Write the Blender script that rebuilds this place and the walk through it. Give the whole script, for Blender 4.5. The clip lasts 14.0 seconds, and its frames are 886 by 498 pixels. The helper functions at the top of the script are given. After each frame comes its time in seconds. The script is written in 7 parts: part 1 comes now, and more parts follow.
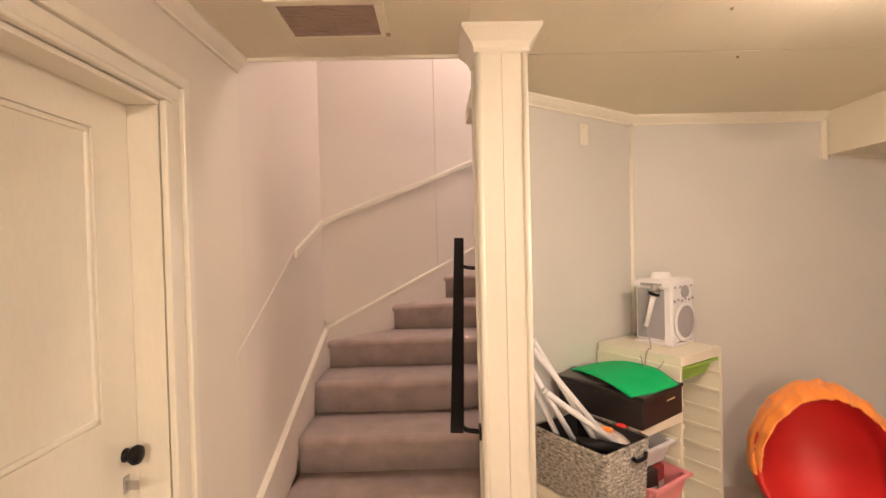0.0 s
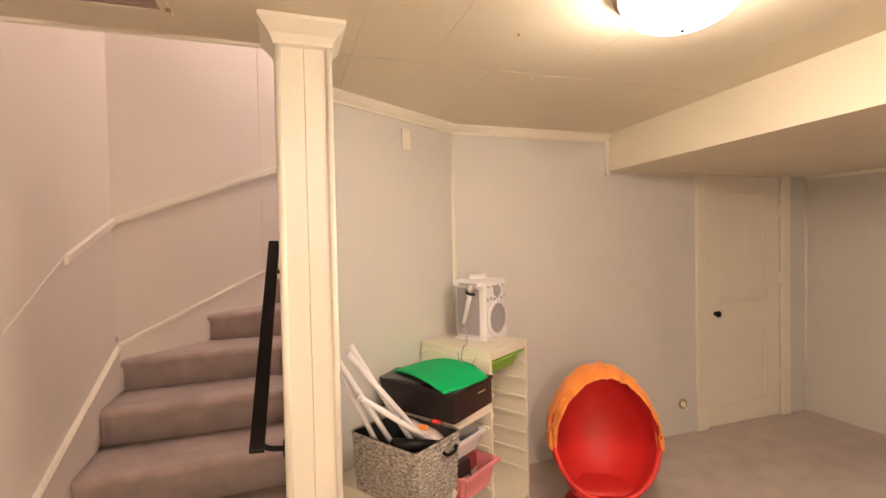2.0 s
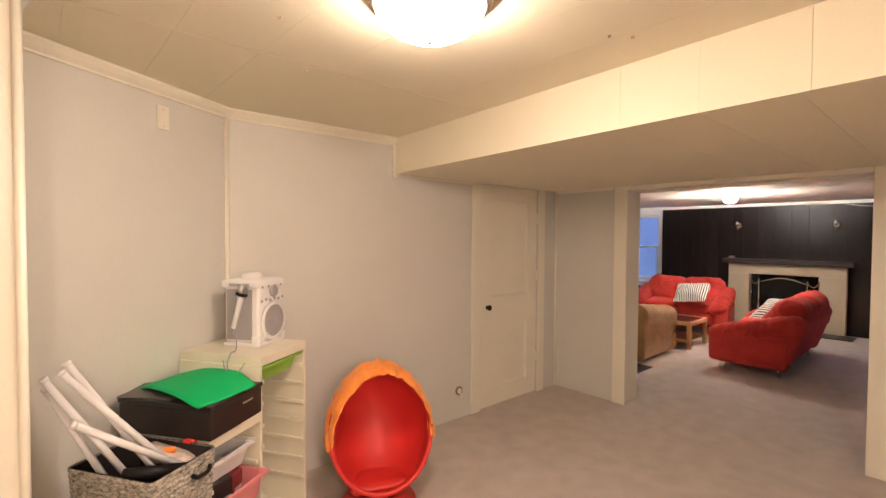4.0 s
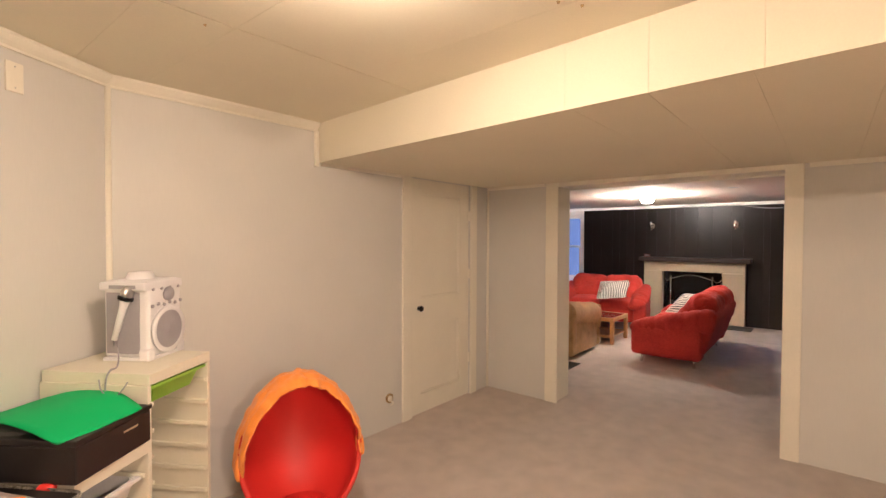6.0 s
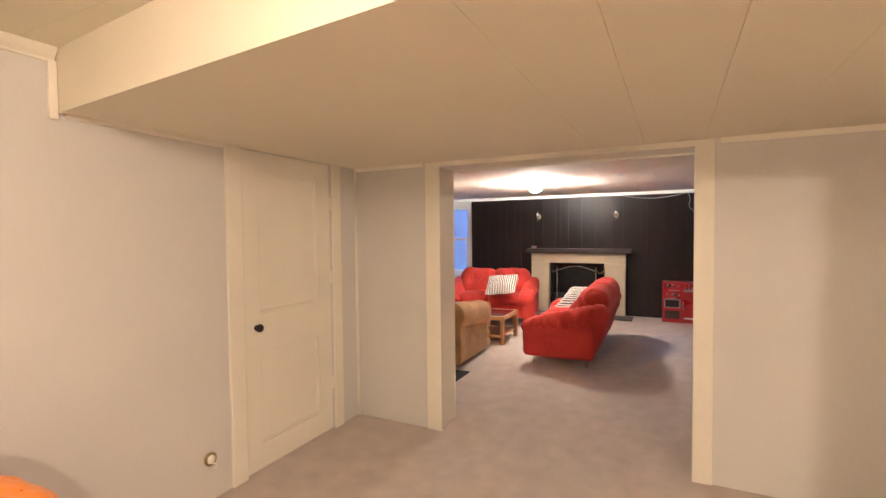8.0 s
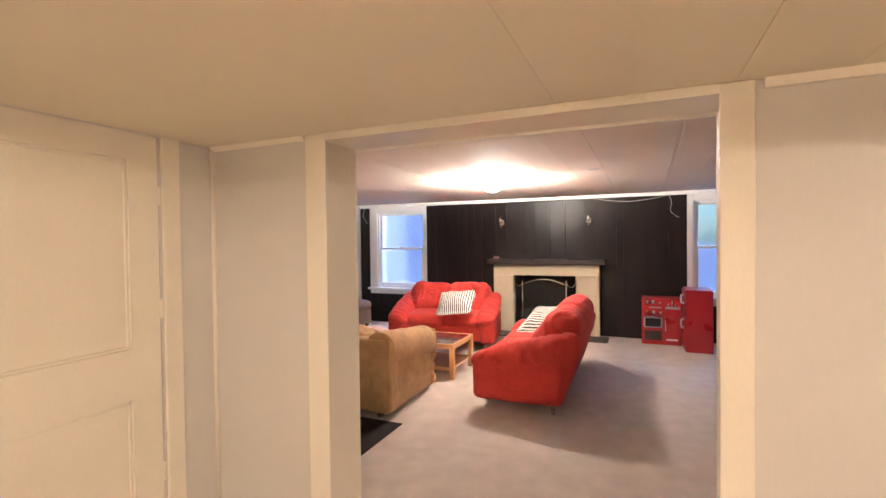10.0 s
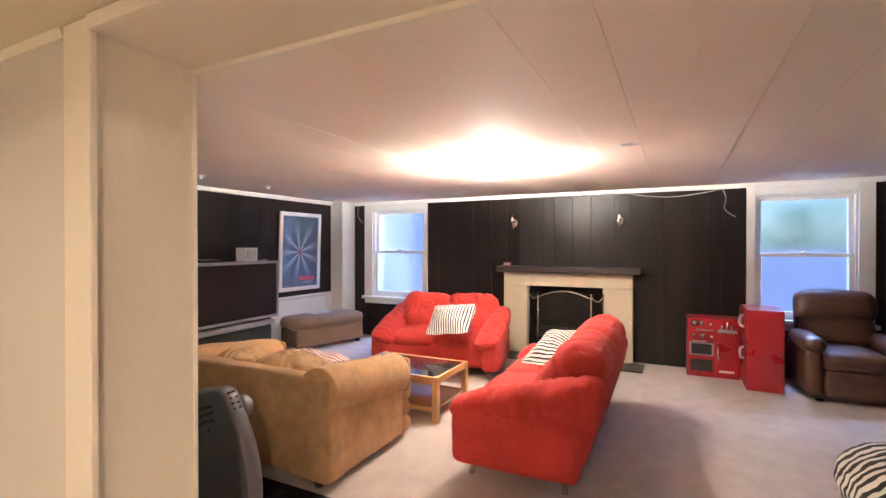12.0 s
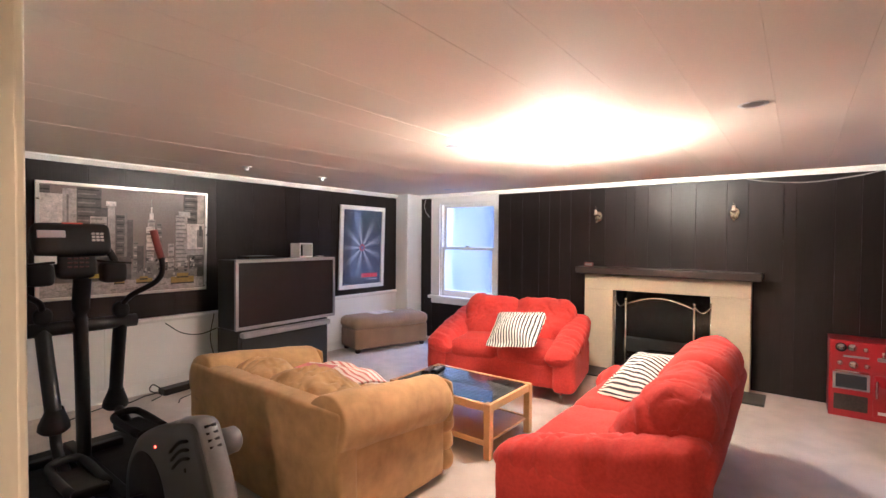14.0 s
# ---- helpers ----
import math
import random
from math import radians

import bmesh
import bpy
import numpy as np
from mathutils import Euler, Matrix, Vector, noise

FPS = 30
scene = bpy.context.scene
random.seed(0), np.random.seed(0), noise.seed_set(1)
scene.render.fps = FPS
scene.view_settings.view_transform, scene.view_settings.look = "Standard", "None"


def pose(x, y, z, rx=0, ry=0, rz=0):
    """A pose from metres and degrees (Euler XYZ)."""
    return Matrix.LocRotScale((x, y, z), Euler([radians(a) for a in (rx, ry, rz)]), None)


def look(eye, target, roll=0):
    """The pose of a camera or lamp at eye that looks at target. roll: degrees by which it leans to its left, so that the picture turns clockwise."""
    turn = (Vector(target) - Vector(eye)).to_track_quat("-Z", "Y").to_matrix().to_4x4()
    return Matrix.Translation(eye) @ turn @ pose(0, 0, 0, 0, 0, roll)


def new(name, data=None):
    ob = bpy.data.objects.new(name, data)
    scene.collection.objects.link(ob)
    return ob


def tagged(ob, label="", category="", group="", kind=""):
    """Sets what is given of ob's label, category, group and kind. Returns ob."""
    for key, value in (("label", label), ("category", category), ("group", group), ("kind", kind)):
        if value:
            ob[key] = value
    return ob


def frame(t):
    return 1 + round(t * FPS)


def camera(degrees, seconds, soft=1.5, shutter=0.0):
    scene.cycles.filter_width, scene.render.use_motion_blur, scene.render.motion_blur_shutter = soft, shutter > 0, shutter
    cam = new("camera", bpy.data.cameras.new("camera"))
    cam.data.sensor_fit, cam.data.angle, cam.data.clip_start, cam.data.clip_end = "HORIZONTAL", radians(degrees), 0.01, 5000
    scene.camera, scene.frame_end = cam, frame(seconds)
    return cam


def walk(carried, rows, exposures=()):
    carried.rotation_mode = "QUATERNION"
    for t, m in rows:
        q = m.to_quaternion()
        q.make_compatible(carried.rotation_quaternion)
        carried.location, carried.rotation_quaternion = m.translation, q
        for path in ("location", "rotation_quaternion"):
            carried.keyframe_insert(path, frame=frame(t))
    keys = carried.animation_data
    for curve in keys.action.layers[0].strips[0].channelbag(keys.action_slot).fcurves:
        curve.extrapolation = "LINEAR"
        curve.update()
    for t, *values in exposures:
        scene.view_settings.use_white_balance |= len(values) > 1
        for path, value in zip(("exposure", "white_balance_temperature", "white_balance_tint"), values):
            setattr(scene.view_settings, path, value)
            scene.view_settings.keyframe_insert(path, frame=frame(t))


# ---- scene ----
cam = camera(87.2, 14.0)
PATH = [
    (0, (0.666, 0.726, 1.533), (0.693, 2.726, 1.499), -1.4),
    (0.5, (0.7, 0.73, 1.526), (0.828, 2.726, 1.501), -1.4),
    (1, (0.743, 0.733, 1.529), (1.017, 2.714, 1.501), -1.4),
    (1.5, (0.784, 0.736, 1.531), (1.227, 2.686, 1.498), -1.4),
    (2, (0.829, 0.735, 1.545), (1.47, 2.629, 1.496), -1.2),
    (2.5, (0.874, 0.725, 1.552), (1.734, 2.53, 1.494), -0.8),
    (3, (0.922, 0.691, 1.561), (1.976, 2.39, 1.494), -0.2),
    (3.5, (0.946, 0.69, 1.542), (2.171, 2.271, 1.482), 0.1),
    (3.7, (0.973, 0.681, 1.54), (2.242, 2.225, 1.481), 0.2),
    (6, (1.149, 0.869, 1.485), (2.69, 2.144, 1.442), 0.2),
    (6.5, (1.333, 0.963, 1.494), (2.944, 2.147, 1.44), -0.1),
    (7, (1.514, 1.025, 1.487), (3.204, 2.093, 1.427), -0.4),
    (7.5, (1.732, 1.099, 1.475), (3.482, 2.066, 1.409), -0.5),
    (8, (1.979, 1.204, 1.48), (3.77, 2.092, 1.408), -0.6),
    (8.5, (2.237, 1.257, 1.469), (4.053, 2.094, 1.405), -0.7),
    (8.7, (2.373, 1.264, 1.471), (4.19, 2.097, 1.41), -0.7),
    (10.8, (3.657, 1.37, 1.466), (5.501, 2.142, 1.439), -0.7),
    (11, (3.78, 1.372, 1.457), (5.618, 2.161, 1.435), -0.6),
    (11.5, (4.118, 1.429, 1.455), (5.932, 2.269, 1.435), -0.3),
    (12, (4.397, 1.465, 1.435), (6.184, 2.362, 1.421), -0.0),
    (12.5, (4.647, 1.49, 1.457), (6.391, 2.469, 1.437), 0.0),
    (13, (4.843, 1.523, 1.447), (6.516, 2.603, 1.429), 0.3),
    (13.5, (4.996, 1.573, 1.456), (6.608, 2.733, 1.427), 0.5),
    (14, (5.10, 1.581, 1.459), (6.686, 2.794, 1.42), 0.4),
]
walk(cam, [(t, look(eye, target, roll)) for t, eye, target, roll in PATH],
     [(0.0, 0.03, 5000, 10), (3.0, 0.04, 5000, 10), (6.0, 0.15, 5000, 10), (7.5, 0.4, 5000, 10), (8.7, 0.66, 5000, 10), (10.8, 0.88, 5000, 10), (12.0, 0.95, 5000, 10), (14.0, 0.92, 5000, 10)])
SKY = 0.15
DOME, HALL, BOWL, BULBS, STAIRLIGHT = 97.0, 3200.0, 420.0, 22000.0, 225.0
WINDOW_FILL = 62.0

# ---- light ----
world = bpy.data.worlds.new("sky")
scene.world = world
world.use_nodes = True
wn = world.node_tree.nodes
wl = world.node_tree.links
wbg = wn["Background"]
sky = wn.new("ShaderNodeTexSky")
sky.sky_type = "NISHITA"
sky.sun_disc = False
sky.sun_elevation = radians(49)
sky.sun_rotation = radians(-70)
wl.new(sky.outputs["Color"], wbg.inputs["Color"])
wbg.inputs["Strength"].default_value = SKY

sun_data = bpy.data.lights.new("sun", "SUN")
sun_data.energy, sun_data.angle, sun_data.color = 3.0, radians(10), (1.0, 0.97, 0.93)
sun_ob = new("sun", sun_data)
sun_ob.matrix_world = look((0, 0, 20), (14, 5, 3))

# added blue area lamps, unseen above the two basement windows, standing in for skylight
for wy in (5.34, 0.25):
    fill = bpy.data.lights.new("window_fill", "AREA")
    fill.shape, fill.size, fill.size_y = "RECTANGLE", 0.9, 0.7
    fill.energy, fill.color = WINDOW_FILL, (0.50, 0.62, 1.0)
    new("window_fill", fill).matrix_world = look((11.35, wy, 2.55), (9.6, wy, 0.6))

WARM = (1.0, 0.67, 0.40)
PEACH = (1.0, 0.76, 0.50)
ROSE = (1.0, 0.66, 0.44)


# ---- materials ----
def surface(name, colour, rough=0.6, vary=0.12, scale=6.0, fine=90.0, bump=0.15, metal=0.0, sheen=0.0,
            stretch=(1, 1, 1), fine_stretch=None, coat=0.0, dist=0.002, rand=0.0, spec=0.5):
    """A paint, cloth, wood or metal with stains at one scale and grain at another."""
    m = bpy.data.materials.new(name)
    m.use_nodes = True
    n, l = m.node_tree.nodes, m.node_tree.links
    b = n["Principled BSDF"]
    co = n.new("ShaderNodeTexCoord")
    mp = n.new("ShaderNodeMapping")
    mp.inputs["Scale"].default_value = stretch
    l.new(co.outputs["Object"], mp.inputs["Vector"])
    mp2 = n.new("ShaderNodeMapping")
    mp2.inputs["Scale"].default_value = fine_stretch or stretch
    l.new(co.outputs["Object"], mp2.inputs["Vector"])
    big = n.new("ShaderNodeTexNoise")
    big.inputs["Scale"].default_value, big.inputs["Detail"].default_value = scale, 4.0
    l.new(mp.outputs["Vector"], big.inputs["Vector"])
    small = n.new("ShaderNodeTexNoise")
    small.inputs["Scale"].default_value, small.inputs["Detail"].default_value = fine, 3.0
    l.new(mp2.outputs["Vector"], small.inputs["Vector"])
    add = n.new("ShaderNodeMath")
    add.operation = "MULTIPLY_ADD"
    add.inputs[1].default_value = 0.6
    l.new(big.outputs["Fac"], add.inputs[0])
    half = n.new("ShaderNodeMath")
    half.operation = "MULTIPLY"
    half.inputs[1].default_value = 0.4
    l.new(small.outputs["Fac"], half.inputs[0])
    l.new(half.outputs[0], add.inputs[2])
    ramp = n.new("ShaderNodeValToRGB")
    lo = [max(0.0, c * (1 - vary)) for c in colour]
    hi = [min(1.0, c * (1 + vary)) for c in colour]
    ramp.color_ramp.elements[0].position, ramp.color_ramp.elements[0].color = 0.3, (*lo, 1)
    ramp.color_ramp.elements[1].position, ramp.color_ramp.elements[1].color = 0.7, (*hi, 1)
    l.new(add.outputs[0], ramp.inputs["Fac"])
    out = ramp.outputs["Color"]
    if rand:
        info = n.new("ShaderNodeObjectInfo")
        rr = n.new("ShaderNodeMapRange")
        rr.inputs["To Min"].default_value, rr.inputs["To Max"].default_value = 1 - rand, 1 + rand
        l.new(info.outputs["Random"], rr.inputs["Value"])
        mul = n.new("ShaderNodeVectorMath")
        mul.operation = "SCALE"
        l.new(out, mul.inputs[0])
        l.new(rr.outputs["Result"], mul.inputs["Scale"])
        out = mul.outputs["Vector"]
    l.new(out, b.inputs["Base Color"])
    rg = n.new("ShaderNodeMapRange")
    rg.inputs["To Min"].default_value, rg.inputs["To Max"].default_value = max(0.02, rough - 0.08), min(1.0, rough + 0.08)
    l.new(big.outputs["Fac"], rg.inputs["Value"])
    l.new(rg.outputs["Result"], b.inputs["Roughness"])
    b.inputs["Metallic"].default_value = metal
    b.inputs["Specular IOR Level"].default_value = spec
    b.inputs["Sheen Weight"].default_value = sheen
    b.inputs["Sheen Roughness"].default_value = 0.5
    b.inputs["Coat Weight"].default_value = coat
    if bump:
        bp = n.new("ShaderNodeBump")
        bp.inputs["Strength"].default_value, bp.inputs["Distance"].default_value = bump, dist
        l.new(small.outputs["Fac"], bp.inputs["Height"])
        l.new(bp.outputs["Normal"], b.inputs["Normal"])
    return m


def glow(name, colour, strength):
    m = bpy.data.materials.new(name)
    m.use_nodes = True
    b = m.node_tree.nodes["Principled BSDF"]
    b.inputs["Base Color"].default_value = (0.9, 0.88, 0.84, 1)
    b.inputs["Roughness"].default_value = 0.35
    b.inputs["Emission Color"].default_value = (*colour, 1)
    b.inputs["Emission Strength"].default_value = strength
    return m


def striped(name, a, b2, per_metre, axis=0, duty=0.5, rough=0.85, wave=0.0):
    """Woven stripes across one axis of the object."""
    m = surface(name, a, rough, 0.05, 20, 300, 0.3)
    n, l = m.node_tree.nodes, m.node_tree.links
    co = n.new("ShaderNodeTexCoord")
    sp = n.new("ShaderNodeSeparateXYZ")
    l.new(co.outputs["Object"], sp.inputs[0])
    src = sp.outputs[axis]
    if wave:
        nz = n.new("ShaderNodeTexNoise")
        nz.inputs["Scale"].default_value = 5.0
        l.new(co.outputs["Object"], nz.inputs["Vector"])
        ma = n.new("ShaderNodeMath")
        ma.operation = "MULTIPLY_ADD"
        ma.inputs[1].default_value = wave
        l.new(nz.outputs["Fac"], ma.inputs[0])
        l.new(src, ma.inputs[2])
        src = ma.outputs[0]
    mul = n.new("ShaderNodeMath")
    mul.operation = "MULTIPLY"
    mul.inputs[1].default_value = per_metre
    l.new(src, mul.inputs[0])
    fr = n.new("ShaderNodeMath")
    fr.operation = "FRACT"
    l.new(mul.outputs[0], fr.inputs[0])
    gt = n.new("ShaderNodeMath")
    gt.operation = "GREATER_THAN"
    gt.inputs[1].default_value = duty
    l.new(fr.outputs[0], gt.inputs[0])
    mix = n.new("ShaderNodeMix")
    mix.data_type = "RGBA"
    l.new(gt.outputs[0], mix.inputs[0])
    base = n["Principled BSDF"].inputs["Base Color"]
    l.new(base.links[0].from_socket, mix.inputs[6])
    mix.inputs[7].default_value = (*b2, 1)
    l.new(mix.outputs[2], base)
    return m


def glass(name, rough=0.0, tint=(1, 1, 1)):
    m = bpy.data.materials.new(name)
    m.use_nodes = True
    b = m.node_tree.nodes["Principled BSDF"]
    b.inputs["Base Color"].default_value = (*tint, 1)
    b.inputs["Roughness"].default_value = rough
    b.inputs["Transmission Weight"].default_value = 1.0
    b.inputs["IOR"].default_value = 1.45
    return m


M_PANEL = surface("grey_panelling", (0.635, 0.62, 0.575), 0.5, 0.035, 2.0, 40, 0.12, fine_stretch=(6, 6, 0.4))
M_HALL = surface("cream_wall_paint", (0.76, 0.71, 0.61), 0.55, 0.03, 1.5, 120, 0.1)
M_STAIRWALL = surface("pink_beige_panelling", (0.74, 0.68, 0.605), 0.5, 0.03, 1.5, 60, 0.1, fine_stretch=(5, 5, 0.5))
M_TRIM = surface("cream_gloss_paint", (0.80, 0.76, 0.64), 0.35, 0.04, 3, 60, 0.1, fine_stretch=(2, 2, 0.5))
M_CEIL = surface("cream_ceiling_paint", (0.78, 0.725, 0.565), 0.85, 0.04, 1.2, 150, 0.12, spec=0.2)
M_CEIL2 = surface("white_ceiling_paint", (0.87, 0.775, 0.66), 0.85, 0.04, 1.2, 150, 0.15, spec=0.2)
M_WHITE = surface("white_gloss_paint", (0.80, 0.79, 0.76), 0.35, 0.03, 3, 70, 0.08)
M_BLACK = surface("black_painted_boards", (0.017, 0.0125, 0.012), 0.36, 0.3, 3, 30, 0.35, spec=0.19, stretch=(1, 1, 0.3), fine_stretch=(4, 4, 0.15), rand=0.2)
M_CARPET = surface("beige_carpet", (0.59, 0.503, 0.436), 0.95, 0.16, 6.5, 180, 1.0, sheen=0.2, dist=0.008)
M_STAIRCARPET = surface("taupe_stair_carpet", (0.44, 0.34, 0.295), 0.95, 0.28, 9, 220, 1.0, sheen=0.3, dist=0.008)
M_CONCRETE = surface("concrete", (0.50, 0.50, 0.49), 0.9, 0.2, 3, 60, 0.5)
M_DARK = surface("black_metal", (0.007, 0.006, 0.006), 0.40, 0.2, 8, 120, 0.1, spec=0.22)
M_BRASS = surface("antique_brass", (0.55, 0.42, 0.22), 0.25, 0.15, 20, 80, 0.05, metal=1.0)
M_STEEL = surface("brushed_steel", (0.55, 0.54, 0.52), 0.3, 0.1, 20, 200, 0.05, metal=1.0)
M_SHADE = glow("lit_frosted_glass", WARM, DOME)
M_SHADE_HALL = glow("lit_hall_glass", WARM, HALL)
M_SHADE2 = glow("lit_bowl_glass", PEACH, BOWL)
M_BULBLIT = glow("lit_bulb", PEACH, BULBS)
M_SHADE3 = glow("added_stair_glass", ROSE, STAIRLIGHT)
M_PANE = glass("window_glass", 0.20, (0.93, 0.96, 1.0))


# ---- mesh helpers ----
def mesh_of(name, bm, material, smooth=False):
    me = bpy.data.meshes.new(name)
    if smooth:
        for f in bm.faces:
            f.smooth = True
    bm.to_mesh(me)
    bm.free()
    mats = material if isinstance(material, (list, tuple)) else [material]
    for m in mats:
        me.materials.append(m)
    return me


def part(name, bm, material, parent=None, label="", smooth=False, at=None):
    """Link a bmesh as one mesh object under a thing or a part."""
    ob = new(name, mesh_of(name, bm, material, smooth))
    if parent is not None:
        ob.parent = parent
    if at is not None:
        ob.matrix_basis = at
    if label:
        ob["label"] = label
    return ob


def thing(name, m, label, category, group="", kind=""):
    ob = new(name)
    ob.empty_display_size = 0.1
    ob.matrix_basis = m
    return tagged(ob, label, category, group, kind)


def struct(name, bm, material, label, category="structure", smooth=False):
    return tagged(part(name, bm, material, smooth=smooth), label, category, kind="structure")


def box(bm, x0, x1, y0, y1, z0, z1, bevel=0.0, seg=2, m=None):
    """Add a box, with worn edges when bevel is set."""
    x0, x1, y0, y1, z0, z1 = min(x0, x1), max(x0, x1), min(y0, y1), max(y0, y1), min(z0, z1), max(z0, z1)
    c = Matrix.Translation(((x0 + x1) / 2, (y0 + y1) / 2, (z0 + z1) / 2)) @ Matrix.Diagonal((x1 - x0, y1 - y0, z1 - z0, 1))
    if m is not None:
        c = m @ c
    got = bmesh.ops.create_cube(bm, size=1.0, matrix=c)
    if bevel:
        vs = got["verts"]
        es = list({e for v in vs for e in v.link_edges})
        bmesh.ops.bevel(bm, geom=es, offset=bevel, segments=seg, affect="EDGES", profile=0.5)
    return bm


def B(*a, **k):
    return box(bmesh.new(), *a, **k)


def cyl(bm, r0, r1, depth, m, n=24, caps=True):
    bmesh.ops.create_cone(bm, cap_ends=caps, cap_tris=False, segments=n, radius1=r0, radius2=r1, depth=depth, matrix=m)
    return bm


def spin(profile, n=32, m=None, bm=None, arc=1.0):
    """Turn a profile of (radius, height) about z."""
    bm = bm or bmesh.new()
    rings = []
    cols = n if arc >= 1 else n + 1
    for r, z in profile:
        ring = []
        for i in range(cols):
            a = 2 * math.pi * arc * i / n
            v = Vector((r * math.cos(a), r * math.sin(a), z))
            ring.append(bm.verts.new(m @ v if m is not None else v))
        rings.append(ring)
    for a, b in zip(rings, rings[1:]):
        for i in range(n):
            j = (i + 1) % cols
            bm.faces.new((a[i], a[j], b[j], b[i]))
    bmesh.ops.remove_doubles(bm, verts=bm.verts, dist=1e-5)
    bmesh.ops.recalc_face_normals(bm, faces=bm.faces)
    return bm


def tube(points, r, n=10, bm=None, closed=False, flat=1.0):
    """A round bar along a line of points, smoothed corner to corner."""
    bm = bm or bmesh.new()
    P = [Vector(p) for p in points]
    rings = []
    up = Vector((0.013, 0.021, 1.0))
    for i, p in enumerate(P):
        a = P[i - 1] if i else P[0]
        b = P[i + 1] if i < len(P) - 1 else P[-1]
        d = (b - a).normalized()
        s = d.cross(up)
        if s.length < 0.08:
            s = d.cross(Vector((1, 0.02, 0)))
        s.normalize()
        t = s.cross(d).normalized()
        rr = r[i] if isinstance(r, (list, tuple)) else r
        rings.append([bm.verts.new(p + s * rr * math.cos(2 * math.pi * k / n) + t * rr * flat * math.sin(2 * math.pi * k / n)) for k in range(n)])
    for a, b in zip(rings, rings[1:]):
        for k in range(n):
            bm.faces.new((a[k], a[(k + 1) % n], b[(k + 1) % n], b[k]))
    bm.faces.new(rings[0])
    bm.faces.new(rings[-1][::-1])
    bmesh.ops.recalc_face_normals(bm, faces=bm.faces)
    return bm


def bend(points, steps=6):
    """Round off a broken line (Catmull-Rom)."""
    P = [Vector(p) for p in points]
    P = [P[0] * 2 - P[1]] + P + [P[-1] * 2 - P[-2]]
    out = []
    for i in range(1, len(P) - 2):
        a, b, c, d = P[i - 1:i + 3]
        for k in range(steps):
            t = k / steps
            out.append(0.5 * (2 * b + (c - a) * t + (2 * a - 5 * b + 4 * c - d) * t * t + (3 * b - a - 3 * c + d) * t ** 3))
    out.append(P[-2])
    return out


def soft(sx, sy, sz, r=0.06, puff=0.02, wrinkle=0.004, seed=0, m=None, bm=None, n=9, freq=5.0, shape=None):
    """A stuffed block of cloth, centred: rounded edges, bulging faces, soft creases. shape(v) may bend it."""
    bm = bm or bmesh.new()
    h = Vector((sx / 2, sy / 2, sz / 2))
    r = min(r, *[c * 0.98 for c in h])

    def axis(c):
        k = r / c
        e = [-1 + k * (1 - math.cos(math.pi / 2 * i / 4)) for i in range(4)]
        mid = [(-1 + k) + (2 - 2 * k) * i / n for i in range(n + 1)]
        return e + mid + [-t for t in e[::-1]]
    ax = [axis(c) for c in h]
    cache = {}

    def vert(i, j, k):
        key = (i, j, k)
        if key not in cache:
            p = Vector((ax[0][i] * h.x, ax[1][j] * h.y, ax[2][k] * h.z))
            q = Vector([max(-(h[a] - r), min(h[a] - r, p[a])) for a in range(3)])
            d = p - q
            if d.length > 1e-9:
                d = d.normalized() * r
            v = q + d
            u = [max(-1, min(1, v[a] / h[a])) for a in range(3)]
            w = Vector([(1 - u[(a + 1) % 3] ** 2) * (1 - u[(a + 2) % 3] ** 2) * u[a] * puff for a in range(3)])
            v += w
            if wrinkle:
                g = noise.noise_vector(v * freq + Vector((seed * 3.1, seed * 1.7, seed * 2.3)))
                v += g * wrinkle
                v += d.normalized() * noise.noise(v * freq * 4 + Vector((seed, 0, 0))) * wrinkle * 0.5 if d.length else Vector()
            if shape:
                v = shape(v)
            cache[key] = bm.verts.new(m @ v if m is not None else v)
        return cache[key]
    nx, ny, nz = [len(a) - 1 for a in ax]
    for i in range(nx):
        for j in range(ny):
            bm.faces.new((vert(i, j, 0), vert(i, j + 1, 0), vert(i + 1, j + 1, 0), vert(i + 1, j, 0)))
            bm.faces.new((vert(i, j, nz), vert(i + 1, j, nz), vert(i + 1, j + 1, nz), vert(i, j + 1, nz)))
    for i in range(nx):
        for k in range(nz):
            bm.faces.new((vert(i, 0, k), vert(i + 1, 0, k), vert(i + 1, 0, k + 1), vert(i, 0, k + 1)))
            bm.faces.new((vert(i, ny, k), vert(i, ny, k + 1), vert(i + 1, ny, k + 1), vert(i + 1, ny, k)))
    for j in range(ny):
        for k in range(nz):
            bm.faces.new((vert(0, j, k), vert(0, j, k + 1), vert(0, j + 1, k + 1), vert(0, j + 1, k)))
            bm.faces.new((vert(nx, j, k), vert(nx, j + 1, k), vert(nx, j + 1, k + 1), vert(nx, j, k + 1)))
    return bm


def moulding(bm, p, q, side, profile):
    """Run a profile of (out, up) from p to q; out goes to side."""
    p, q, side = Vector(p), Vector(q), Vector(side).normalized()
    a = [bm.verts.new(p + side * o + Vector((0, 0, u))) for o, u in profile]
    b = [bm.verts.new(q + side * o + Vector((0, 0, u))) for o, u in profile]
    n = len(profile)
    fs = [bm.faces.new(a), bm.faces.new(b[::-1])]
    for i in range(n):
        fs.append(bm.faces.new((a[i], b[i], b[(i + 1) % n], a[(i + 1) % n])))
    bmesh.ops.recalc_face_normals(bm, faces=fs)
    return bm


CROWN = [(0, 0), (0.045, 0), (0.045, -0.012), (0.03, -0.03), (0.012, -0.045), (0.012, -0.055), (0, -0.055)]

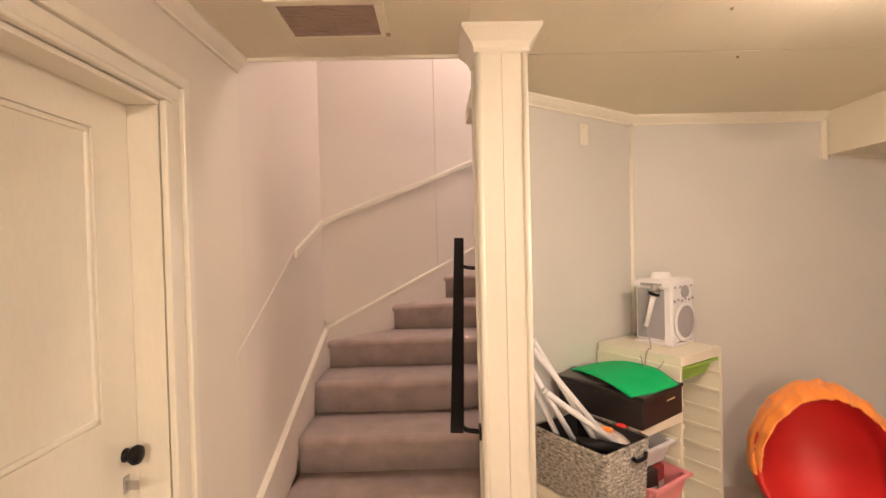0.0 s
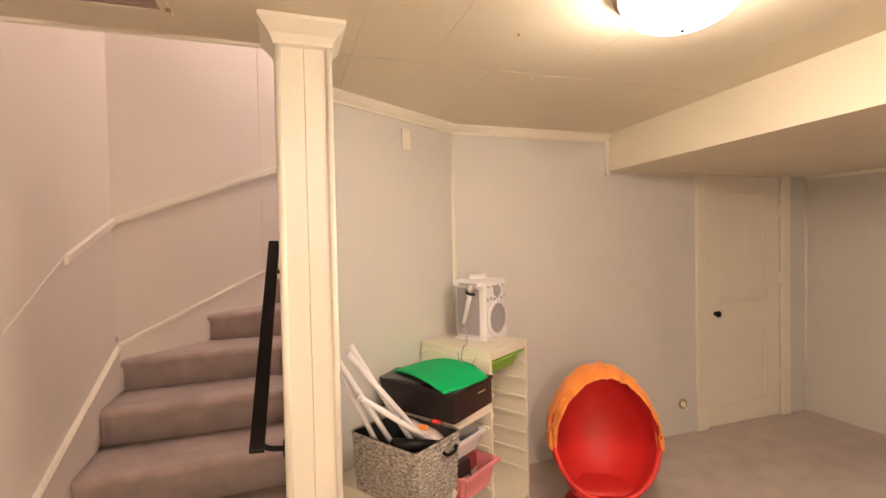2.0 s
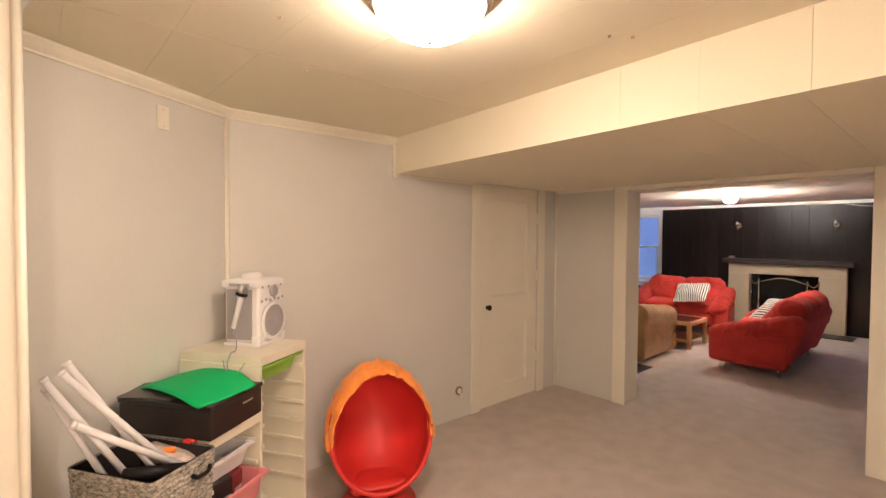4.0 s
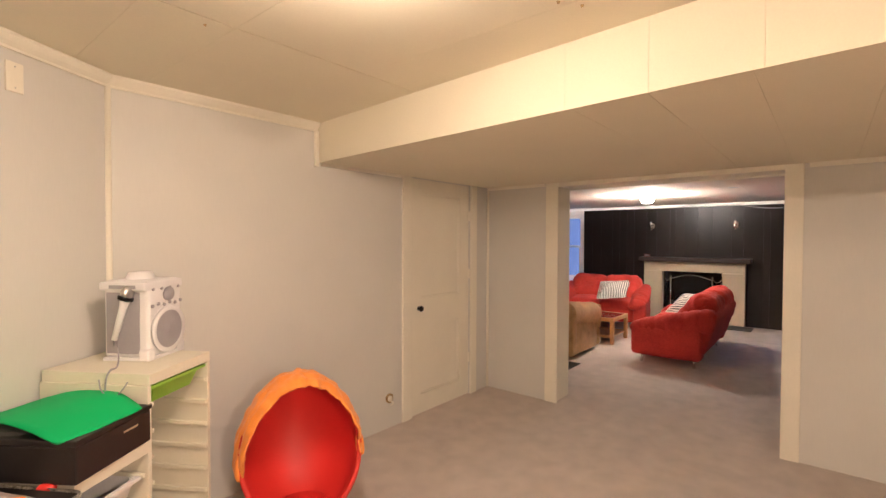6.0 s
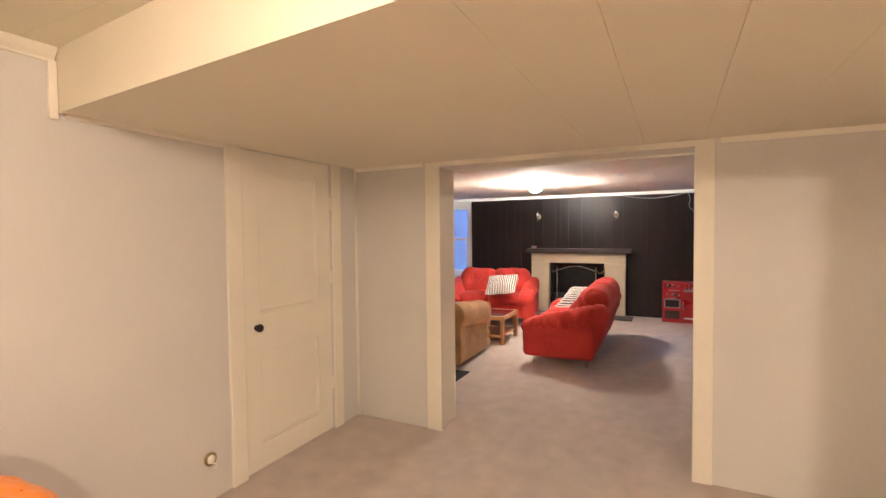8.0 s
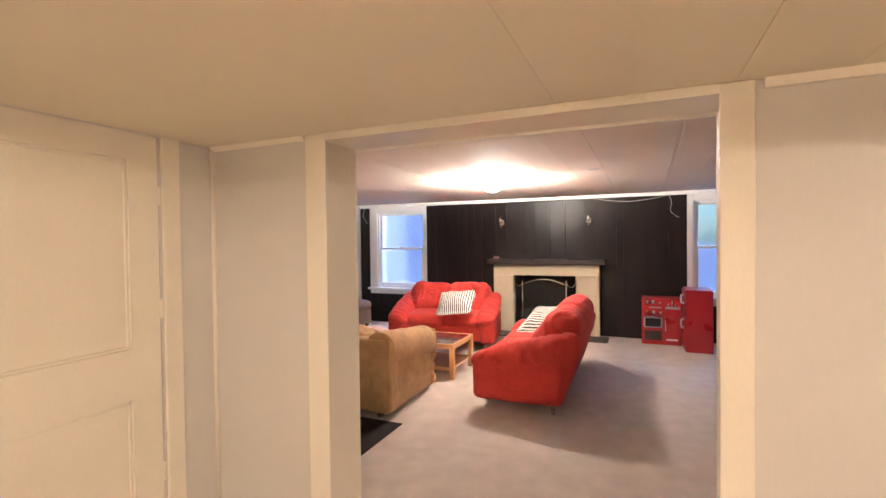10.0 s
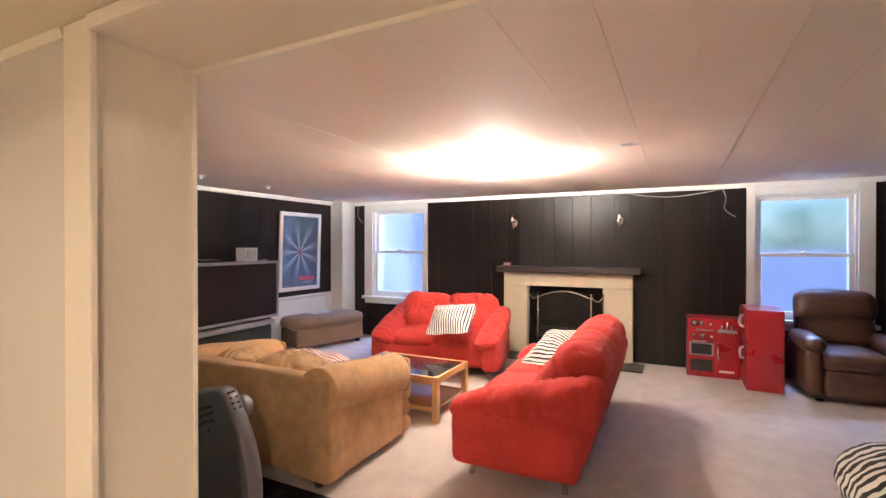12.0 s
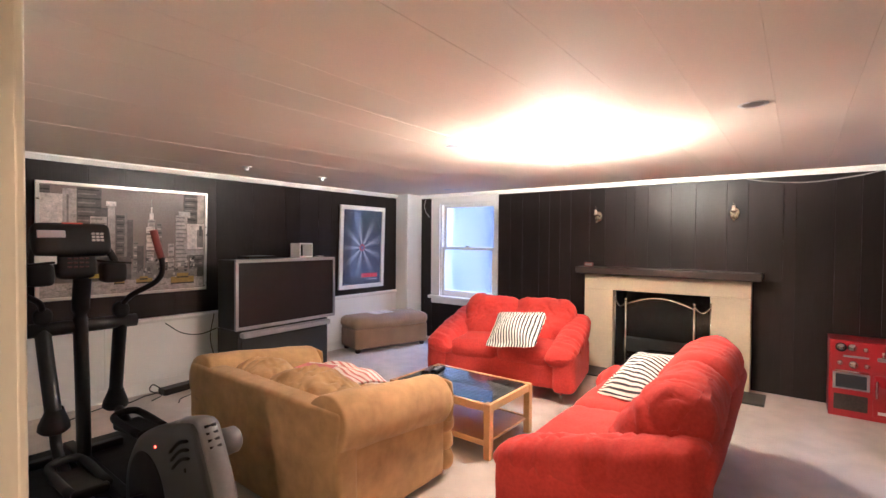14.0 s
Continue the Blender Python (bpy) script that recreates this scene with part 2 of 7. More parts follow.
# ---- the setting ----
XL, YB, XO, XO2 = -0.085, 3.505, 5.04, 5.32
ZC, ZS, ZF = 2.25, 1.993, 2.13
XW, YL, YR, YSOUTH = 10.57, 6.42, -1.9, -0.7
TOP = 4.7
OPR, OPL = 1.057, 2.775
DV = Vector((0.84, 0.5426, 0)).normalized()
DN = Vector((DV.y, -DV.x, 0))
W2 = Vector((0.77, 0.64, 0)).normalized()
COR2 = Vector((XL, 3.78, 0))


def oriented(p, d):
    """A pose at p with its x axis along d, level."""
    return Matrix.Translation(p) @ Matrix.Rotation(math.atan2(d.y, d.x), 4, "Z")


def hall_walls():
    bm = bmesh.new()
    y0, y1 = 1.26, 2.04
    box(bm, XL - 0.14, XL, -3.1, y0, 0, ZC + 0.1)
    box(bm, XL - 0.14, XL, y1, 2.54, 0, ZC + 0.1)
    box(bm, XL - 0.14, XL, y0, y1, 1.94, ZC + 0.1)
    struct("wall_west", bm, M_HALL, "cream painted hall wall beside the closed door", "wall")
    struct("wall_stair_west", B(XL - 0.14, XL, 2.54, 3.9, 0, TOP), M_STAIRWALL, "pinkish beige panelled wall of the stairwell", "wall")
    bm = bmesh.new()
    box(bm, -0.1, 1.75, 0, 0.12, 0, TOP, m=oriented(COR2, W2))
    struct("wall_stair_north", bm, M_STAIRWALL, "pinkish beige panelled stair wall with a sloping rail", "wall")
    struct("wall_stair_east", B(0.905, 0.97, 2.475, 2.96, 0, TOP), M_STAIRWALL, "beige wall beside the carpeted stairs", "wall")
    bm = bmesh.new()
    start = Vector((1.84, YB, 0)) - DV * 1.1
    box(bm, 0, 1.2, 0, 0.1, 0, TOP, m=oriented(start, DV))
    struct("wall_diagonal", bm, M_PANEL, "pale grey panelled slanting wall under the stairs", "wall")
    struct("wall_stair_end", B(1.1, 2.6, 4.95, 5.05, 0, TOP), M_STAIRWALL, "beige wall at the top of the stairs", "wall")
    struct("wall_stair_far", B(2.5, 2.6, 3.62, 4.95, 0, TOP), M_STAIRWALL, "beige wall closing the stairwell", "wall")
    struct("wall_stair_head", B(XL, 0.905, 2.43, 2.54, ZC + 0.05, TOP), M_STAIRWALL, "wall above the stair opening", "wall")
    struct("ceiling_stairs", B(-0.3, 2.7, 2.4, 5.1, TOP, TOP + 0.1), M_CEIL2, "white ceiling over the stairs", "ceiling")
    # north wall with the narrow door
    bm = bmesh.new()
    d0, d1 = 3.925, 4.735
    box(bm, 1.75, d0, YB, YB + 0.12, 0, ZC + 0.1)
    box(bm, d1, XO + 0.3, YB, YB + 0.12, 0, ZC + 0.1)
    box(bm, d0, d1, YB, YB + 0.12, 1.985, ZC + 0.1)
    struct("wall_north", bm, M_PANEL, "pale grey panelled wall with a cream door", "wall")
    struct("wall_above_door_recess", B(d0 - 0.02, d1 + 0.02, YB + 0.125, YB + 0.2, 0, 2.1), M_HALL, "plain wall behind the closed door", "wall")
    struct("wall_west_recess", B(XL - 0.3, XL - 0.2, 1.1, 2.1, 0, 2.1), M_HALL, "plain wall behind the closed hall door", "wall")
    # wall with the wide opening
    bm = bmesh.new()
    box(bm, XO, XO2, OPL, YB, 0, ZF + 0.15)
    box(bm, XO, XO2, YSOUTH, OPR, 0, ZF + 0.15)
    box(bm, XO, XO2, OPR, OPL, 1.975, ZF + 0.15)
    struct("wall_opening", bm, M_PANEL, "pale grey wall with a wide cased opening", "wall")
    struct("wall_south", B(2.5, XO2, YSOUTH - 0.12, YSOUTH, 0, ZC + 0.1), M_PANEL, "pale grey wall on the south side", "wall")
    struct("wall_hall_east", B(2.5, 2.62, -3.1, YSOUTH - 0.12, 0, ZC + 0.1), M_HALL, "cream hall wall", "wall")
    struct("wall_hall_south", B(XL - 0.14, 2.62, -3.2, -3.1, 0, ZC + 0.1), M_HALL, "cream wall closing the hall", "wall")


def big_room_walls():
    bm = bmesh.new()
    box(bm, XO2 - 0.1, XW + 0.4, YL, YL + 0.12, 0, ZF + 0.15)
    struct("wall_family_north", bm, M_WHITE, "black upper wall over a white panelled dado", "wall")
    struct("wall_family_west", B(XO2 - 0.1, XO2, YB + 0.12, YL, 0, ZF + 0.15), M_WHITE, "white wall beside the opening", "wall")
    struct("wall_family_west_south", B(XO2 - 0.1, XO2, YR, YSOUTH - 0.12, 0, ZF + 0.15), M_WHITE, "white wall beside the opening", "wall")
    struct("wall_family_south", B(XO2 - 0.1, XW + 0.4, YR - 0.12, YR, 0, ZF + 0.15), M_BLACK, "black painted south wall", "wall")
    bm = bmesh.new()
    # carcass behind the boards, holes for two windows and the firebox
    t0, t1 = XW, XW + 0.28
    for y0, y1, z0, z1 in ((YR, -0.20, 0, 2.3), (-0.20, 0.69, 0, 0.63), (-0.20, 0.69, 1.99, 2.3), (0.69, 2.28, 0, 2.3), (2.28, 3.24, 0.91, 2.3),
                           (3.24, 4.865, 0, 2.3), (4.865, 5.81, 0, 0.63), (4.865, 5.81, 1.99, 2.3), (5.81, YL, 0, 2.3)):
        box(bm, t0, t1, y0, y1, z0, z1)
    return struct("wall_family_east", bm, M_BLACK, "black painted board wall with a fireplace and two windows", "wall")


def floors_and_ceilings():
    struct("floor", B(XL - 0.4, XW + 0.3, -3.2, YL + 0.12, -0.12, 0), M_CARPET, "beige wall to wall carpet with faint tread marks", "floor")

    def boards(name, x0, x1, y0, y1, z, step, along, mat, label, thick=0.03, off=0.0, seam=0.0008, ends=2.44, stagger=0.61):
        bm = bmesh.new()
        lo, hi = (y0, y1) if along == "x" else (x0, x1)
        k = lo - ((lo - off) % step)
        gap = seam
        i = 0
        while k < hi:
            a, b = max(lo, k) + gap, min(hi, k + step) - gap
            if b - a > 0.01:
                s0, s1 = (x0, x1) if along == "x" else (y0, y1)
                c = s0 - (i * stagger) % ends
                while c < s1:
                    p, q = max(s0, c) + gap * 0.5, min(s1, c + ends) - gap * 0.5
                    if q - p > 0.01:
                        dz = random.uniform(-0.0004, 0.0004)
                        if along == "x":
                            box(bm, p, q, a, b, z + dz, z + thick)
                        else:
                            box(bm, a, b, p, q, z + dz, z + thick)
                    c += ends
            k += step
            i += 1
        lid = (x0, x1, y0, y1, z + 0.004, z + 0.08)
        box(bm, *lid)
        return struct(name, bm, mat, label, "ceiling")
    boards("ceiling", XL, 3.02, -3.1, 2.54, ZC, 0.30, "y", M_CEIL, "cream painted ceiling of joined panels", off=0.185, seam=0.0005, ends=4.695, stagger=0.0)
    boards("ceiling_north", 0.865, 3.02, 2.545, YB + 0.1, ZC, 0.30, "y", M_CEIL, "cream painted ceiling of joined panels", off=0.185, seam=0.0005, ends=4.695, stagger=0.0)
    def beam_x(y):
        return 3.02 - 0.085 * (YB - y)
    bm = bmesh.new()
    bf = bmesh.new()

    def slab(q, pts, z0, z1):
        a = [q.verts.new((x, y, z0)) for x, y in pts]
        b = [q.verts.new((x, y, z1)) for x, y in pts]
        fs = [q.faces.new(a[::-1]), q.faces.new(b)]
        for i in range(4):
            fs.append(q.faces.new((a[i], a[(i + 1) % 4], b[(i + 1) % 4], b[i])))
        bmesh.ops.recalc_face_normals(q, faces=fs)
    cuts = [YSOUTH, -0.49, -0.185, 0.12, 0.425, 0.735, 1.05, 1.36, 1.65, YB]
    for i, (a, b) in enumerate(zip(cuts, cuts[1:])):
        g = 0.0008
        dz = random.uniform(-0.0004, 0.0004)
        slab(bm, [(beam_x(a) + 0.014, a + g), (XO, a + g), (XO, b - g), (beam_x(b) + 0.014, b - g)], ZS + dz, ZS + 0.03)
    slab(bm, [(beam_x(YSOUTH) + 0.02, YSOUTH), (XO, YSOUTH), (XO, YB), (beam_x(YB) + 0.02, YB)], ZS + 0.004, ZS + 0.08)
    struct("ceiling_soffit", bm, M_CEIL, "cream panelled underside of the dropped beam", "ceiling")
    cuts = [YSOUTH, -0.25, 0.06, 0.38, 0.70, 1.02, 1.353, 1.672, YB]
    for a, b in zip(cuts, cuts[1:]):
        slab(bf, [(beam_x(a), a + 0.0005), (beam_x(a) + 0.012, a + 0.0005), (beam_x(b) + 0.012, b - 0.0005), (beam_x(b), b - 0.0005)], ZS - 0.002, ZC + 0.02)
    slab(bf, [(beam_x(YSOUTH) + 0.006, YSOUTH), (beam_x(YSOUTH) + 0.08, YSOUTH), (beam_x(YB) + 0.08, YB), (beam_x(YB) + 0.006, YB)], ZS + 0.09, ZC + 0.1)
    struct("beam_face", bf, M_CEIL, "cream painted boxed-in beam face", "beam")
    boards("ceiling_family", XO2, XW + 0.01, YR, YL, ZF, 0.285, "x", M_CEIL2, "white painted ceiling of long panels", off=0.255, seam=0.0007, ends=3.66)
    struct("ceiling_header_top", B(3.0, XO2 + 0.02, YSOUTH - 0.2, YB + 0.2, ZC + 0.1, ZC + 0.14), M_CEIL, "boards over the beam", "ceiling")


def stairs():
    noses = [2.55, 2.85, 3.09, 3.44, 3.77, 4.10, 4.42, 4.75, 5.05]
    t = thing("staircase", pose(0, 0, 0), "taupe carpeted staircase climbing between beige panelled walls", "stairs", kind="structure")
    for k in range(8):
        z = 0.18 * (k + 1)
        ya, yb = noses[k], noses[k + 1] + 0.08
        left = XL + 0.022
        if ya > 3.6:
            left = max(left, XL + (ya - 3.78) * W2.x / W2.y - 0.02)
        right = 0.91 if yb < 3.1 else 0.9 + max(0.0, (ya - 2.95)) * 0.7
        right = min(2.4, max(0.91, right))
        bm = bmesh.new()
        r = 0.03
        prof = [(ya + 0.012, z - 0.18 - (0.02 if k else 0)), (yb, z - 0.18 - (0.02 if k else 0)), (yb, z)]
        prof += [(ya + r - r * math.sin(a), z - r + r * math.cos(a)) for a in [i * math.pi / 10 for i in range(0, 8)]]
        prof += [(ya + 0.012, z - 0.055)]
        n = 24
        cols = []
        for i in range(n + 1):
            x = left + (right - left) * i / n
            cols.append([bm.verts.new((x, y + 0.004 * noise.noise(Vector((x * 9, y * 9, z * 9))), zz + 0.004 * noise.noise(Vector((x * 8, y * 8 + 5, z))))) for y, zz in prof])
        for a, b in zip(cols, cols[1:]):
            for j in range(len(prof)):
                jj = (j + 1) % len(prof)
                bm.faces.new((a[j], a[jj], b[jj], b[j]))
        bm.faces.new(cols[0][::-1])
        bm.faces.new(cols[-1])
        bmesh.ops.recalc_face_normals(bm, faces=bm.faces)
        part("step", bm, M_STAIRCARPET, t, smooth=True)
    # sloping skirts and dado rails
    def slope_board(p, q, h, out, side, mat, name, label):
        bm = bmesh.new()
        p, q = Vector(p), Vector(q)
        s = Vector(side).normalized() * out
        vs = [bm.verts.new(c) for c in (p, q, q + Vector((0, 0, h)), p + Vector((0, 0, h)), p + s, q + s, q + s + Vector((0, 0, h)), p + s + Vector((0, 0, h)))]
        for f in ((0, 1, 2, 3), (7, 6, 5, 4), (0, 4, 5, 1), (1, 5, 6, 2), (2, 6, 7, 3), (3, 7, 4, 0)):
            bm.faces.new([vs[i] for i in f])
        bmesh.ops.recalc_face_normals(bm, faces=bm.faces)
        es = [e for e in bm.edges]
        bmesh.ops.bevel(bm, geom=es, offset=min(out, h) * 0.25, segments=2, affect="EDGES")
        struct(name, bm, mat, label, "trim")
    c = COR2
    e = c + W2 * 1.5
    n2 = (W2.y, -W2.x, 0)
    slope_board((XL, 2.42, 0.16), (XL, 3.79, 0.68), 0.30, 0.02, (1, 0, 0), M_STAIRWALL, "skirt_trim", "beige skirting board following the stairs")
    slope_board((XL, 2.42, 0.44), (XL, 3.795, 0.965), 0.022, 0.028, (1, 0, 0), M_TRIM, "skirt_cap_trim", "cream cap on the stair skirting")
    slope_board((c.x, c.y, 0.62), (e.x, e.y, 1.15), 0.36, 0.02, n2, M_STAIRWALL, "skirt_trim", "beige skirting board following the stairs")
    slope_board((c.x, c.y, 0.965), (e.x, e.y, 1.50), 0.022, 0.028, n2, M_TRIM, "skirt_cap_trim", "cream cap on the stair skirting")
    slope_board((c.x, c.y, 1.65), (e.x, e.y, 2.21), 0.045, 0.025, n2, M_TRIM, "dado_trim", "cream dado rail following the stairs")
    slope_board((XL, 3.17, 1.46), (XL, 3.79, 1.65), 0.045, 0.02, (1, 0, 0), M_TRIM, "dado_trim", "cream dado rail following the stairs")
    slope_board((XL, 2.45, 1.10), (XL, 3.175, 1.47), 0.03, 0.006, (1, 0, 0), M_STAIRWALL, "dado_trim", "painted-over dado rail following the stairs")
    slope_board((XL + 0.001, 3.775, 1.0), (XL + 0.001, 3.775, 1.02), 0.01, 0.012, (1, 0, 0), M_TRIM, "corner_trim", "corner bead")
    p = c + W2 * 0.98
    slope_board((p.x, p.y, 1.3), (p.x + 0.012 * W2.x, p.y + 0.012 * W2.y, 1.3), 3.2, 0.003, n2, M_STAIRWALL, "joint_trim", "batten over a panel joint")


hall_walls()
WALL_E = big_room_walls()
floors_and_ceilings()
stairs()

# ---- hall and front room: trim ----
def door_leaf(name, w, h, panels, knob_x, knob_z, m, label, groove=0.012):
    """A painted panel door; its front faces -y, the hinge side at x = 0."""
    t = thing(name, m, label, "door", kind="structure")
    bm = bmesh.new()
    th = 0.036
    xs = sorted({0, w, *[p[0] for p in panels], *[p[1] for p in panels]})
    zs = sorted({0, h, *[p[2] for p in panels], *[p[3] for p in panels]})
    for i in range(len(xs) - 1):
        for k in range(len(zs) - 1):
            cx, cz = (xs[i] + xs[i + 1]) / 2, (zs[k] + zs[k + 1]) / 2
            if not any(p[0] < cx < p[1] and p[2] < cz < p[3] for p in panels):
                box(bm, xs[i], xs[i + 1], 0, th, zs[k], zs[k + 1])
    bmesh.ops.remove_doubles(bm, verts=bm.verts, dist=1e-5)
    part("frame", bm, M_TRIM, t)
    for x0, x1, z0, z1 in panels:
        bm = bmesh.new()
        box(bm, x0, x1, groove, th - 0.004, z0, z1)
        for q, r2, s in (((x0, groove, z0), (x1, groove, z0), 0), ((x0, groove, z1 - 0.014), (x1, groove, z1 - 0.014), 0)):
            box(bm, q[0], r2[0], groove - 0.007, groove + 0.004, q[2], q[2] + 0.014, 0.003)
        box(bm, x0, x0 + 0.014, groove - 0.007, groove + 0.004, z0, z1, 0.003)
        box(bm, x1 - 0.014, x1, groove - 0.007, groove + 0.004, z0, z1, 0.003)
        part("panel", bm, M_TRIM, t)
    bm = spin([(0.0, 0.0), (0.018, 0.0), (0.018, 0.004), (0.013, 0.008), (0.013, 0.014), (0.021, 0.018), (0.026, 0.028), (0.023, 0.038), (0.012, 0.043), (0.0, 0.044)], 20,
              pose(knob_x, 0, knob_z, 90, 0, 0))
    part("door_knob", bm, M_DARK, t, "black round door knob", True)
    if name == "door_1":
        part("key_plate", B(knob_x - 0.012, knob_x + 0.012, -0.003, 0, knob_z - 0.10, knob_z - 0.055, 0.002), M_STEEL, t, "small metal key plate")
        part("key", B(knob_x - 0.002, knob_x + 0.002, -0.034, -0.003, knob_z - 0.092, knob_z - 0.068, 0.001), M_STEEL, t, "small steel key in the lock")
    return t


# hall door, set back in its frame
door_leaf("door_1", 0.748, 1.935, [(0.13, 0.618, 0.12, 0.82), (0.13, 0.618, 1.10, 1.83)], 0.695, 0.985,
                      pose(XL - 0.085, 1.262, 0.003, 0, 0, 90), "closed cream painted panel door with a black knob")
bm = bmesh.new()
for a, b in ((1.2625, 1.276), (2.0115, 2.0385)):
    box(bm, XL - 0.135, XL - 0.001, a, b, 0, 1.924)
box(bm, XL - 0.135, XL - 0.001, 1.261, 2.039, 1.938, 1.925)
struct("door_jamb", bm, M_TRIM, "cream painted jamb of the hall door", "trim")


def casing(name, runs, label):
    """Stepped door casing: runs of (x0, x1, y0, y1, z0, z1)."""
    first = struct(name, B(*runs[0], bevel=0.004), M_TRIM, label, "trim")
    for r in runs[1:]:
        part("casing_board", B(*r, bevel=0.004), M_TRIM, first)


casing("door_casing", [(XL, XL + 0.014, 1.200, 1.250, 0, 1.952), (XL, XL + 0.014, 2.052, 2.095, 0, 1.952), (XL, XL + 0.014, 1.200, 2.095, 1.953, 1.995),
                       (XL, XL + 0.026, 2.096, 2.130, 0, 1.995), (XL, XL + 0.026, 1.165, 1.199, 0, 1.995), (XL, XL + 0.026, 1.165, 2.130, 1.996, 2.03),
                       (XL + 0.002, XL + 0.021, 2.013, 2.0515, 0, 1.938), (XL + 0.002, XL + 0.021, 1.251, 2.051, 1.939, 1.951)], "cream stepped casing round the hall door")
N_DOOR = door_leaf("door_2", 0.80, 1.986, [(0.13, 0.66, 0.16, 0.74), (0.13, 0.66, 0.98, 1.86)], 0.10, 0.895,
                   pose(3.93, YB + 0.012, 0.004), "closed cream painted panel door with a black knob", 0.018)
casing("door_casing", [(3.815, 3.922, YB - 0.018, YB, 0, ZS - 0.002), (4.738, 4.83, YB - 0.018, YB, 0, ZS - 0.002)], "cream flat casing beside the narrow door")
for z in (0.35, 1.15, 1.7):
    part("hinge", cyl(bmesh.new(), 0.008, 0.008, 0.09, pose(0.803, -0.006, z), 10), M_TRIM, N_DOOR, "painted-over door hinge")
casing("opening_casing", [(XO - 0.018, XO, OPL - 0.038, OPL + 0.083, 0, ZS - 0.001), (XO - 0.018, XO, OPR - 0.062, OPR + 0.042, 0, ZS - 0.001),
                          (XO - 0.028, XO - 0.0, OPR + 0.042, OPL - 0.038, 1.955, ZS - 0.001)], "cream casing round the wide opening")
casing("opening_jamb", [(XO, XO2, OPL - 0.012, OPL, 0, 1.975), (XO, XO2, OPR, OPR + 0.012, 0, 1.975), (XO, XO2, OPR, OPL, 1.962, 1.976)], "cream lining of the wide opening")
casing("opening_edge_trim", [(XO2 - 0.012, XO2 + 0.004, OPL - 0.0145, OPL + 0.01, 0, 1.98), (XO2 - 0.012, XO2 + 0.004, OPR - 0.01, OPR + 0.0145, 0, 1.98), (XO2 - 0.012, XO2 + 0.014, OPR, OPL, 1.948, 1.98)],
       "white bead on the far edge of the opening")

bm = bmesh.new()
moulding(bm, (XL, -3.1, ZC), (XL, 2.53, ZC), (1, 0, 0), CROWN)
struct("crown_trim", bm, M_TRIM, "cream crown moulding along the hall", "trim")
bm = bmesh.new()
ac = Vector((1.84, YB, ZC))
moulding(bm, ac - DV * 1.05, ac, DN, CROWN)
struct("crown_trim", bm, M_TRIM, "cream crown moulding on the slanting wall", "trim")
bm = bmesh.new()
moulding(bm, (1.84, YB, ZC), (3.01, YB, ZC), (0, -1, 0), CROWN)
struct("crown_trim", bm, M_TRIM, "cream crown moulding on the north wall", "trim")
bm = bmesh.new()
moulding(bm, (3.04, YB, ZS), (3.815, YB, ZS), (0, -1, 0), [(0, 0), (0.02, 0), (0.012, -0.02), (0, -0.02)])
moulding(bm, (XO, 2.87, ZS), (XO, YB, ZS), (-1, 0, 0), [(0, 0), (0.02, 0), (0.012, -0.025), (0, -0.025)])
moulding(bm, (XO, YSOUTH, ZS), (XO, 0.97, ZS), (-1, 0, 0), [(0, 0), (0.025, 0), (0.015, -0.03), (0, -0.03)])
struct("cove_trim", bm, M_TRIM, "thin cream cove under the soffit", "trim")
bm = bmesh.new()
cyl(bm, 0.014, 0.014, ZC, pose(1.84, YB - 0.004, ZC / 2), 10)
cyl(bm, 0.014, 0.014, ZS, pose(XO - 0.004, YB - 0.004, ZS / 2), 10)
struct("corner_trim", bm, M_TRIM, "cream quarter-round corner beads", "trim", True)
bm = bmesh.new()
box(bm, 2.985, 3.017, YB - 0.022, YB, ZS - 0.03, ZC - 0.05, 0.004)
struct("beam_end_trim", bm, M_TRIM, "cream batten where the beam meets the wall", "trim")
bm = bmesh.new()
box(bm, XL + 0.001, 0.81, 2.525, 2.542, ZC - 0.012, ZC + 0.08, 0.003)
struct("stair_edge_trim", bm, M_TRIM, "cream edging of the ceiling at the stairs", "trim")


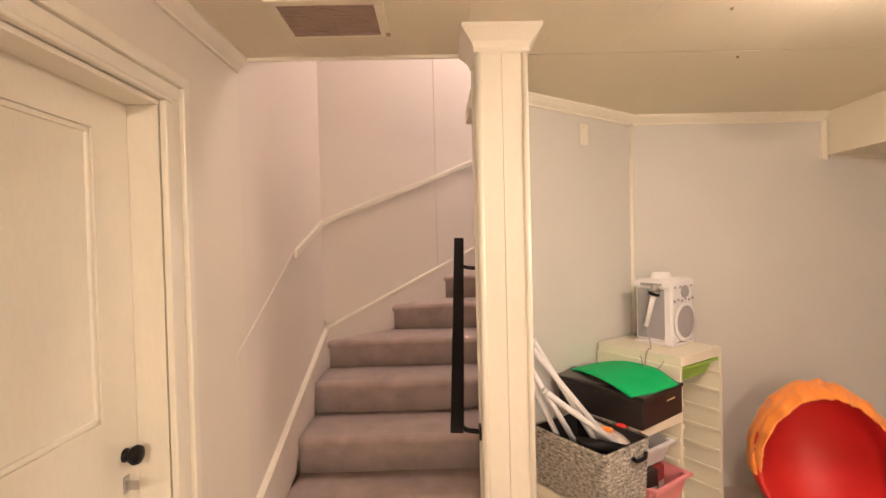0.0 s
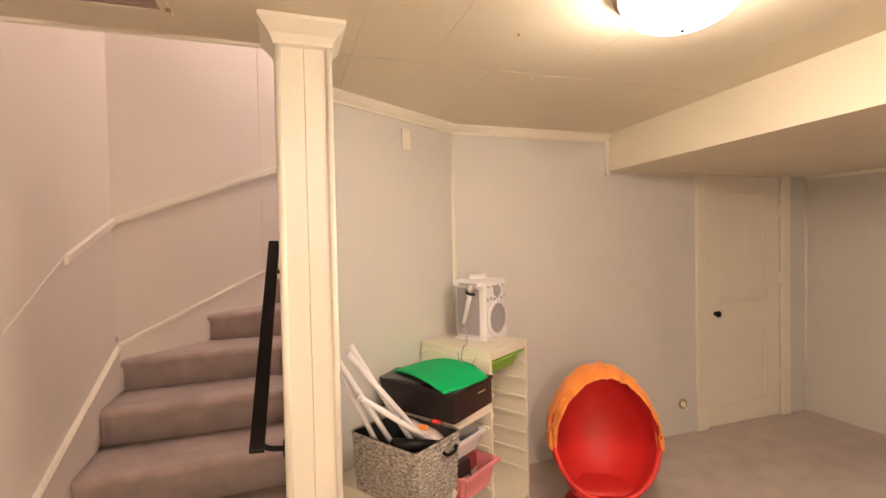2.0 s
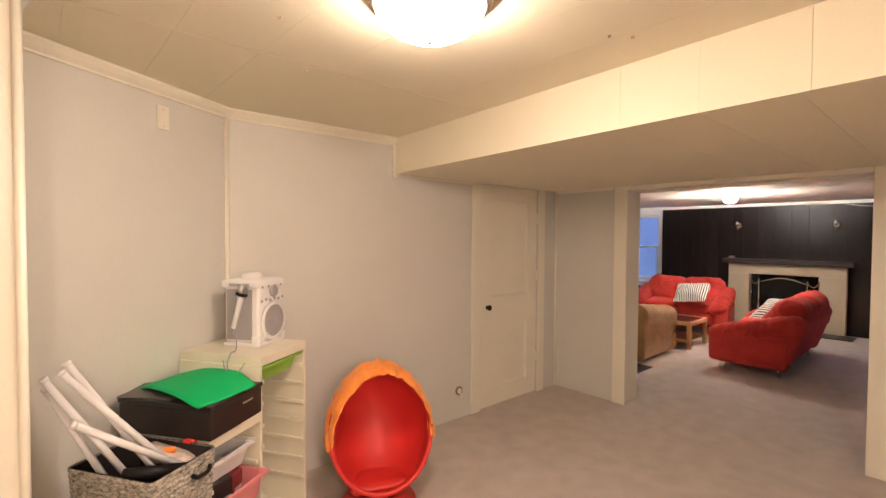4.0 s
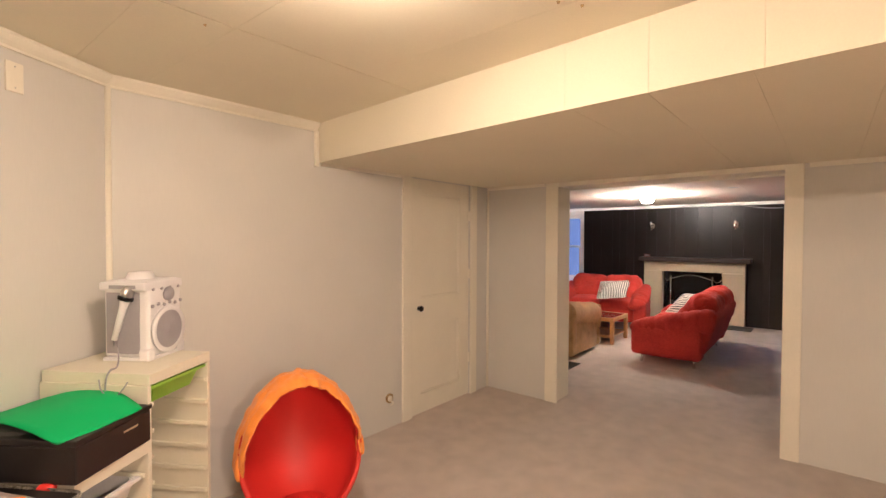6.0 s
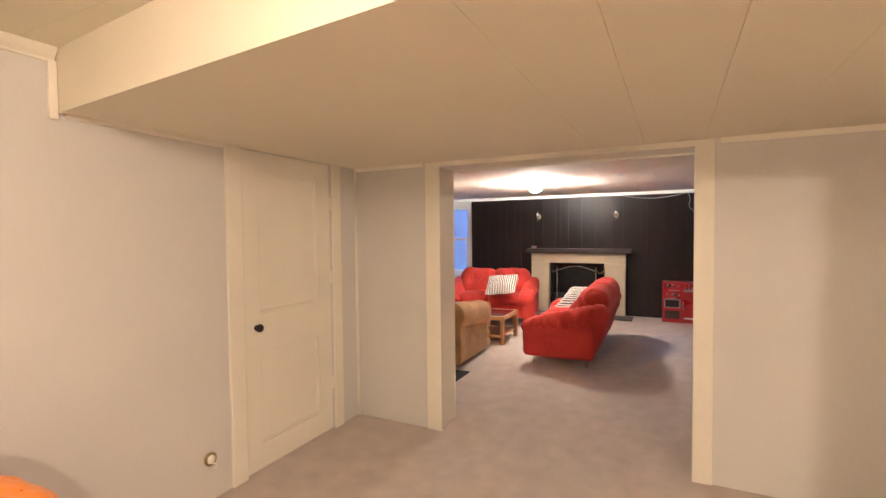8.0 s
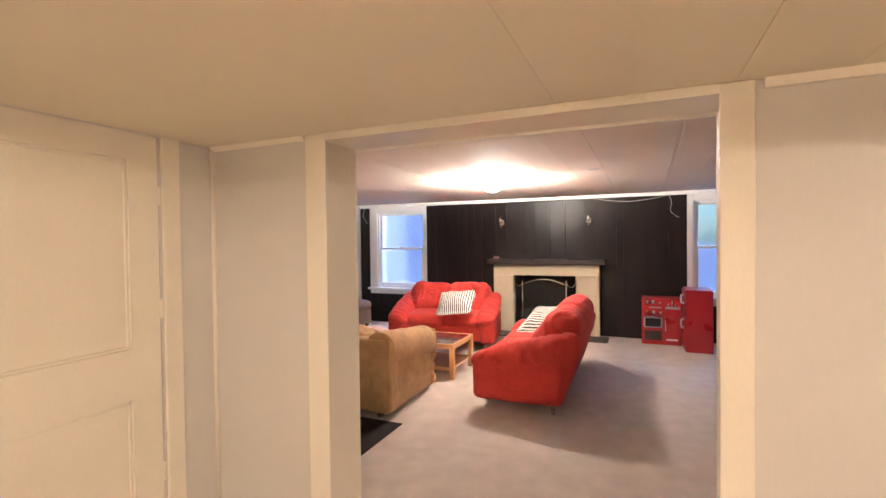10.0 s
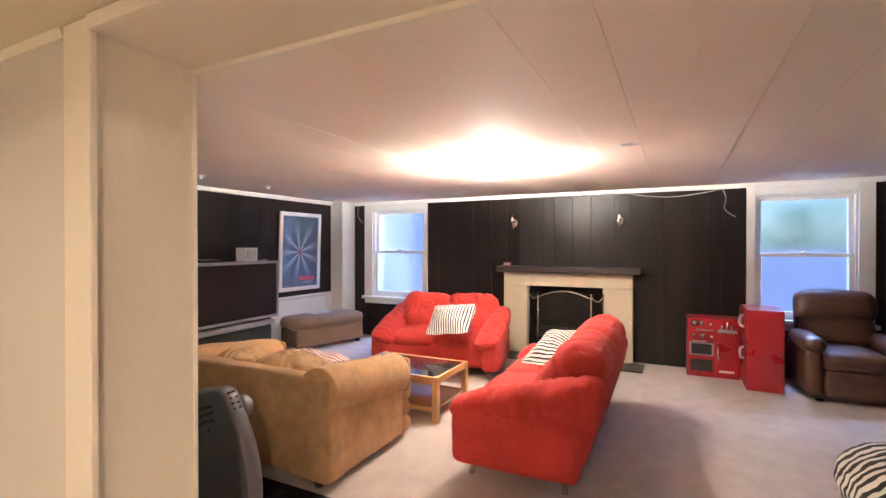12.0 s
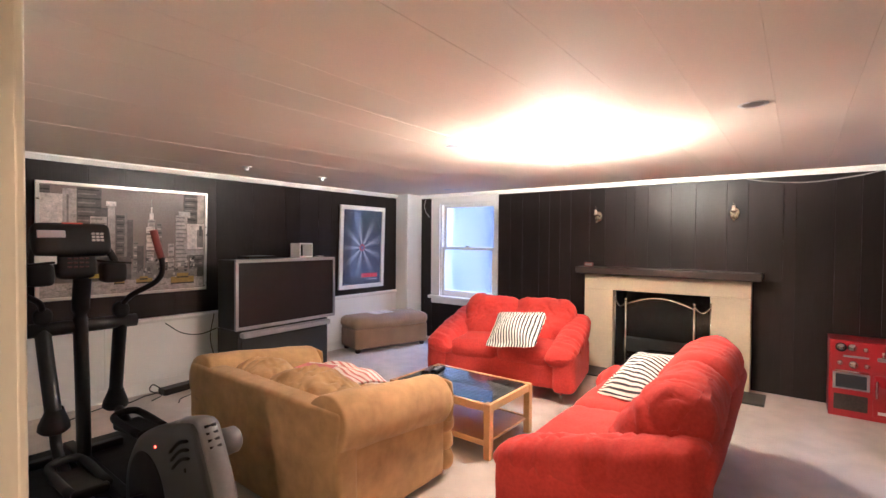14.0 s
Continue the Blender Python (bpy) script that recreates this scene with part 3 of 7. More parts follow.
def column():
    """The square boxed post at the foot of the stairs, with a flared cap."""
    t = thing("column", pose(0.90, 2.395, 0), "cream panelled square post with a flared cap", "column", kind="structure")
    h = 0.082
    bm = bmesh.new()
    for i, (x0, x1) in enumerate(((-h + 0.01, -0.0008), (0.0008, h - 0.01))):
        box(bm, x0, x1, -h, -h + 0.02, 0, ZC - 0.075, 0.002)
        box(bm, x0, x1, h - 0.02, h, 0, ZC - 0.075, 0.002)
    box(bm, -h, -h + 0.02, -h + 0.01, h - 0.01, 0, ZC - 0.075, 0.002)
    box(bm, h - 0.02, h, -h + 0.01, h - 0.01, 0, ZC - 0.075, 0.002)
    box(bm, -h + 0.006, h - 0.006, -h + 0.006, h - 0.006, 0, ZC - 0.04)
    part("shaft", bm, M_TRIM, t)
    for sx in (-1, 1):
        for sy in (-1, 1):
            bm = bmesh.new()
            cyl(bm, 0.012, 0.012, ZC - 0.075, pose(sx * (h - 0.003), sy * (h - 0.003), (ZC - 0.075) / 2), 12)
            part("corner_bead", bm, M_TRIM, t, smooth=True)
    bm = bmesh.new()
    prof = [(h + 0.004, ZC - 0.085), (h + 0.012, ZC - 0.078), (h + 0.012, ZC - 0.07), (h + 0.022, ZC - 0.05), (h + 0.045, ZC - 0.022), (h + 0.052, ZC - 0.014), (h + 0.052, ZC - 0.001)]
    rings = [[bm.verts.new((sx * r, sy * r, z)) for sx, sy in ((-1, -1), (1, -1), (1, 1), (-1, 1))] for r, z in prof]
    for a, b in zip(rings, rings[1:]):
        for i in range(4):
            bm.faces.new((a[i], a[(i + 1) % 4], b[(i + 1) % 4], b[i]))
    bm.faces.new(rings[0][::-1])
    bm.faces.new(rings[-1])
    part("cap", bm, M_TRIM, t)


column()


def handrail():
    t = thing("handrail", pose(0, 0, 0), "flat black metal handrail on two wall brackets", "handrail")
    a, b = Vector((0.722, 2.35, 0.86)), Vector((0.779, 3.07, 1.54))
    d = (b - a).normalized()
    s = Vector((1, 0, 0)) - d * d.x
    s.normalize()
    u = s.cross(d)
    m = Matrix((s, d, u)).transposed().to_4x4()
    m.translation = a
    part("bar", box(bmesh.new(), -0.024, 0.024, 0, (b - a).length, -0.012, 0.012, 0.004, m=m), M_DARK, t)
    for k, x in ((0.05, 0.81), (0.86, 0.905)):
        p = a + (b - a) * k
        part("bracket", tube(bend([p + Vector((0, 0, -0.01)), p + Vector((0.03, 0, -0.04)), Vector((x, p.y, p.z - 0.05))]), 0.009, 10), M_DARK, t, smooth=True)
        part("bracket_plate", spin([(0, 0), (0.03, 0), (0.028, 0.006), (0, 0.006)], 16, pose(x - 0.001, p.y, p.z - 0.05, 0, -90, 0)), M_DARK, t)


handrail()
struct("wall_stair_east_end", B(0.912, 0.97, 2.96, 3.3, 0, 2.2), M_STAIRWALL, "low end of the wall beside the stairs", "wall")


def ceiling_vent():
    t = thing("ceiling_vent", pose(0.35, 2.225, ZC), "cream framed ceiling vent with a grey filter grille", "vent")
    bm = bmesh.new()
    w, d = 0.175, 0.135
    for x0, x1, y0, y1 in ((-w, w, -d, -d + 0.03), (-w, w, d - 0.03, d), (-w, -w + 0.03, -d + 0.031, d - 0.031), (w - 0.03, w, -d + 0.031, d - 0.031)):
        box(bm, x0, x1, y0, y1, -0.012, -0.001, 0.003)
    part("frame", bm, M_CEIL, t)
    part("backing", B(-w + 0.02, w - 0.02, -d + 0.02, d - 0.02, -0.004, -0.001), surface("vent_filter", (0.42, 0.31, 0.25), 0.9), t)
    for i in range(16):
        y = -d + 0.036 + i * (2 * d - 0.072) / 15
        part("slat", B(-w + 0.03, w - 0.03, y - 0.003, y + 0.003, -0.010, -0.003), surface("vent_slat", (0.44, 0.33, 0.27), 0.6) if i == 0 else bpy.data.materials["vent_slat"], t)
    part("latch", B(w - 0.012, w + 0.004, d - 0.06, d - 0.045, -0.022, -0.014, 0.002), M_BRASS, t)


ceiling_vent()


def flush_light(name, x, y, z, r, drop, mat, label, ring=M_STEEL):
    """A glass bowl held against the ceiling by a metal ring."""
    t = thing(name, pose(x, y, z), label, "ceiling light")
    part("ring", spin([(r * 0.6, -0.001), (r * 1.12, -0.001), (r * 1.14, -0.012), (r * 1.10, -0.03), (r * 1.03, -0.036), (r * 1.0, -0.03), (r * 0.6, -0.02)], 40), ring, t, "bronzed metal ring", True)
    prof = [(r * math.cos(a), -0.032 - drop * math.sin(a)) for a in [i * math.pi / 24 for i in range(12)]] + [(0.0, -0.032 - drop)]
    part("shade", spin([(r * 0.96, -0.026)] + prof, 40), mat, t, "frosted glass shade, lit", True)
    part("finial", spin([(0, -0.03 - drop), (0.009, -0.032 - drop), (0.007, -0.045 - drop), (0, -0.05 - drop)], 12), ring, t, smooth=True)
    return t


M_BRONZE = surface("bronze_ring", (0.28, 0.20, 0.14), 0.35, 0.2, 15, 90, 0.05, metal=1.0)
flush_light("dome_light", 1.905, 1.77, ZC, 0.165, 0.095, M_SHADE, "round frosted glass dome light on the ceiling, lit", M_BRONZE)
flush_light("dome_light", 0.55, -1.63, ZC, 0.055, 0.05, M_SHADE_HALL, "small round frosted glass dome light in the hall, lit", M_BRONZE)
# added lamp, out of view, that brightens the stairwell
flush_light("dome_light", 1.7, 4.45, TOP, 0.165, 0.095, M_SHADE3, "round frosted glass dome light added unseen above the stairs, lit", M_BRONZE)

# switch plate high on the slanting wall, and a cable stub low on the north wall
pt = Vector((1.84, YB, 0)) - DV * 0.43
t = thing("blank_plate", oriented(pt, DV) @ pose(0, -0.001, 2.095), "small cream cover plate high on the wall", "wall plate")
part("plate", B(-0.033, 0.033, -0.009, 0, -0.057, 0.057, 0.003), M_TRIM, t)
for z in (-0.04, 0.04):
    part("screw", spin([(0, 0), (0.003, 0), (0.002, 0.002), (0, 0.002)], 10, pose(0, -0.009, z, 90, 0, 0)), M_STEEL, t)
t = thing("cable_outlet", pose(3.675, YB, 0.235), "small brass cable outlet hanging from the wall", "outlet")
part("collar", spin([(0.024, 0), (0.036, 0), (0.038, 0.010), (0.030, 0.016), (0.024, 0.012)], 24, pose(0, 0, 0, 90, 0, 0)), M_BRASS, t, "brass ring", True)
part("cap", spin([(0, 0.020), (0.018, 0.018), (0.026, 0.008), (0.026, 0), (0, 0)], 24, pose(0.004, 0, -0.002, 90, 0, 0)), M_TRIM, t, "cream cap", True)
part("cable", tube(bend([(0.0, -0.018, -0.02), (0.02, -0.026, -0.03), (0.02, -0.02, -0.05), (0.005, -0.012, -0.055)]), 0.004, 8), M_TRIM, t, smooth=True)

# nail holes and marks on the front ceiling
for i, (x, y) in enumerate(((1.62, 2.2), (2.55, 1.55), (2.62, 1.5), (1.9, 2.6))):
    tagged(part("ceiling_hook", spin([(0, 0), (0.006, 0), (0.004, -0.006), (0, -0.008)], 8, pose(x, y, ZC)), M_BRASS), "tiny brass screw hook in the ceiling", "hook", "ceiling hooks")

# ---- front room: things ----
M_EGG = surface("red_plastic", (0.62, 0.026, 0.012), 0.5, 0.06, 3, 200, 0.05)
M_CANOPY = surface("orange_nylon", (0.85, 0.27, 0.015), 0.55, 0.12, 8, 150, 0.3, sheen=0.2)
M_PINE = surface("white_stained_pine", (0.74, 0.69, 0.55), 0.45, 0.05, 3, 60, 0.1, fine_stretch=(1, 1, 8))
M_LIME = surface("lime_plastic", (0.27, 0.52, 0.04), 0.35, 0.05)
M_PINK = surface("pink_plastic", (0.72, 0.26, 0.27), 0.4, 0.05)
M_BOX = surface("black_card", (0.018, 0.015, 0.014), 0.4, 0.3, 6, 80, 0.1)
M_FOAM = surface("green_foam", (0.015, 0.42, 0.10), 0.7, 0.06, 5, 250, 0.3)
M_PLASTIC = surface("white_plastic", (0.78, 0.76, 0.76), 0.35, 0.03)
M_GREY = surface("grey_plastic", (0.36, 0.34, 0.36), 0.4, 0.06)


def egg_chair():
    """A swivel egg chair: a tilted shell open at the front, a pulled-back cloth hood and a round foot."""
    t = thing("egg_chair", pose(2.485, 2.91, 0, 0, 0, -22), "red plastic egg chair with a folded orange hood", "chair")
    A, Bz, D = 0.295, 0.358, 0.31
    tilt = Matrix.Translation((0, 0, 0.425)) @ Matrix.Rotation(radians(-16), 4, "X")

    def shell(scale, lip):
        bm = bmesh.new()
        rings = []
        n, k = 48, 14
        for i in range(k + 1):
            f = i / k
            a = (1 - f) * math.pi / 2 * 1.18
            rr, dep = math.sin(a), math.cos(a)
            if a > math.pi / 2:
                rr = math.sin(a)
            ring = []
            for j in range(n):
                b = 2 * math.pi * j / n
                x = A * scale * rr * math.cos(b)
                z = Bz * scale * rr * math.sin(b) * (1.0 + 0.04 * math.sin(b))
                x *= 1 - 0.10 * max(0, math.sin(b)) ** 2
                y = D * scale * dep
                ring.append(bm.verts.new(tilt @ Vector((x, y, z))))
            rings.append(ring)
        for a, b in zip(rings, rings[1:]):
            for j in range(n):
                try:
                    bm.faces.new((a[j], a[(j + 1) % n], b[(j + 1) % n], b[j]))
                except ValueError:
                    pass
        bmesh.ops.remove_doubles(bm, verts=bm.verts, dist=1e-5)
        bmesh.ops.recalc_face_normals(bm, faces=bm.faces)
        return bm
    sh = part("shell", shell(1.0, 0), M_EGG, t, smooth=True)
    md = sh.modifiers.new("thickness", "SOLIDIFY")
    md.thickness, md.offset = 0.012, -1
    a0 = math.pi / 2 * 1.18
    rim = [tilt @ Vector((A * math.sin(a0) * math.cos(b) * (1 - 0.10 * max(0, math.sin(b)) ** 2), D * math.cos(a0), Bz * math.sin(a0) * math.sin(b) * (1.0 + 0.04 * math.sin(b))))
           for b in [2 * math.pi * i / 60 for i in range(61)]]
    part("rim", tube(rim, 0.013, 10), M_EGG, t, "rolled red rim", True)
    part("seat_pad", soft(0.34, 0.30, 0.05, 0.024, 0.015, 0.003, 3, pose(0, 0.05, 0.108, -8, 0, 0)), M_EGG, t, "red seat cushion", True)
    part("foot", spin([(0, 0.0), (0.20, 0.0), (0.215, 0.012), (0.20, 0.035), (0.10, 0.06), (0.07, 0.075), (0.0, 0.08)], 40), M_EGG, t, "round red swivel foot", True)
    # gathered hood over the upper rim
    bm = bmesh.new()
    n, k = 110, 22
    grid = []
    for j in range(n + 1):
        b = math.pi * (-0.06 + 1.12 * j / n)
        row = []
        for i in range(k + 1):
            f = i / k
            a = math.pi / 2 * (1.24 + 0.17 * max(0.0, math.sin(b)) ** 0.6 - (0.30 + 0.15 * max(0.0, math.sin(b)) ** 0.6) * f)
            ruffle = 0.017 * abs(math.sin(f * 9 + 2.5 * noise.noise(Vector((b * 2.2, f * 2, 5))))) + 0.007 * math.sin(b * 19 + 5 * f + 3 * noise.noise(Vector((b * 4, 1, 1)))) + 0.026 * noise.noise(Vector((b * 8, f * 7, 2)))
            sc = 1.012 + ruffle + 0.03 * math.sin(math.pi * f) ** 0.7
            x = A * sc * math.sin(a) * math.cos(b) * (1 - 0.10 * max(0, math.sin(b)) ** 2)
            z = Bz * sc * math.sin(a) * math.sin(b) * (1.0 + 0.04 * math.sin(b))
            y = D * math.cos(a) * 1.05 + 0.012 * math.sin(b * 17 + 2) * (1 - f) + 0.01 * noise.noise(Vector((b * 14, f * 4, 9)))
            row.append(bm.verts.new(tilt @ Vector((x, y, z))))
        grid.append(row)
    for a, b in zip(grid, grid[1:]):
        for i in range(k):
            bm.faces.new((a[i], a[i + 1], b[i + 1], b[i]))
    bmesh.ops.recalc_face_normals(bm, faces=bm.faces)
    hood = part("hood", bm, M_CANOPY, t, "orange gathered cloth hood", True)
    md = hood.modifiers.new("thickness", "SOLIDIFY")
    md.thickness = 0.008
    for sx in (-1, 1):
        part("hood_strap", soft(0.035, 0.03, 0.10, 0.012, 0.004, 0.003, sx + 5, tilt @ pose(sx * 0.288, D * math.cos(a0) + 0.01, -0.03)), M_CANOPY, t, "orange hood strap", True)


egg_chair()

UNIT = oriented(Vector((1.84, YB, 0)) + DN * 0.012 + DV * 0.037, DV)


def at_unit(s, d, z, rz=0):
    """A pose on the storage unit: s along the wall, d out from it."""
    return UNIT @ pose(s, -d, z, 0, 0, rz)


def storage_unit():
    """Stepped toy storage: three columns with runner grooves, tops at three heights."""
    t = thing("storage_unit", UNIT, "cream stepped toy storage unit with runners for bins", "storage unit")
    dep, th = 0.475, 0.018
    cols = ((-0.385, 0.0, 0.95), (-0.715, -0.385, 0.69), (-1.045, -0.715, 0.43))
    for i, (s0, s1, h) in enumerate(cols):
        part("top", B(s0, s1, -dep, 0, h - 0.045, h, 0.003), M_PINE, t)
        part("floor_board", B(s0 + th, s1 - th, -dep, -0.01, 0.03, 0.05, 0.002), M_PINE, t)
        part("back_panel", B(s0 + th, s1 - th, -0.012, -0.004, 0.05, h - 0.045), M_PINE, t)
        n = int((h - 0.16) / 0.105)
        for k in range(n):
            z = h - 0.135 - 0.105 * k
            for x0, x1 in ((s0 + th, s0 + th + 0.012), (s1 - th - 0.012, s1 - th)):
                part("runner", B(x0, x1, -dep + 0.004, -0.02, z, z + 0.018, 0.003), M_PINE, t)
    for s, h in ((0.0 - th, 0.905), (-0.385 - th * 0.5, 0.905), (-0.715 - th * 0.5, 0.645), (-1.045, 0.385)):
        part("upright", B(s, s + th, -dep, 0, 0, h, 0.002), M_PINE, t)


storage_unit()


def bin_tray(name, s, d, z, w, dep, h, mat, label, rim=True):
    t = thing(name, at_unit(s, d, z), label, "bin")
    bm = bmesh.new()
    th = 0.003
    rings = []
    for r, zz in ((0.86, 0), (1.0, h), (1.06, h), (1.06, h - 0.012), (1.01, h - 0.012), (0.97, h - 0.002), (0.85, th)):
        rings.append([bm.verts.new((sx * w / 2 * r, sy * dep / 2 * r, zz)) for sx, sy in ((-1, -1), (1, -1), (1, 1), (-1, 1))])
    for a, b in zip(rings, rings[1:]):
        for i in range(4):
            bm.faces.new((a[i], a[(i + 1) % 4], b[(i + 1) % 4], b[i]))
    bm.faces.new(rings[0][::-1])
    bm.faces.new(rings[-1])
    bmesh.ops.recalc_face_normals(bm, faces=bm.faces)
    bmesh.ops.bevel(bm, geom=[e for e in bm.edges if abs(e.verts[0].co.z - e.verts[1].co.z) > 0.03], offset=0.02, segments=3, affect="EDGES")
    part("tray", bm, mat, t, smooth=False)
    return t


bin_tray("toy_bin", -0.195, 0.245, 0.815, 0.325, 0.42, 0.082, M_LIME, "shallow lime green plastic bin pushed into the unit")
bin_tray("toy_bin", -0.55, 0.31, 0.30, 0.28, 0.42, 0.13, M_PINK, "pink plastic bin sticking out of the unit")
bin_tray("toy_bin", -0.55, 0.235, 0.462, 0.28, 0.42, 0.1, M_PLASTIC, "white translucent plastic bin in the unit")
for i, (s, d, w, h, c) in enumerate(((-0.60, 0.40, 0.10, 0.11, (0.03, 0.02, 0.02)), (-0.50, 0.38, 0.08, 0.09, (0.25, 0.03, 0.03)), (-0.56, 0.30, 0.12, 0.10, (0.05, 0.04, 0.04)))):
    t = thing("toy_box", at_unit(s, d, 0.305, 20 * i - 10), "small dark toy packet in the pink bin", "toy")
    part("carton", B(-w / 2, w / 2, -0.05, 0.05, 0, h + 0.05, 0.004), surface("toy_card", c, 0.5), t)
    part("print", B(-w / 2 + 0.01, w / 2 - 0.01, -0.052, -0.0501, h * 0.5, h * 0.5 + 0.03), surface("toy_print", (0.6, 0.5, 0.45), 0.5), t)


def karaoke():
    """A white tower music machine with a cone speaker and a microphone in its side clip."""
    t = thing("karaoke_machine", at_unit(-0.105, 0.225, 0.951, 2) @ Matrix.Diagonal((1.10, 0.80, 1.06, 1)), "white karaoke machine with a round speaker and clipped microphone", "music player")
    w, d, h = 0.10, 0.13, 0.33
    bm = bmesh.new()
    box(bm, -w, w, -d, d, 0.012, h, 0.018, 3)
    part("cabinet", bm, M_PLASTIC, t, smooth=False)
    part("side_panel", B(-w - 0.003, -w + 0.002, -d + 0.05, d - 0.02, 0.03, h - 0.05, 0.002), M_GREY, t, "silver grey side panel")
    part("top_shelf", B(-w - 0.022, w + 0.004, -d - 0.004, d, h - 0.04, h - 0.005, 0.008), M_PLASTIC, t)
    part("lid", spin([(0, h + 0.03), (0.05, h + 0.028), (0.06, h + 0.01), (0.07, h - 0.01), (0, h - 0.01)], 28, pose(0, 0.02, 0)), M_PLASTIC, t, "raised disc lid", True)
    part("speaker_ring", spin([(0.078, 0), (0.100, 0.004), (0.098, 0.016), (0.080, 0.014)], 36, pose(0.01, -d, 0.115, 90, 0, 0)), M_PLASTIC, t, smooth=True)
    part("speaker_cone", spin([(0, 0.012), (0.02, 0.010), (0.03, 0.002), (0.075, 0.008), (0.081, 0.010)], 36, pose(0.01, -d, 0.115, 90, 0, 0)), M_GREY, t, "grey speaker cone", True)
    part("dial", spin([(0, 0.014), (0.028, 0.012), (0.032, 0.0), (0, 0.0)], 28, pose(0.015, -d, 0.265, 90, 0, 0)), M_GREY, t, "grey round dial", True)
    for i in range(6):
        part("button", spin([(0, 0.008), (0.007, 0.007), (0.008, 0), (0, 0)], 12, pose(-0.08 + 0.034 * i, -d, 0.222 + 0.006 * (i % 2), 90, 0, 0)), M_GREY, t, smooth=True)
    for i in range(4):
        part("button", spin([(0, 0.008), (0.006, 0.007), (0.007, 0), (0, 0)], 12, pose(-0.075 + 0.05 * i, -d, 0.292, 90, 0, 0)), M_GREY, t, smooth=True)
    part("foot_flare", B(-w - 0.012, -w + 0.03, -d - 0.012, -d + 0.05, 0.0, 0.05, 0.01), M_PLASTIC, t)
    part("foot_flare", B(w - 0.03, w + 0.01, -d - 0.012, -d + 0.05, 0.0, 0.05, 0.01), M_PLASTIC, t)
    part("foot_strip", B(-w - 0.005, w, -d - 0.004, d, 0.0, 0.014, 0.002), M_PLASTIC, t)
    mic_at = pose(-w - 0.034, -0.015, 0.205, 14, 8, 0) @ Matrix.Scale(1.35, 4)
    # no recess is cut: its shade is a grey strip on the lip
    part("handle_slot", B(-w - 0.0235, -w - 0.0215, -d + 0.05, d - 0.06, h - 0.032, h - 0.018), M_GREY, t, "grey strip painting the shade of the handle recess")
    mic = part("microphone", spin([(0, -0.085), (0.009, -0.083), (0.012, 0.02), (0.017, 0.04), (0.017, 0.045), (0, 0.046)], 18, mic_at), M_PLASTIC, t, "white microphone in a clip", True)
    part("grille", spin([(0, 0.082), (0.014, 0.078), (0.021, 0.06), (0.018, 0.043), (0, 0.043)], 18, mic_at), M_STEEL, mic, "wire mesh head", True)
    part("clip", spin([(0.018, 0.036), (0.024, 0.038), (0.024, 0.046), (0.018, 0.048)], 18, mic_at), M_DARK, mic)
    part("cable", tube(bend([(-w - 0.03, 0.0, 0.13), (-w - 0.035, 0.03, 0.07), (-w - 0.02, 0.05, 0.13), (-w - 0.04, 0.0, 0.04), (-0.20, -0.06, 0.006), (-0.25, -0.08, 0.006), (-0.270, -0.08, -0.03), (-0.270, -0.075, -0.11)]), 0.0035, 8), M_GREY, t, "thin grey cable", True)


karaoke()


def card_box():
    t = thing("black_box", at_unit(-0.555, 0.25, 0.691, 3), "low black cardboard box on the middle step", "box")
    part("carton", B(-0.185, 0.162, -0.235, 0.22, 0, 0.125, 0.006), M_BOX, t)
    part("lid", B(-0.188, 0.165, -0.24, 0.223, 0.125, 0.145, 0.004), M_BOX, t)
    part("handle_slot", B(0.02, 0.09, -0.2365, -0.234, 0.085, 0.092), surface("faded_gold_print", (0.45, 0.36, 0.22), 0.5), t, "worn gold mark")
    f = thing("foam_sheet", at_unit(-0.54, 0.25, 0.838, -8), "curled bright green foam sheet", "foam sheet")
    bm = bmesh.new()
    n = 24
    rows = []
    for i in range(n + 1):
        for_row = []
        u = -1 + 2 * i / n
        for j in range(13):
            v = -1 + 2 * j / 12
            half = 0.148 + 0.02 * math.cos(u * 1.4)
            x = v * half + 0.03 * u
            y = u * 0.245 * (1 - 0.04 * v * v)
            z = 0.040 * (1 - 0.95 * u * u) + 0.006 * v + 0.004 * noise.noise(Vector((u * 3, v * 2, 1)))
            for_row.append(bm.verts.new((x, y, max(0.001, z))))
        rows.append(for_row)
    for a, b in zip(rows, rows[1:]):
        for j in range(12):
            bm.faces.new((a[j], a[j + 1], b[j + 1], b[j]))
    bmesh.ops.recalc_face_normals(bm, faces=bm.faces)
    s = part("sheet", bm, M_FOAM, f, smooth=True)
    md = s.modifiers.new("thickness", "SOLIDIFY")
    md.thickness = 0.006
    p = thing("paper_stack", at_unit(-0.63, 0.14, 0.837, 12), "few loose dark grey card sheets under the foam", "paper")
    for i in range(4):
        part("sheet", B(-0.1, 0.1, -0.13, 0.13, 0.0012 * i, 0.0012 * i + 0.001, m=pose(0, 0, 0, 0, 0, i * 4 - 6)), surface("grey_card", (0.11, 0.10, 0.095), 0.5) if i == 0 else bpy.data.materials["grey_card"], p)
    c = thing("charger_cable", at_unit(-0.41, 0.30, 0.84), "thin grey cable hanging in a loop", "cable")
    part("cable", tube(bend([(0.0, 0.02, 0.09), (-0.010, 0.0, 0.05), (-0.012, -0.05, 0.025), (-0.008, -0.09, 0.06), (0.004, -0.10, 0.085)]), 0.0028, 8), M_GREY, c, smooth=True)


card_box()


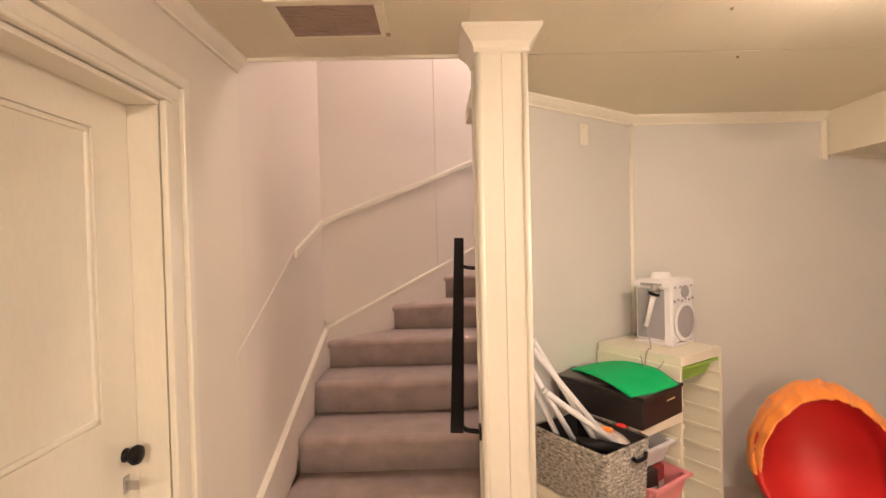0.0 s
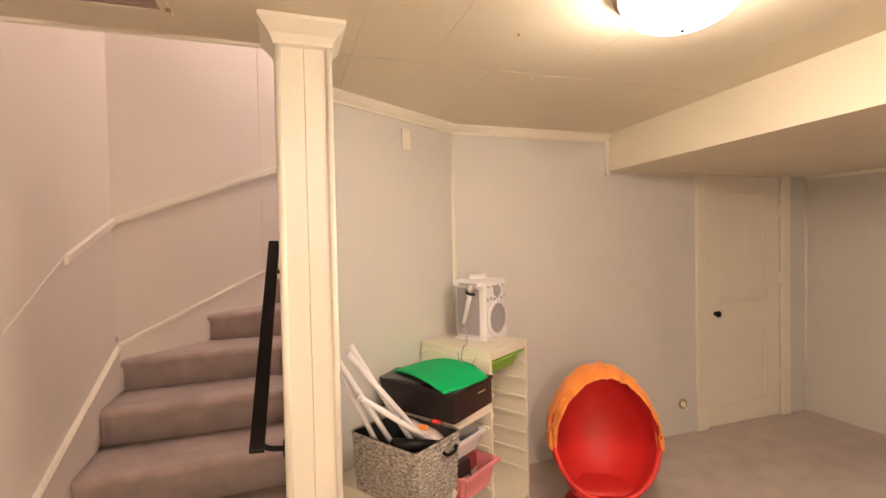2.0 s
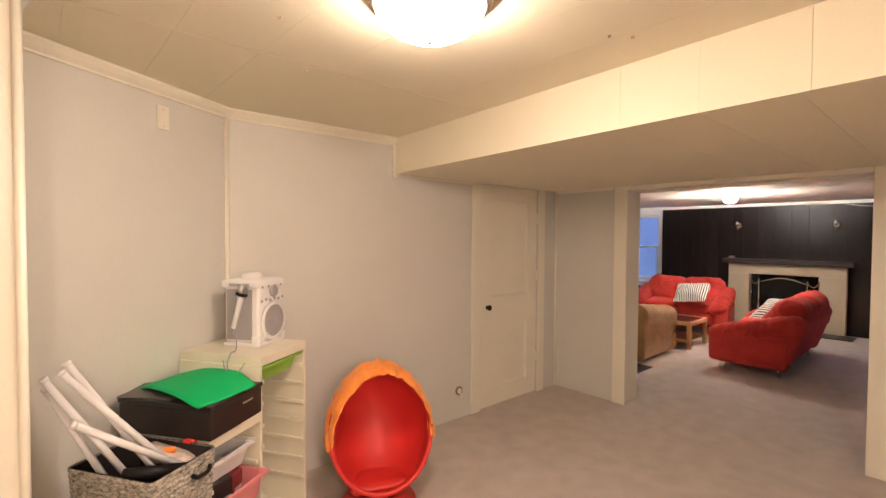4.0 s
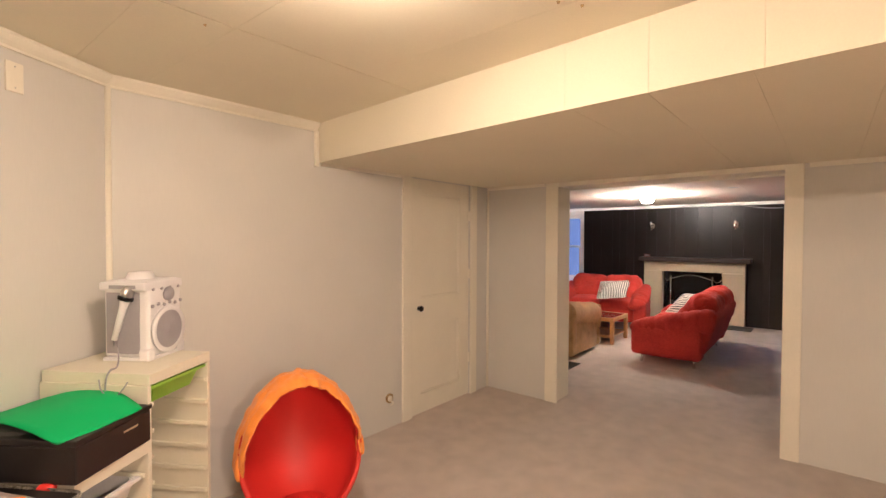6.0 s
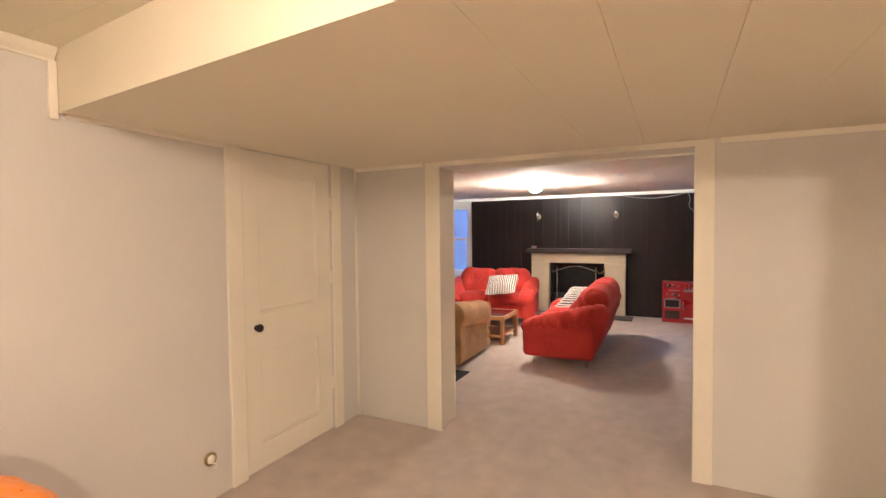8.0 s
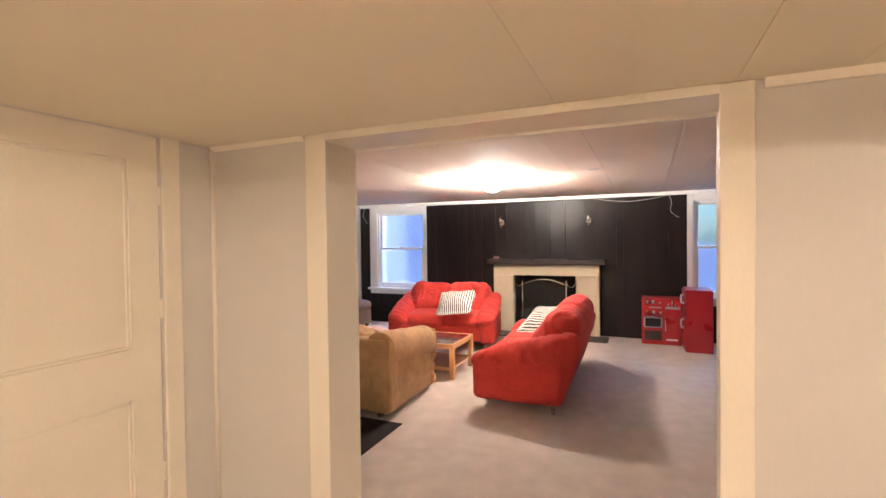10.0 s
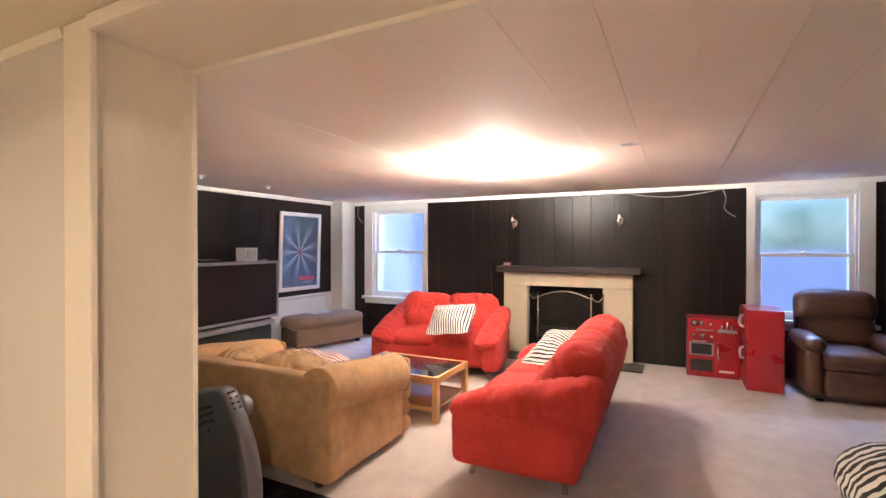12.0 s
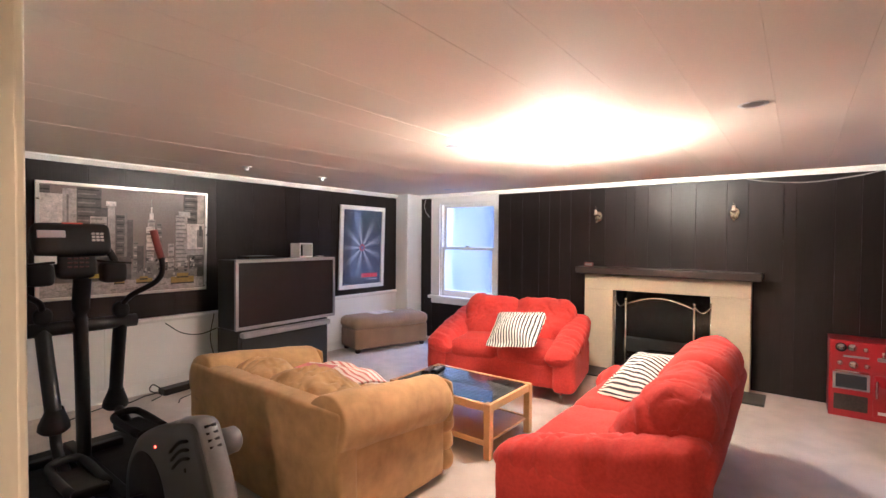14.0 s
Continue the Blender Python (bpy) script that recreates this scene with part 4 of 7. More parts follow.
def zebra_weave(name, a, b, scale, distort, width=0.5, rough=0.85):
    m = surface(name, a, rough, 0.08, 12, 200, 0.5)
    n, l = m.node_tree.nodes, m.node_tree.links
    co = n.new("ShaderNodeTexCoord")
    w = n.new("ShaderNodeTexWave")
    w.inputs["Scale"].default_value, w.inputs["Distortion"].default_value = scale, distort
    w.inputs["Detail"].default_value, w.inputs["Detail Scale"].default_value = 2.0, 1.2
    l.new(co.outputs["Object"], w.inputs["Vector"])
    gt = n.new("ShaderNodeMath")
    gt.operation = "GREATER_THAN"
    gt.inputs[1].default_value = width
    l.new(w.outputs["Fac"], gt.inputs[0])
    mix = n.new("ShaderNodeMix")
    mix.data_type = "RGBA"
    base = n["Principled BSDF"].inputs["Base Color"]
    l.new(gt.outputs[0], mix.inputs[0])
    l.new(base.links[0].from_socket, mix.inputs[6])
    mix.inputs[7].default_value = (*b, 1)
    l.new(mix.outputs[2], base)
    return m


M_WEAVE = surface("grey_rope_weave", (0.40, 0.37, 0.31), 0.9, 0.95, 48, 110, 1.0, dist=0.01, stretch=(1, 1, 2.2), fine_stretch=(1, 1, 2))


def basket():
    t = thing("storage_basket", at_unit(-0.895, 0.345, 0.431), "grey and black woven rectangular basket", "basket")
    w, d, h = 0.15, 0.195, 0.26
    bm = bmesh.new()
    n = 13
    # stacked rope courses
    rings = []
    k = 52
    for i in range(k + 1):
        z = h * i / k
        bulge = 0.004 * abs(math.sin(math.pi * i * n / k))
        g = 0.93 + 0.07 * z / h
        ring = []
        for sx, sy in ((-1, -1), (1, -1), (1, 1), (-1, 1)):
            cx, cy = sx * (w * g - 0.02), sy * (d * g - 0.02)
            base = math.atan2(sy, sx)
            for q in range(5):
                a = base - math.pi / 4 + q * math.pi / 8
                ring.append(bm.verts.new((cx + (0.02 + bulge) * math.cos(a), cy + (0.02 + bulge) * math.sin(a), z)))
        rings.append(ring)
    for a, b in zip(rings, rings[1:]):
        m2 = len(a)
        for j in range(m2):
            bm.faces.new((a[j], a[(j + 1) % m2], b[(j + 1) % m2], b[j]))
    bm.faces.new(rings[0][::-1])
    bmesh.ops.recalc_face_normals(bm, faces=bm.faces)
    part("body", bm, M_WEAVE, t, smooth=True)
    bm = bmesh.new()
    iw, idp = w - 0.012, d - 0.012
    v = [bm.verts.new((sx * iw, sy * idp, z)) for z in (h - 0.003, 0.1) for sx, sy in ((-1, -1), (1, -1), (1, 1), (-1, 1))]
    for i in range(4):
        bm.faces.new((v[i], v[(i + 1) % 4], v[4 + (i + 1) % 4], v[4 + i]))
    bm.faces.new(v[4:])
    bmesh.ops.recalc_face_normals(bm, faces=bm.faces)
    part("lining", bm, M_BOX, t, "black cloth lining")
    part("handle", tube(bend([(0.02, -d - 0.004, 0.205), (0.04, -d - 0.012, 0.19), (0.09, -d - 0.012, 0.19), (0.11, -d - 0.004, 0.205)]), 0.008, 8), M_DARK, t, "dark handle", True)
    part("handle", tube(bend([(w + 0.003, -0.04, 0.205), (w + 0.012, -0.02, 0.19), (w + 0.012, 0.02, 0.19), (w + 0.003, 0.04, 0.205)]), 0.008, 8), M_DARK, t, "dark handle", True)
    sticks = (((0.08, -0.10, 0.16), (-0.20, 0.13, 0.62)), ((0.04, -0.06, 0.14), (-0.16, 0.16, 0.64)), ((0.0, 0.02, 0.12), (-0.23, 0.17, 0.60)), ((0.10, -0.12, 0.18), (-0.24, 0.02, 0.47)), ((-0.05, 0.08, 0.12), (-0.21, 0.19, 0.56)))
    for i, (p, q) in enumerate(sticks):
        s = thing("white_tube", at_unit(-0.895, 0.345, 0.431), "slim white plastic toy tube leaning from the basket", "toy", "white tubes")
        part("tube", tube([p, q], 0.0125, 14), M_PLASTIC, s, smooth=True)
        part("end_cap", tube([q, Vector(q) + (Vector(q) - Vector(p)).normalized() * 0.012], 0.0145, 14), M_PLASTIC, s, smooth=True)
    g = thing("toy_blaster", at_unit(-0.895, 0.345, 0.431), "black toy cylinder with an orange tip in the basket", "toy")
    part("barrel", tube([(-0.13, -0.05, 0.255), (0.07, -0.15, 0.20)], 0.026, 18), M_DARK, g, smooth=True)
    part("tip", tube([(0.07, -0.15, 0.20), (0.10, -0.165, 0.19)], 0.018, 14), M_CANOPY, g, "orange tip", True)
    g = thing("toy_packet", at_unit(-0.80, 0.37, 0.62, 25), "clear packet with orange and red toys", "toy")
    part("packet", soft(0.09, 0.20, 0.05, 0.02, 0.01, 0.008, 7, pose(0, 0, 0.03, 20, 10, 0)), surface("packet_film", (0.55, 0.45, 0.40), 0.2, 0.3, 25, 60, 0.3, coat=0.5), g, smooth=True)
    part("red_piece", soft(0.03, 0.05, 0.03, 0.012, 0.003, 0.002, 8, pose(0.05, -0.05, 0.06)), M_EGG, g, "red plastic piece", True)
    part("orange_piece", soft(0.025, 0.05, 0.02, 0.008, 0.002, 0.001, 9, pose(-0.02, 0.0, 0.065)), M_CANOPY, g, "orange plastic piece", True)


basket()

# ---- family room: trim, windows, fireplace ----
def family_trim():
    bm = bmesh.new()
    c = [(0, 0), (0.035, 0), (0.035, -0.015), (0.012, -0.05), (0, -0.05)]
    moulding(bm, (XW - 0.012, YR, ZF), (XW - 0.012, 6.17, ZF), (-1, 0, 0), c)
    moulding(bm, (XO2, YL - 0.012, ZF), (10.25, YL - 0.012, ZF), (0, -1, 0), c)
    struct("crown_trim", bm, M_WHITE, "white crown moulding over the black walls", "trim")
    bm = bmesh.new()
    moulding(bm, (XO2, YL, 0.69), (10.25, YL, 0.69), (0, -1, 0), [(0, -0.035), (0.014, -0.035), (0.032, -0.008), (0.032, 0.012), (0, 0.018)])
    struct("dado_trim", bm, M_WHITE, "white dado rail under the black wall", "trim")
    bm = bmesh.new()
    box(bm, XO2, 10.25, YL - 0.014, YL, 0, 0.11, 0.003)
    box(bm, XO2, XO2 + 0.014, OPL + 0.02, YL - 0.014, 0, 0.11, 0.003)
    struct("baseboard", bm, M_WHITE, "white baseboard", "trim")
    bm = bmesh.new()
    box(bm, 10.25, XW, 6.18, YL, 0, ZF, 0.004)
    box(bm, 10.232, 10.252, 6.165, 6.225, 0, ZF, 0.004)
    box(bm, 10.252, 10.33, 6.165, 6.182, 0, ZF, 0.004)
    struct("corner_chase", bm, M_WHITE, "white boxed-in pipe chase in the corner", "wall")
    bm = bmesh.new()
    box(bm, XW - 0.02, XW, -0.66, -0.55, 0, ZF - 0.05, 0.003)
    struct("casing_trim", bm, M_WHITE, "white upright casing at the end of the black boards", "trim")


family_trim()


def window(name, y0, y1, c0, c1, label):
    """A double-hung window: y0..y1 the hole, c0..c1 the outer casing."""
    z0, z1, mid = 0.63, 1.99, 1.335
    t = thing(name, pose(XW, 0, 0), label, "window", kind="structure")
    bm = bmesh.new()
    for a, b, p, q in ((c0, y0, z0, ZF - 0.05), (y1, c1, z0, ZF - 0.05), (y0, y1, z1, ZF - 0.05)):
        box(bm, -0.032, 0.0, a, b, p, q, 0.004)
    part("casing", bm, M_WHITE, t)
    bm = bmesh.new()
    box(bm, 0.0, 0.27, y0, y0 + 0.02, z0, z1)
    box(bm, 0.0, 0.27, y1 - 0.02, y1, z0, z1)
    box(bm, 0.0, 0.27, y0 + 0.02, y1 - 0.02, z1 - 0.02, z1)
    box(bm, 0.015, 0.29, y0 + 0.02, y1 - 0.02, z0, z0 + 0.03)
    part("jamb", bm, M_WHITE, t)
    part("window_sill", B(-0.075, 0.014, c0 - 0.03, c1 + 0.03, z0 - 0.04, z0 + 0.004, 0.006), M_WHITE, t)
    part("apron", B(-0.026, 0.0, c0, c1, z0 - 0.11, z0 - 0.041, 0.004), M_WHITE, t)
    for nm, x, a, b in (("lower_sash", 0.015, z0 + 0.03, mid + 0.022), ("upper_sash", 0.058, mid - 0.02, z1 - 0.02)):
        bm = bmesh.new()
        l, r = y0 + 0.02, y1 - 0.02
        box(bm, x, x + 0.04, l, l + 0.045, a, b, 0.003)
        box(bm, x, x + 0.04, r - 0.045, r, a, b, 0.003)
        box(bm, x, x + 0.04, l + 0.045, r - 0.045, a, a + (0.06 if nm == "lower_sash" else 0.036), 0.003)
        box(bm, x, x + 0.04, l + 0.045, r - 0.045, b - 0.04, b, 0.003)
        s = part(nm, bm, M_WHITE, t)
        g = part("pane", B(x + 0.017, x + 0.021, l + 0.045, r - 0.045, a + 0.036, b - 0.04), M_PANE, s, "slightly misted glass pane")
        g.visible_shadow = False
    part("sash_lock", B(0.005, 0.03, (y0 + y1) / 2 - 0.03, (y0 + y1) / 2 + 0.03, mid + 0.022, mid + 0.04, 0.004), M_BRASS, t)


window("window_1", 4.865, 5.81, 4.815, 5.965, "white double-hung window, closed, with misted panes")
window("window_2", -0.20, 0.69, -0.33, 0.77, "white double-hung window, closed, beside the play kitchen")

M_CREAMSTONE = surface("cream_painted_stone", (0.66, 0.56, 0.38), 0.55, 0.08, 4, 50, 0.25)
M_MANTEL = surface("dark_stained_wood", (0.030, 0.019, 0.015), 0.4, 0.3, 4, 60, 0.2, stretch=(2, 0.4, 2))
# soot of the firebox and logs, also the painted shade in the toy drawer
M_SOOT_SHADE = surface("sooty_brick_and_shade", (0.040, 0.034, 0.029), 0.9, 0.75, 5, 60, 0.6)
M_SLATE = surface("dark_slate", (0.05, 0.046, 0.042), 0.45, 0.25, 6, 70, 0.3)


def fireplace():
    t = thing("fireplace", pose(0, 0, 0), "cream painted fireplace surround with a dark wooden mantel", "fireplace", kind="structure")
    f0, f1 = 10.43, XW - 0.013
    part("left_leg", B(f0, f1, 3.24, 3.565, 0.012, 0.905, 0.006), M_CREAMSTONE, t)
    part("right_leg", B(f0, f1, 1.935, 2.28, 0.012, 0.905, 0.006), M_CREAMSTONE, t)
    part("lintel", B(f0, f1, 1.935, 3.565, 0.907, 1.08, 0.006), M_CREAMSTONE, t)
    part("mantel_shelf", B(10.30, f1, 1.845, 3.63, 1.092, 1.163, 0.008), M_MANTEL, t, "dark mantel shelf")
    part("mantel_bracket", B(10.37, f1, 1.87, 3.60, 1.08, 1.092, 0.004), M_MANTEL, t)
    bm = bmesh.new()
    for i in range(9):
        y = 1.80 + i * 0.213
        box(bm, 10.06, 10.425, y, y + 0.208, 0.0, 0.016, 0.003)
    part("hearth", bm, M_SLATE, t, "dark slate tile hearth")
    bm = bmesh.new()
    box(bm, 10.57, 11.02, 2.20, 2.28, 0, 1.0)
    box(bm, 10.57, 11.02, 3.24, 3.32, 0, 1.0)
    box(bm, 10.98, 11.06, 2.28, 3.24, 0, 1.0)
    box(bm, 10.57, 11.02, 2.28, 3.24, 0.93, 1.02)
    box(bm, 10.44, 10.98, 2.28, 3.24, 0.0, 0.02)
    part("firebox", bm, M_SOOT_SHADE, t, "soot-black firebox")
    g = thing("log_grate", pose(10.75, 2.76, 0.021), "black iron grate with two charred logs", "grate")
    for i in range(5):
        part("bar", tube([(-0.12, -0.2 + i * 0.1, 0.07), (0.12, -0.2 + i * 0.1, 0.07)], 0.008, 8), M_DARK, g)
    for sx in (-0.11, 0.11):
        part("rail", tube([(sx, -0.22, 0.062), (sx, 0.22, 0.062)], 0.008, 8), M_DARK, g)
        for sy in (-0.2, 0.2):
            part("leg", tube([(sx, sy, 0.0), (sx, sy, 0.06)], 0.008, 8), M_DARK, g)
    for i, x in enumerate((-0.05, 0.06)):
        part("log", tube(bend([(x, -0.22, 0.13), (x + 0.02, 0, 0.135), (x - 0.01, 0.21, 0.13)]), [0.05 + 0.004 * ((k * 7) % 3) for k in range(13)], 12), M_SOOT_SHADE, g, "charred log", True)


fireplace()

M_SCREENBAR = surface("worn_brass", (0.62, 0.56, 0.44), 0.22, 0.15, 20, 80, 0.05, metal=1.0)
M_MESH = surface("fire_screen_mesh", (0.02, 0.018, 0.015), 0.5, 0.2, 30, 400, 0.2, metal=0.5)
M_MESH.node_tree.nodes["Principled BSDF"].inputs["Alpha"].default_value = 0.55


def fire_screen():
    t = thing("fire_screen", pose(10.455, 2.74, 0.018), "three-fold brass fire screen with an arched middle panel", "fire screen")

    def fold(p, q, arch, z):
        p, q = Vector((*p, 0)), Vector((*q, 0))
        frame_pts = [p, p + Vector((0, 0, z))]
        top = []
        for i in range(13):
            f = i / 12
            top.append(p.lerp(q, f) + Vector((0, 0, z + arch * math.sin(math.pi * f) - (0.0 if arch else 0.06 * math.sin(math.pi * f)))))
        s = part("panel", tube(top, 0.008, 8), M_SCREENBAR, t, "brass framed mesh panel", True)
        bm = bmesh.new()
        low = [bm.verts.new((c.x, c.y, 0.02)) for c in top]
        hi = [bm.verts.new(c) for c in top]
        for i in range(12):
            bm.faces.new((low[i], low[i + 1], hi[i + 1], hi[i]))
        mm = part("mesh", bm, M_MESH, s, "fine dark mesh")
        md = mm.modifiers.new("thickness", "SOLIDIFY")
        md.thickness = 0.002
        part("bottom_rail", tube([p + Vector((0, 0, 0.02)), q + Vector((0, 0, 0.02))], 0.006, 8), M_SCREENBAR, s, smooth=True)
    fold((-0.10, 0.33), (-0.10, -0.33), 0.085, 0.755)
    fold((-0.10, 0.335), (-0.02, 0.47), 0.0, 0.78)
    fold((-0.10, -0.335), (-0.02, -0.47), 0.0, 0.78)
    for y in (0.333, -0.333):
        part("post", tube([(-0.10, y, 0.0), (-0.10, y, 0.79)], 0.010, 10), M_SCREENBAR, t, smooth=True)
        part("finial", spin([(0, 0.03), (0.012, 0.022), (0.014, 0.012), (0.006, 0), (0, 0)], 14, pose(-0.10, y, 0.79)), M_SCREENBAR, t, smooth=True)
    for y in (0.47, -0.47):
        part("post", tube([(-0.02, y, 0.0), (-0.02, y, 0.80)], 0.008, 10), M_SCREENBAR, t, smooth=True)
        part("finial", spin([(0, 0.03), (0.011, 0.022), (0.013, 0.012), (0.006, 0), (0, 0)], 14, pose(-0.02, y, 0.80)), M_SCREENBAR, t, smooth=True)


fire_screen()
M_CANDLE = surface("ivory_candle_sleeve", (0.78, 0.72, 0.6), 0.5, 0.05)
M_BULB = glass("clear_bulb", 0.0)


def sconce(y):
    t = thing("wall_sconce", pose(XW - 0.013, y, 1.745), "polished brass candle wall sconce, unlit", "wall lamp", "mantel sconces")
    part("backplate", spin([(0, 0.010), (0.03, 0.010), (0.042, 0.006), (0.046, 0.0), (0, 0)], 24, pose(0, 0, 0, 0, -90, 0) @ Matrix.Diagonal((1.35, 1, 1, 1))), M_SCREENBAR, t, smooth=True)
    part("arm", tube(bend([(-0.008, 0, -0.02), (-0.05, 0, -0.055), (-0.095, 0, -0.04), (-0.10, 0, 0.0)]), 0.006, 10), M_SCREENBAR, t, smooth=True)
    part("drop", spin([(0, -0.085), (0.010, -0.075), (0.013, -0.062), (0.006, -0.05), (0, -0.05)], 14, pose(-0.06, 0, 0)), M_SCREENBAR, t, smooth=True)
    part("cup", spin([(0, 0.0), (0.014, 0.0), (0.030, 0.016), (0.034, 0.024), (0.020, 0.02), (0, 0.02)], 20, pose(-0.10, 0, 0)), M_SCREENBAR, t, smooth=True)
    part("candle_sleeve", spin([(0.014, 0.02), (0.014, 0.072), (0, 0.072)], 14, pose(-0.10, 0, 0)), M_CANDLE, t, smooth=True)
    part("bulb", spin([(0.007, 0.064), (0.014, 0.082), (0.009, 0.105), (0, 0.115)], 14, pose(-0.10, 0, 0)), M_BULB, t, smooth=True)


sconce(3.455)
sconce(2.095)
t = thing("mantel_clock", pose(10.38, 3.50, 1.164, 0, 0, 6), "small red and grey desk clock on the mantel", "clock")
part("case", B(-0.02, 0.02, -0.05, 0.05, 0, 0.05, 0.006), surface("clock_red", (0.22, 0.06, 0.05), 0.4), t)
part("face", B(-0.0215, -0.0202, -0.04, 0.04, 0.012, 0.04), surface("clock_face", (0.35, 0.3, 0.28), 0.3), t)

M_CABLE = surface("pale_cable", (0.42, 0.40, 0.38), 0.5, 0.1)
for pts, lab in (([(XW - 0.03, 2.0, 2.075), (XW - 0.018, 1.78, 2.035), (XW - 0.018, 1.5, 2.015), (XW - 0.018, 1.2, 2.045), (XW - 0.03, 1.02, 2.08)], "thin pale cable sagging along the crown moulding"),
                 ([(XW - 0.02, 1.00, 2.08), (XW - 0.02, 0.965, 1.98), (XW - 0.025, 0.98, 1.86), (XW - 0.02, 0.92, 1.79), (XW - 0.02, 0.87, 1.76)], "loose pale cable end hanging from the ceiling"),
                 ([(XW - 0.02, 6.08, 2.08), (XW - 0.02, 6.11, 1.95), (XW - 0.022, 6.05, 1.84), (XW - 0.02, 6.01, 1.80)], "loose pale cable hanging beside the window")):
    t = thing("cable", pose(0, 0, 0), lab, "cable")
    part("wire", tube(bend(pts), 0.0045, 8), M_CABLE, t, smooth=True)

# hanging bowl light and the small ceiling fittings
t = thing("bowl_light", pose(8.22, 2.89, ZF), "white glass bowl ceiling light, brightly lit", "ceiling light")
part("canopy", spin([(0, 0), (0.065, 0), (0.062, -0.012), (0.02, -0.022), (0, -0.022)], 28), M_STEEL, t, smooth=True)
part("stem", tube([(0, 0, -0.02), (0, 0, -0.108)], 0.007, 10), M_STEEL, t, smooth=True)
bowl = [(0.086, 0.0), (0.087, -0.018), (0.081, -0.040), (0.064, -0.060), (0.036, -0.071), (0.0, -0.074), (0.0, -0.070), (0.034, -0.067), (0.060, -0.057), (0.076, -0.038), (0.082, -0.018), (0.082, 0.0)]
part("bowl", spin([(a, z - 0.046) for a, z in bowl], 40), M_SHADE2, t, "frosted glass bowl, lit", True)
for k in range(3):
    a = 2.1 * k + 0.4
    part("bulb", spin([(0, 0.026), (0.016, 0.021), (0.025, 0.005), (0.020, -0.016), (0.010, -0.026), (0, -0.027)], 20, pose(0.046 * math.cos(a), 0.046 * math.sin(a), -0.059)), M_BULBLIT, t, "lit bulb in the bowl", True)
part("finial", spin([(0, -0.112), (0.010, -0.114), (0.008, -0.122), (0, -0.126)], 12), M_STEEL, t, smooth=True)
for x, y in ((7.83, 1.77), (7.80, 3.565), (10.06, 5.3)):
    t = thing("recessed_spot", pose(x, y, ZF), "white recessed eyeball spotlight, off", "ceiling light", "recessed spots")
    part("trim", spin([(0.048, -0.0004), (0.066, -0.0004), (0.064, -0.0012), (0.05, -0.0014), (0.046, -0.0008)], 28), M_WHITE, t, smooth=True)
    part("eyeball", spin([(0.0, -0.0016), (0.03, -0.0016), (0.034, -0.0018), (0.044, -0.0016), (0.047, -0.0005)], 28), M_STEEL, t, "tilted grey eyeball", True)
for x, y in ((7.44, 5.68), (8.35, 5.74)):
    t = thing("ceiling_speaker_hook", pose(x, y, ZF), "small white round ceiling fitting", "ceiling fitting", "small ceiling fittings")
    part("plate", spin([(0, 0), (0.045, 0), (0.043, -0.008), (0, -0.010)], 24), M_WHITE, t, smooth=True)
    part("knob", spin([(0.014, -0.008), (0.020, -0.02), (0.018, -0.035), (0, -0.04)], 18), M_WHITE, t, smooth=True)

# ---- pictures ----
M_PICFRAME = surface("silver_frame", (0.62, 0.60, 0.57), 0.3, 0.05, 8, 90, 0.05, metal=0.8)


def flat(name, colour, rough=0.45, vary=0.15, scale=10):
    return surface(name, colour, rough, vary, scale, 80, 0.0, spec=0.4)


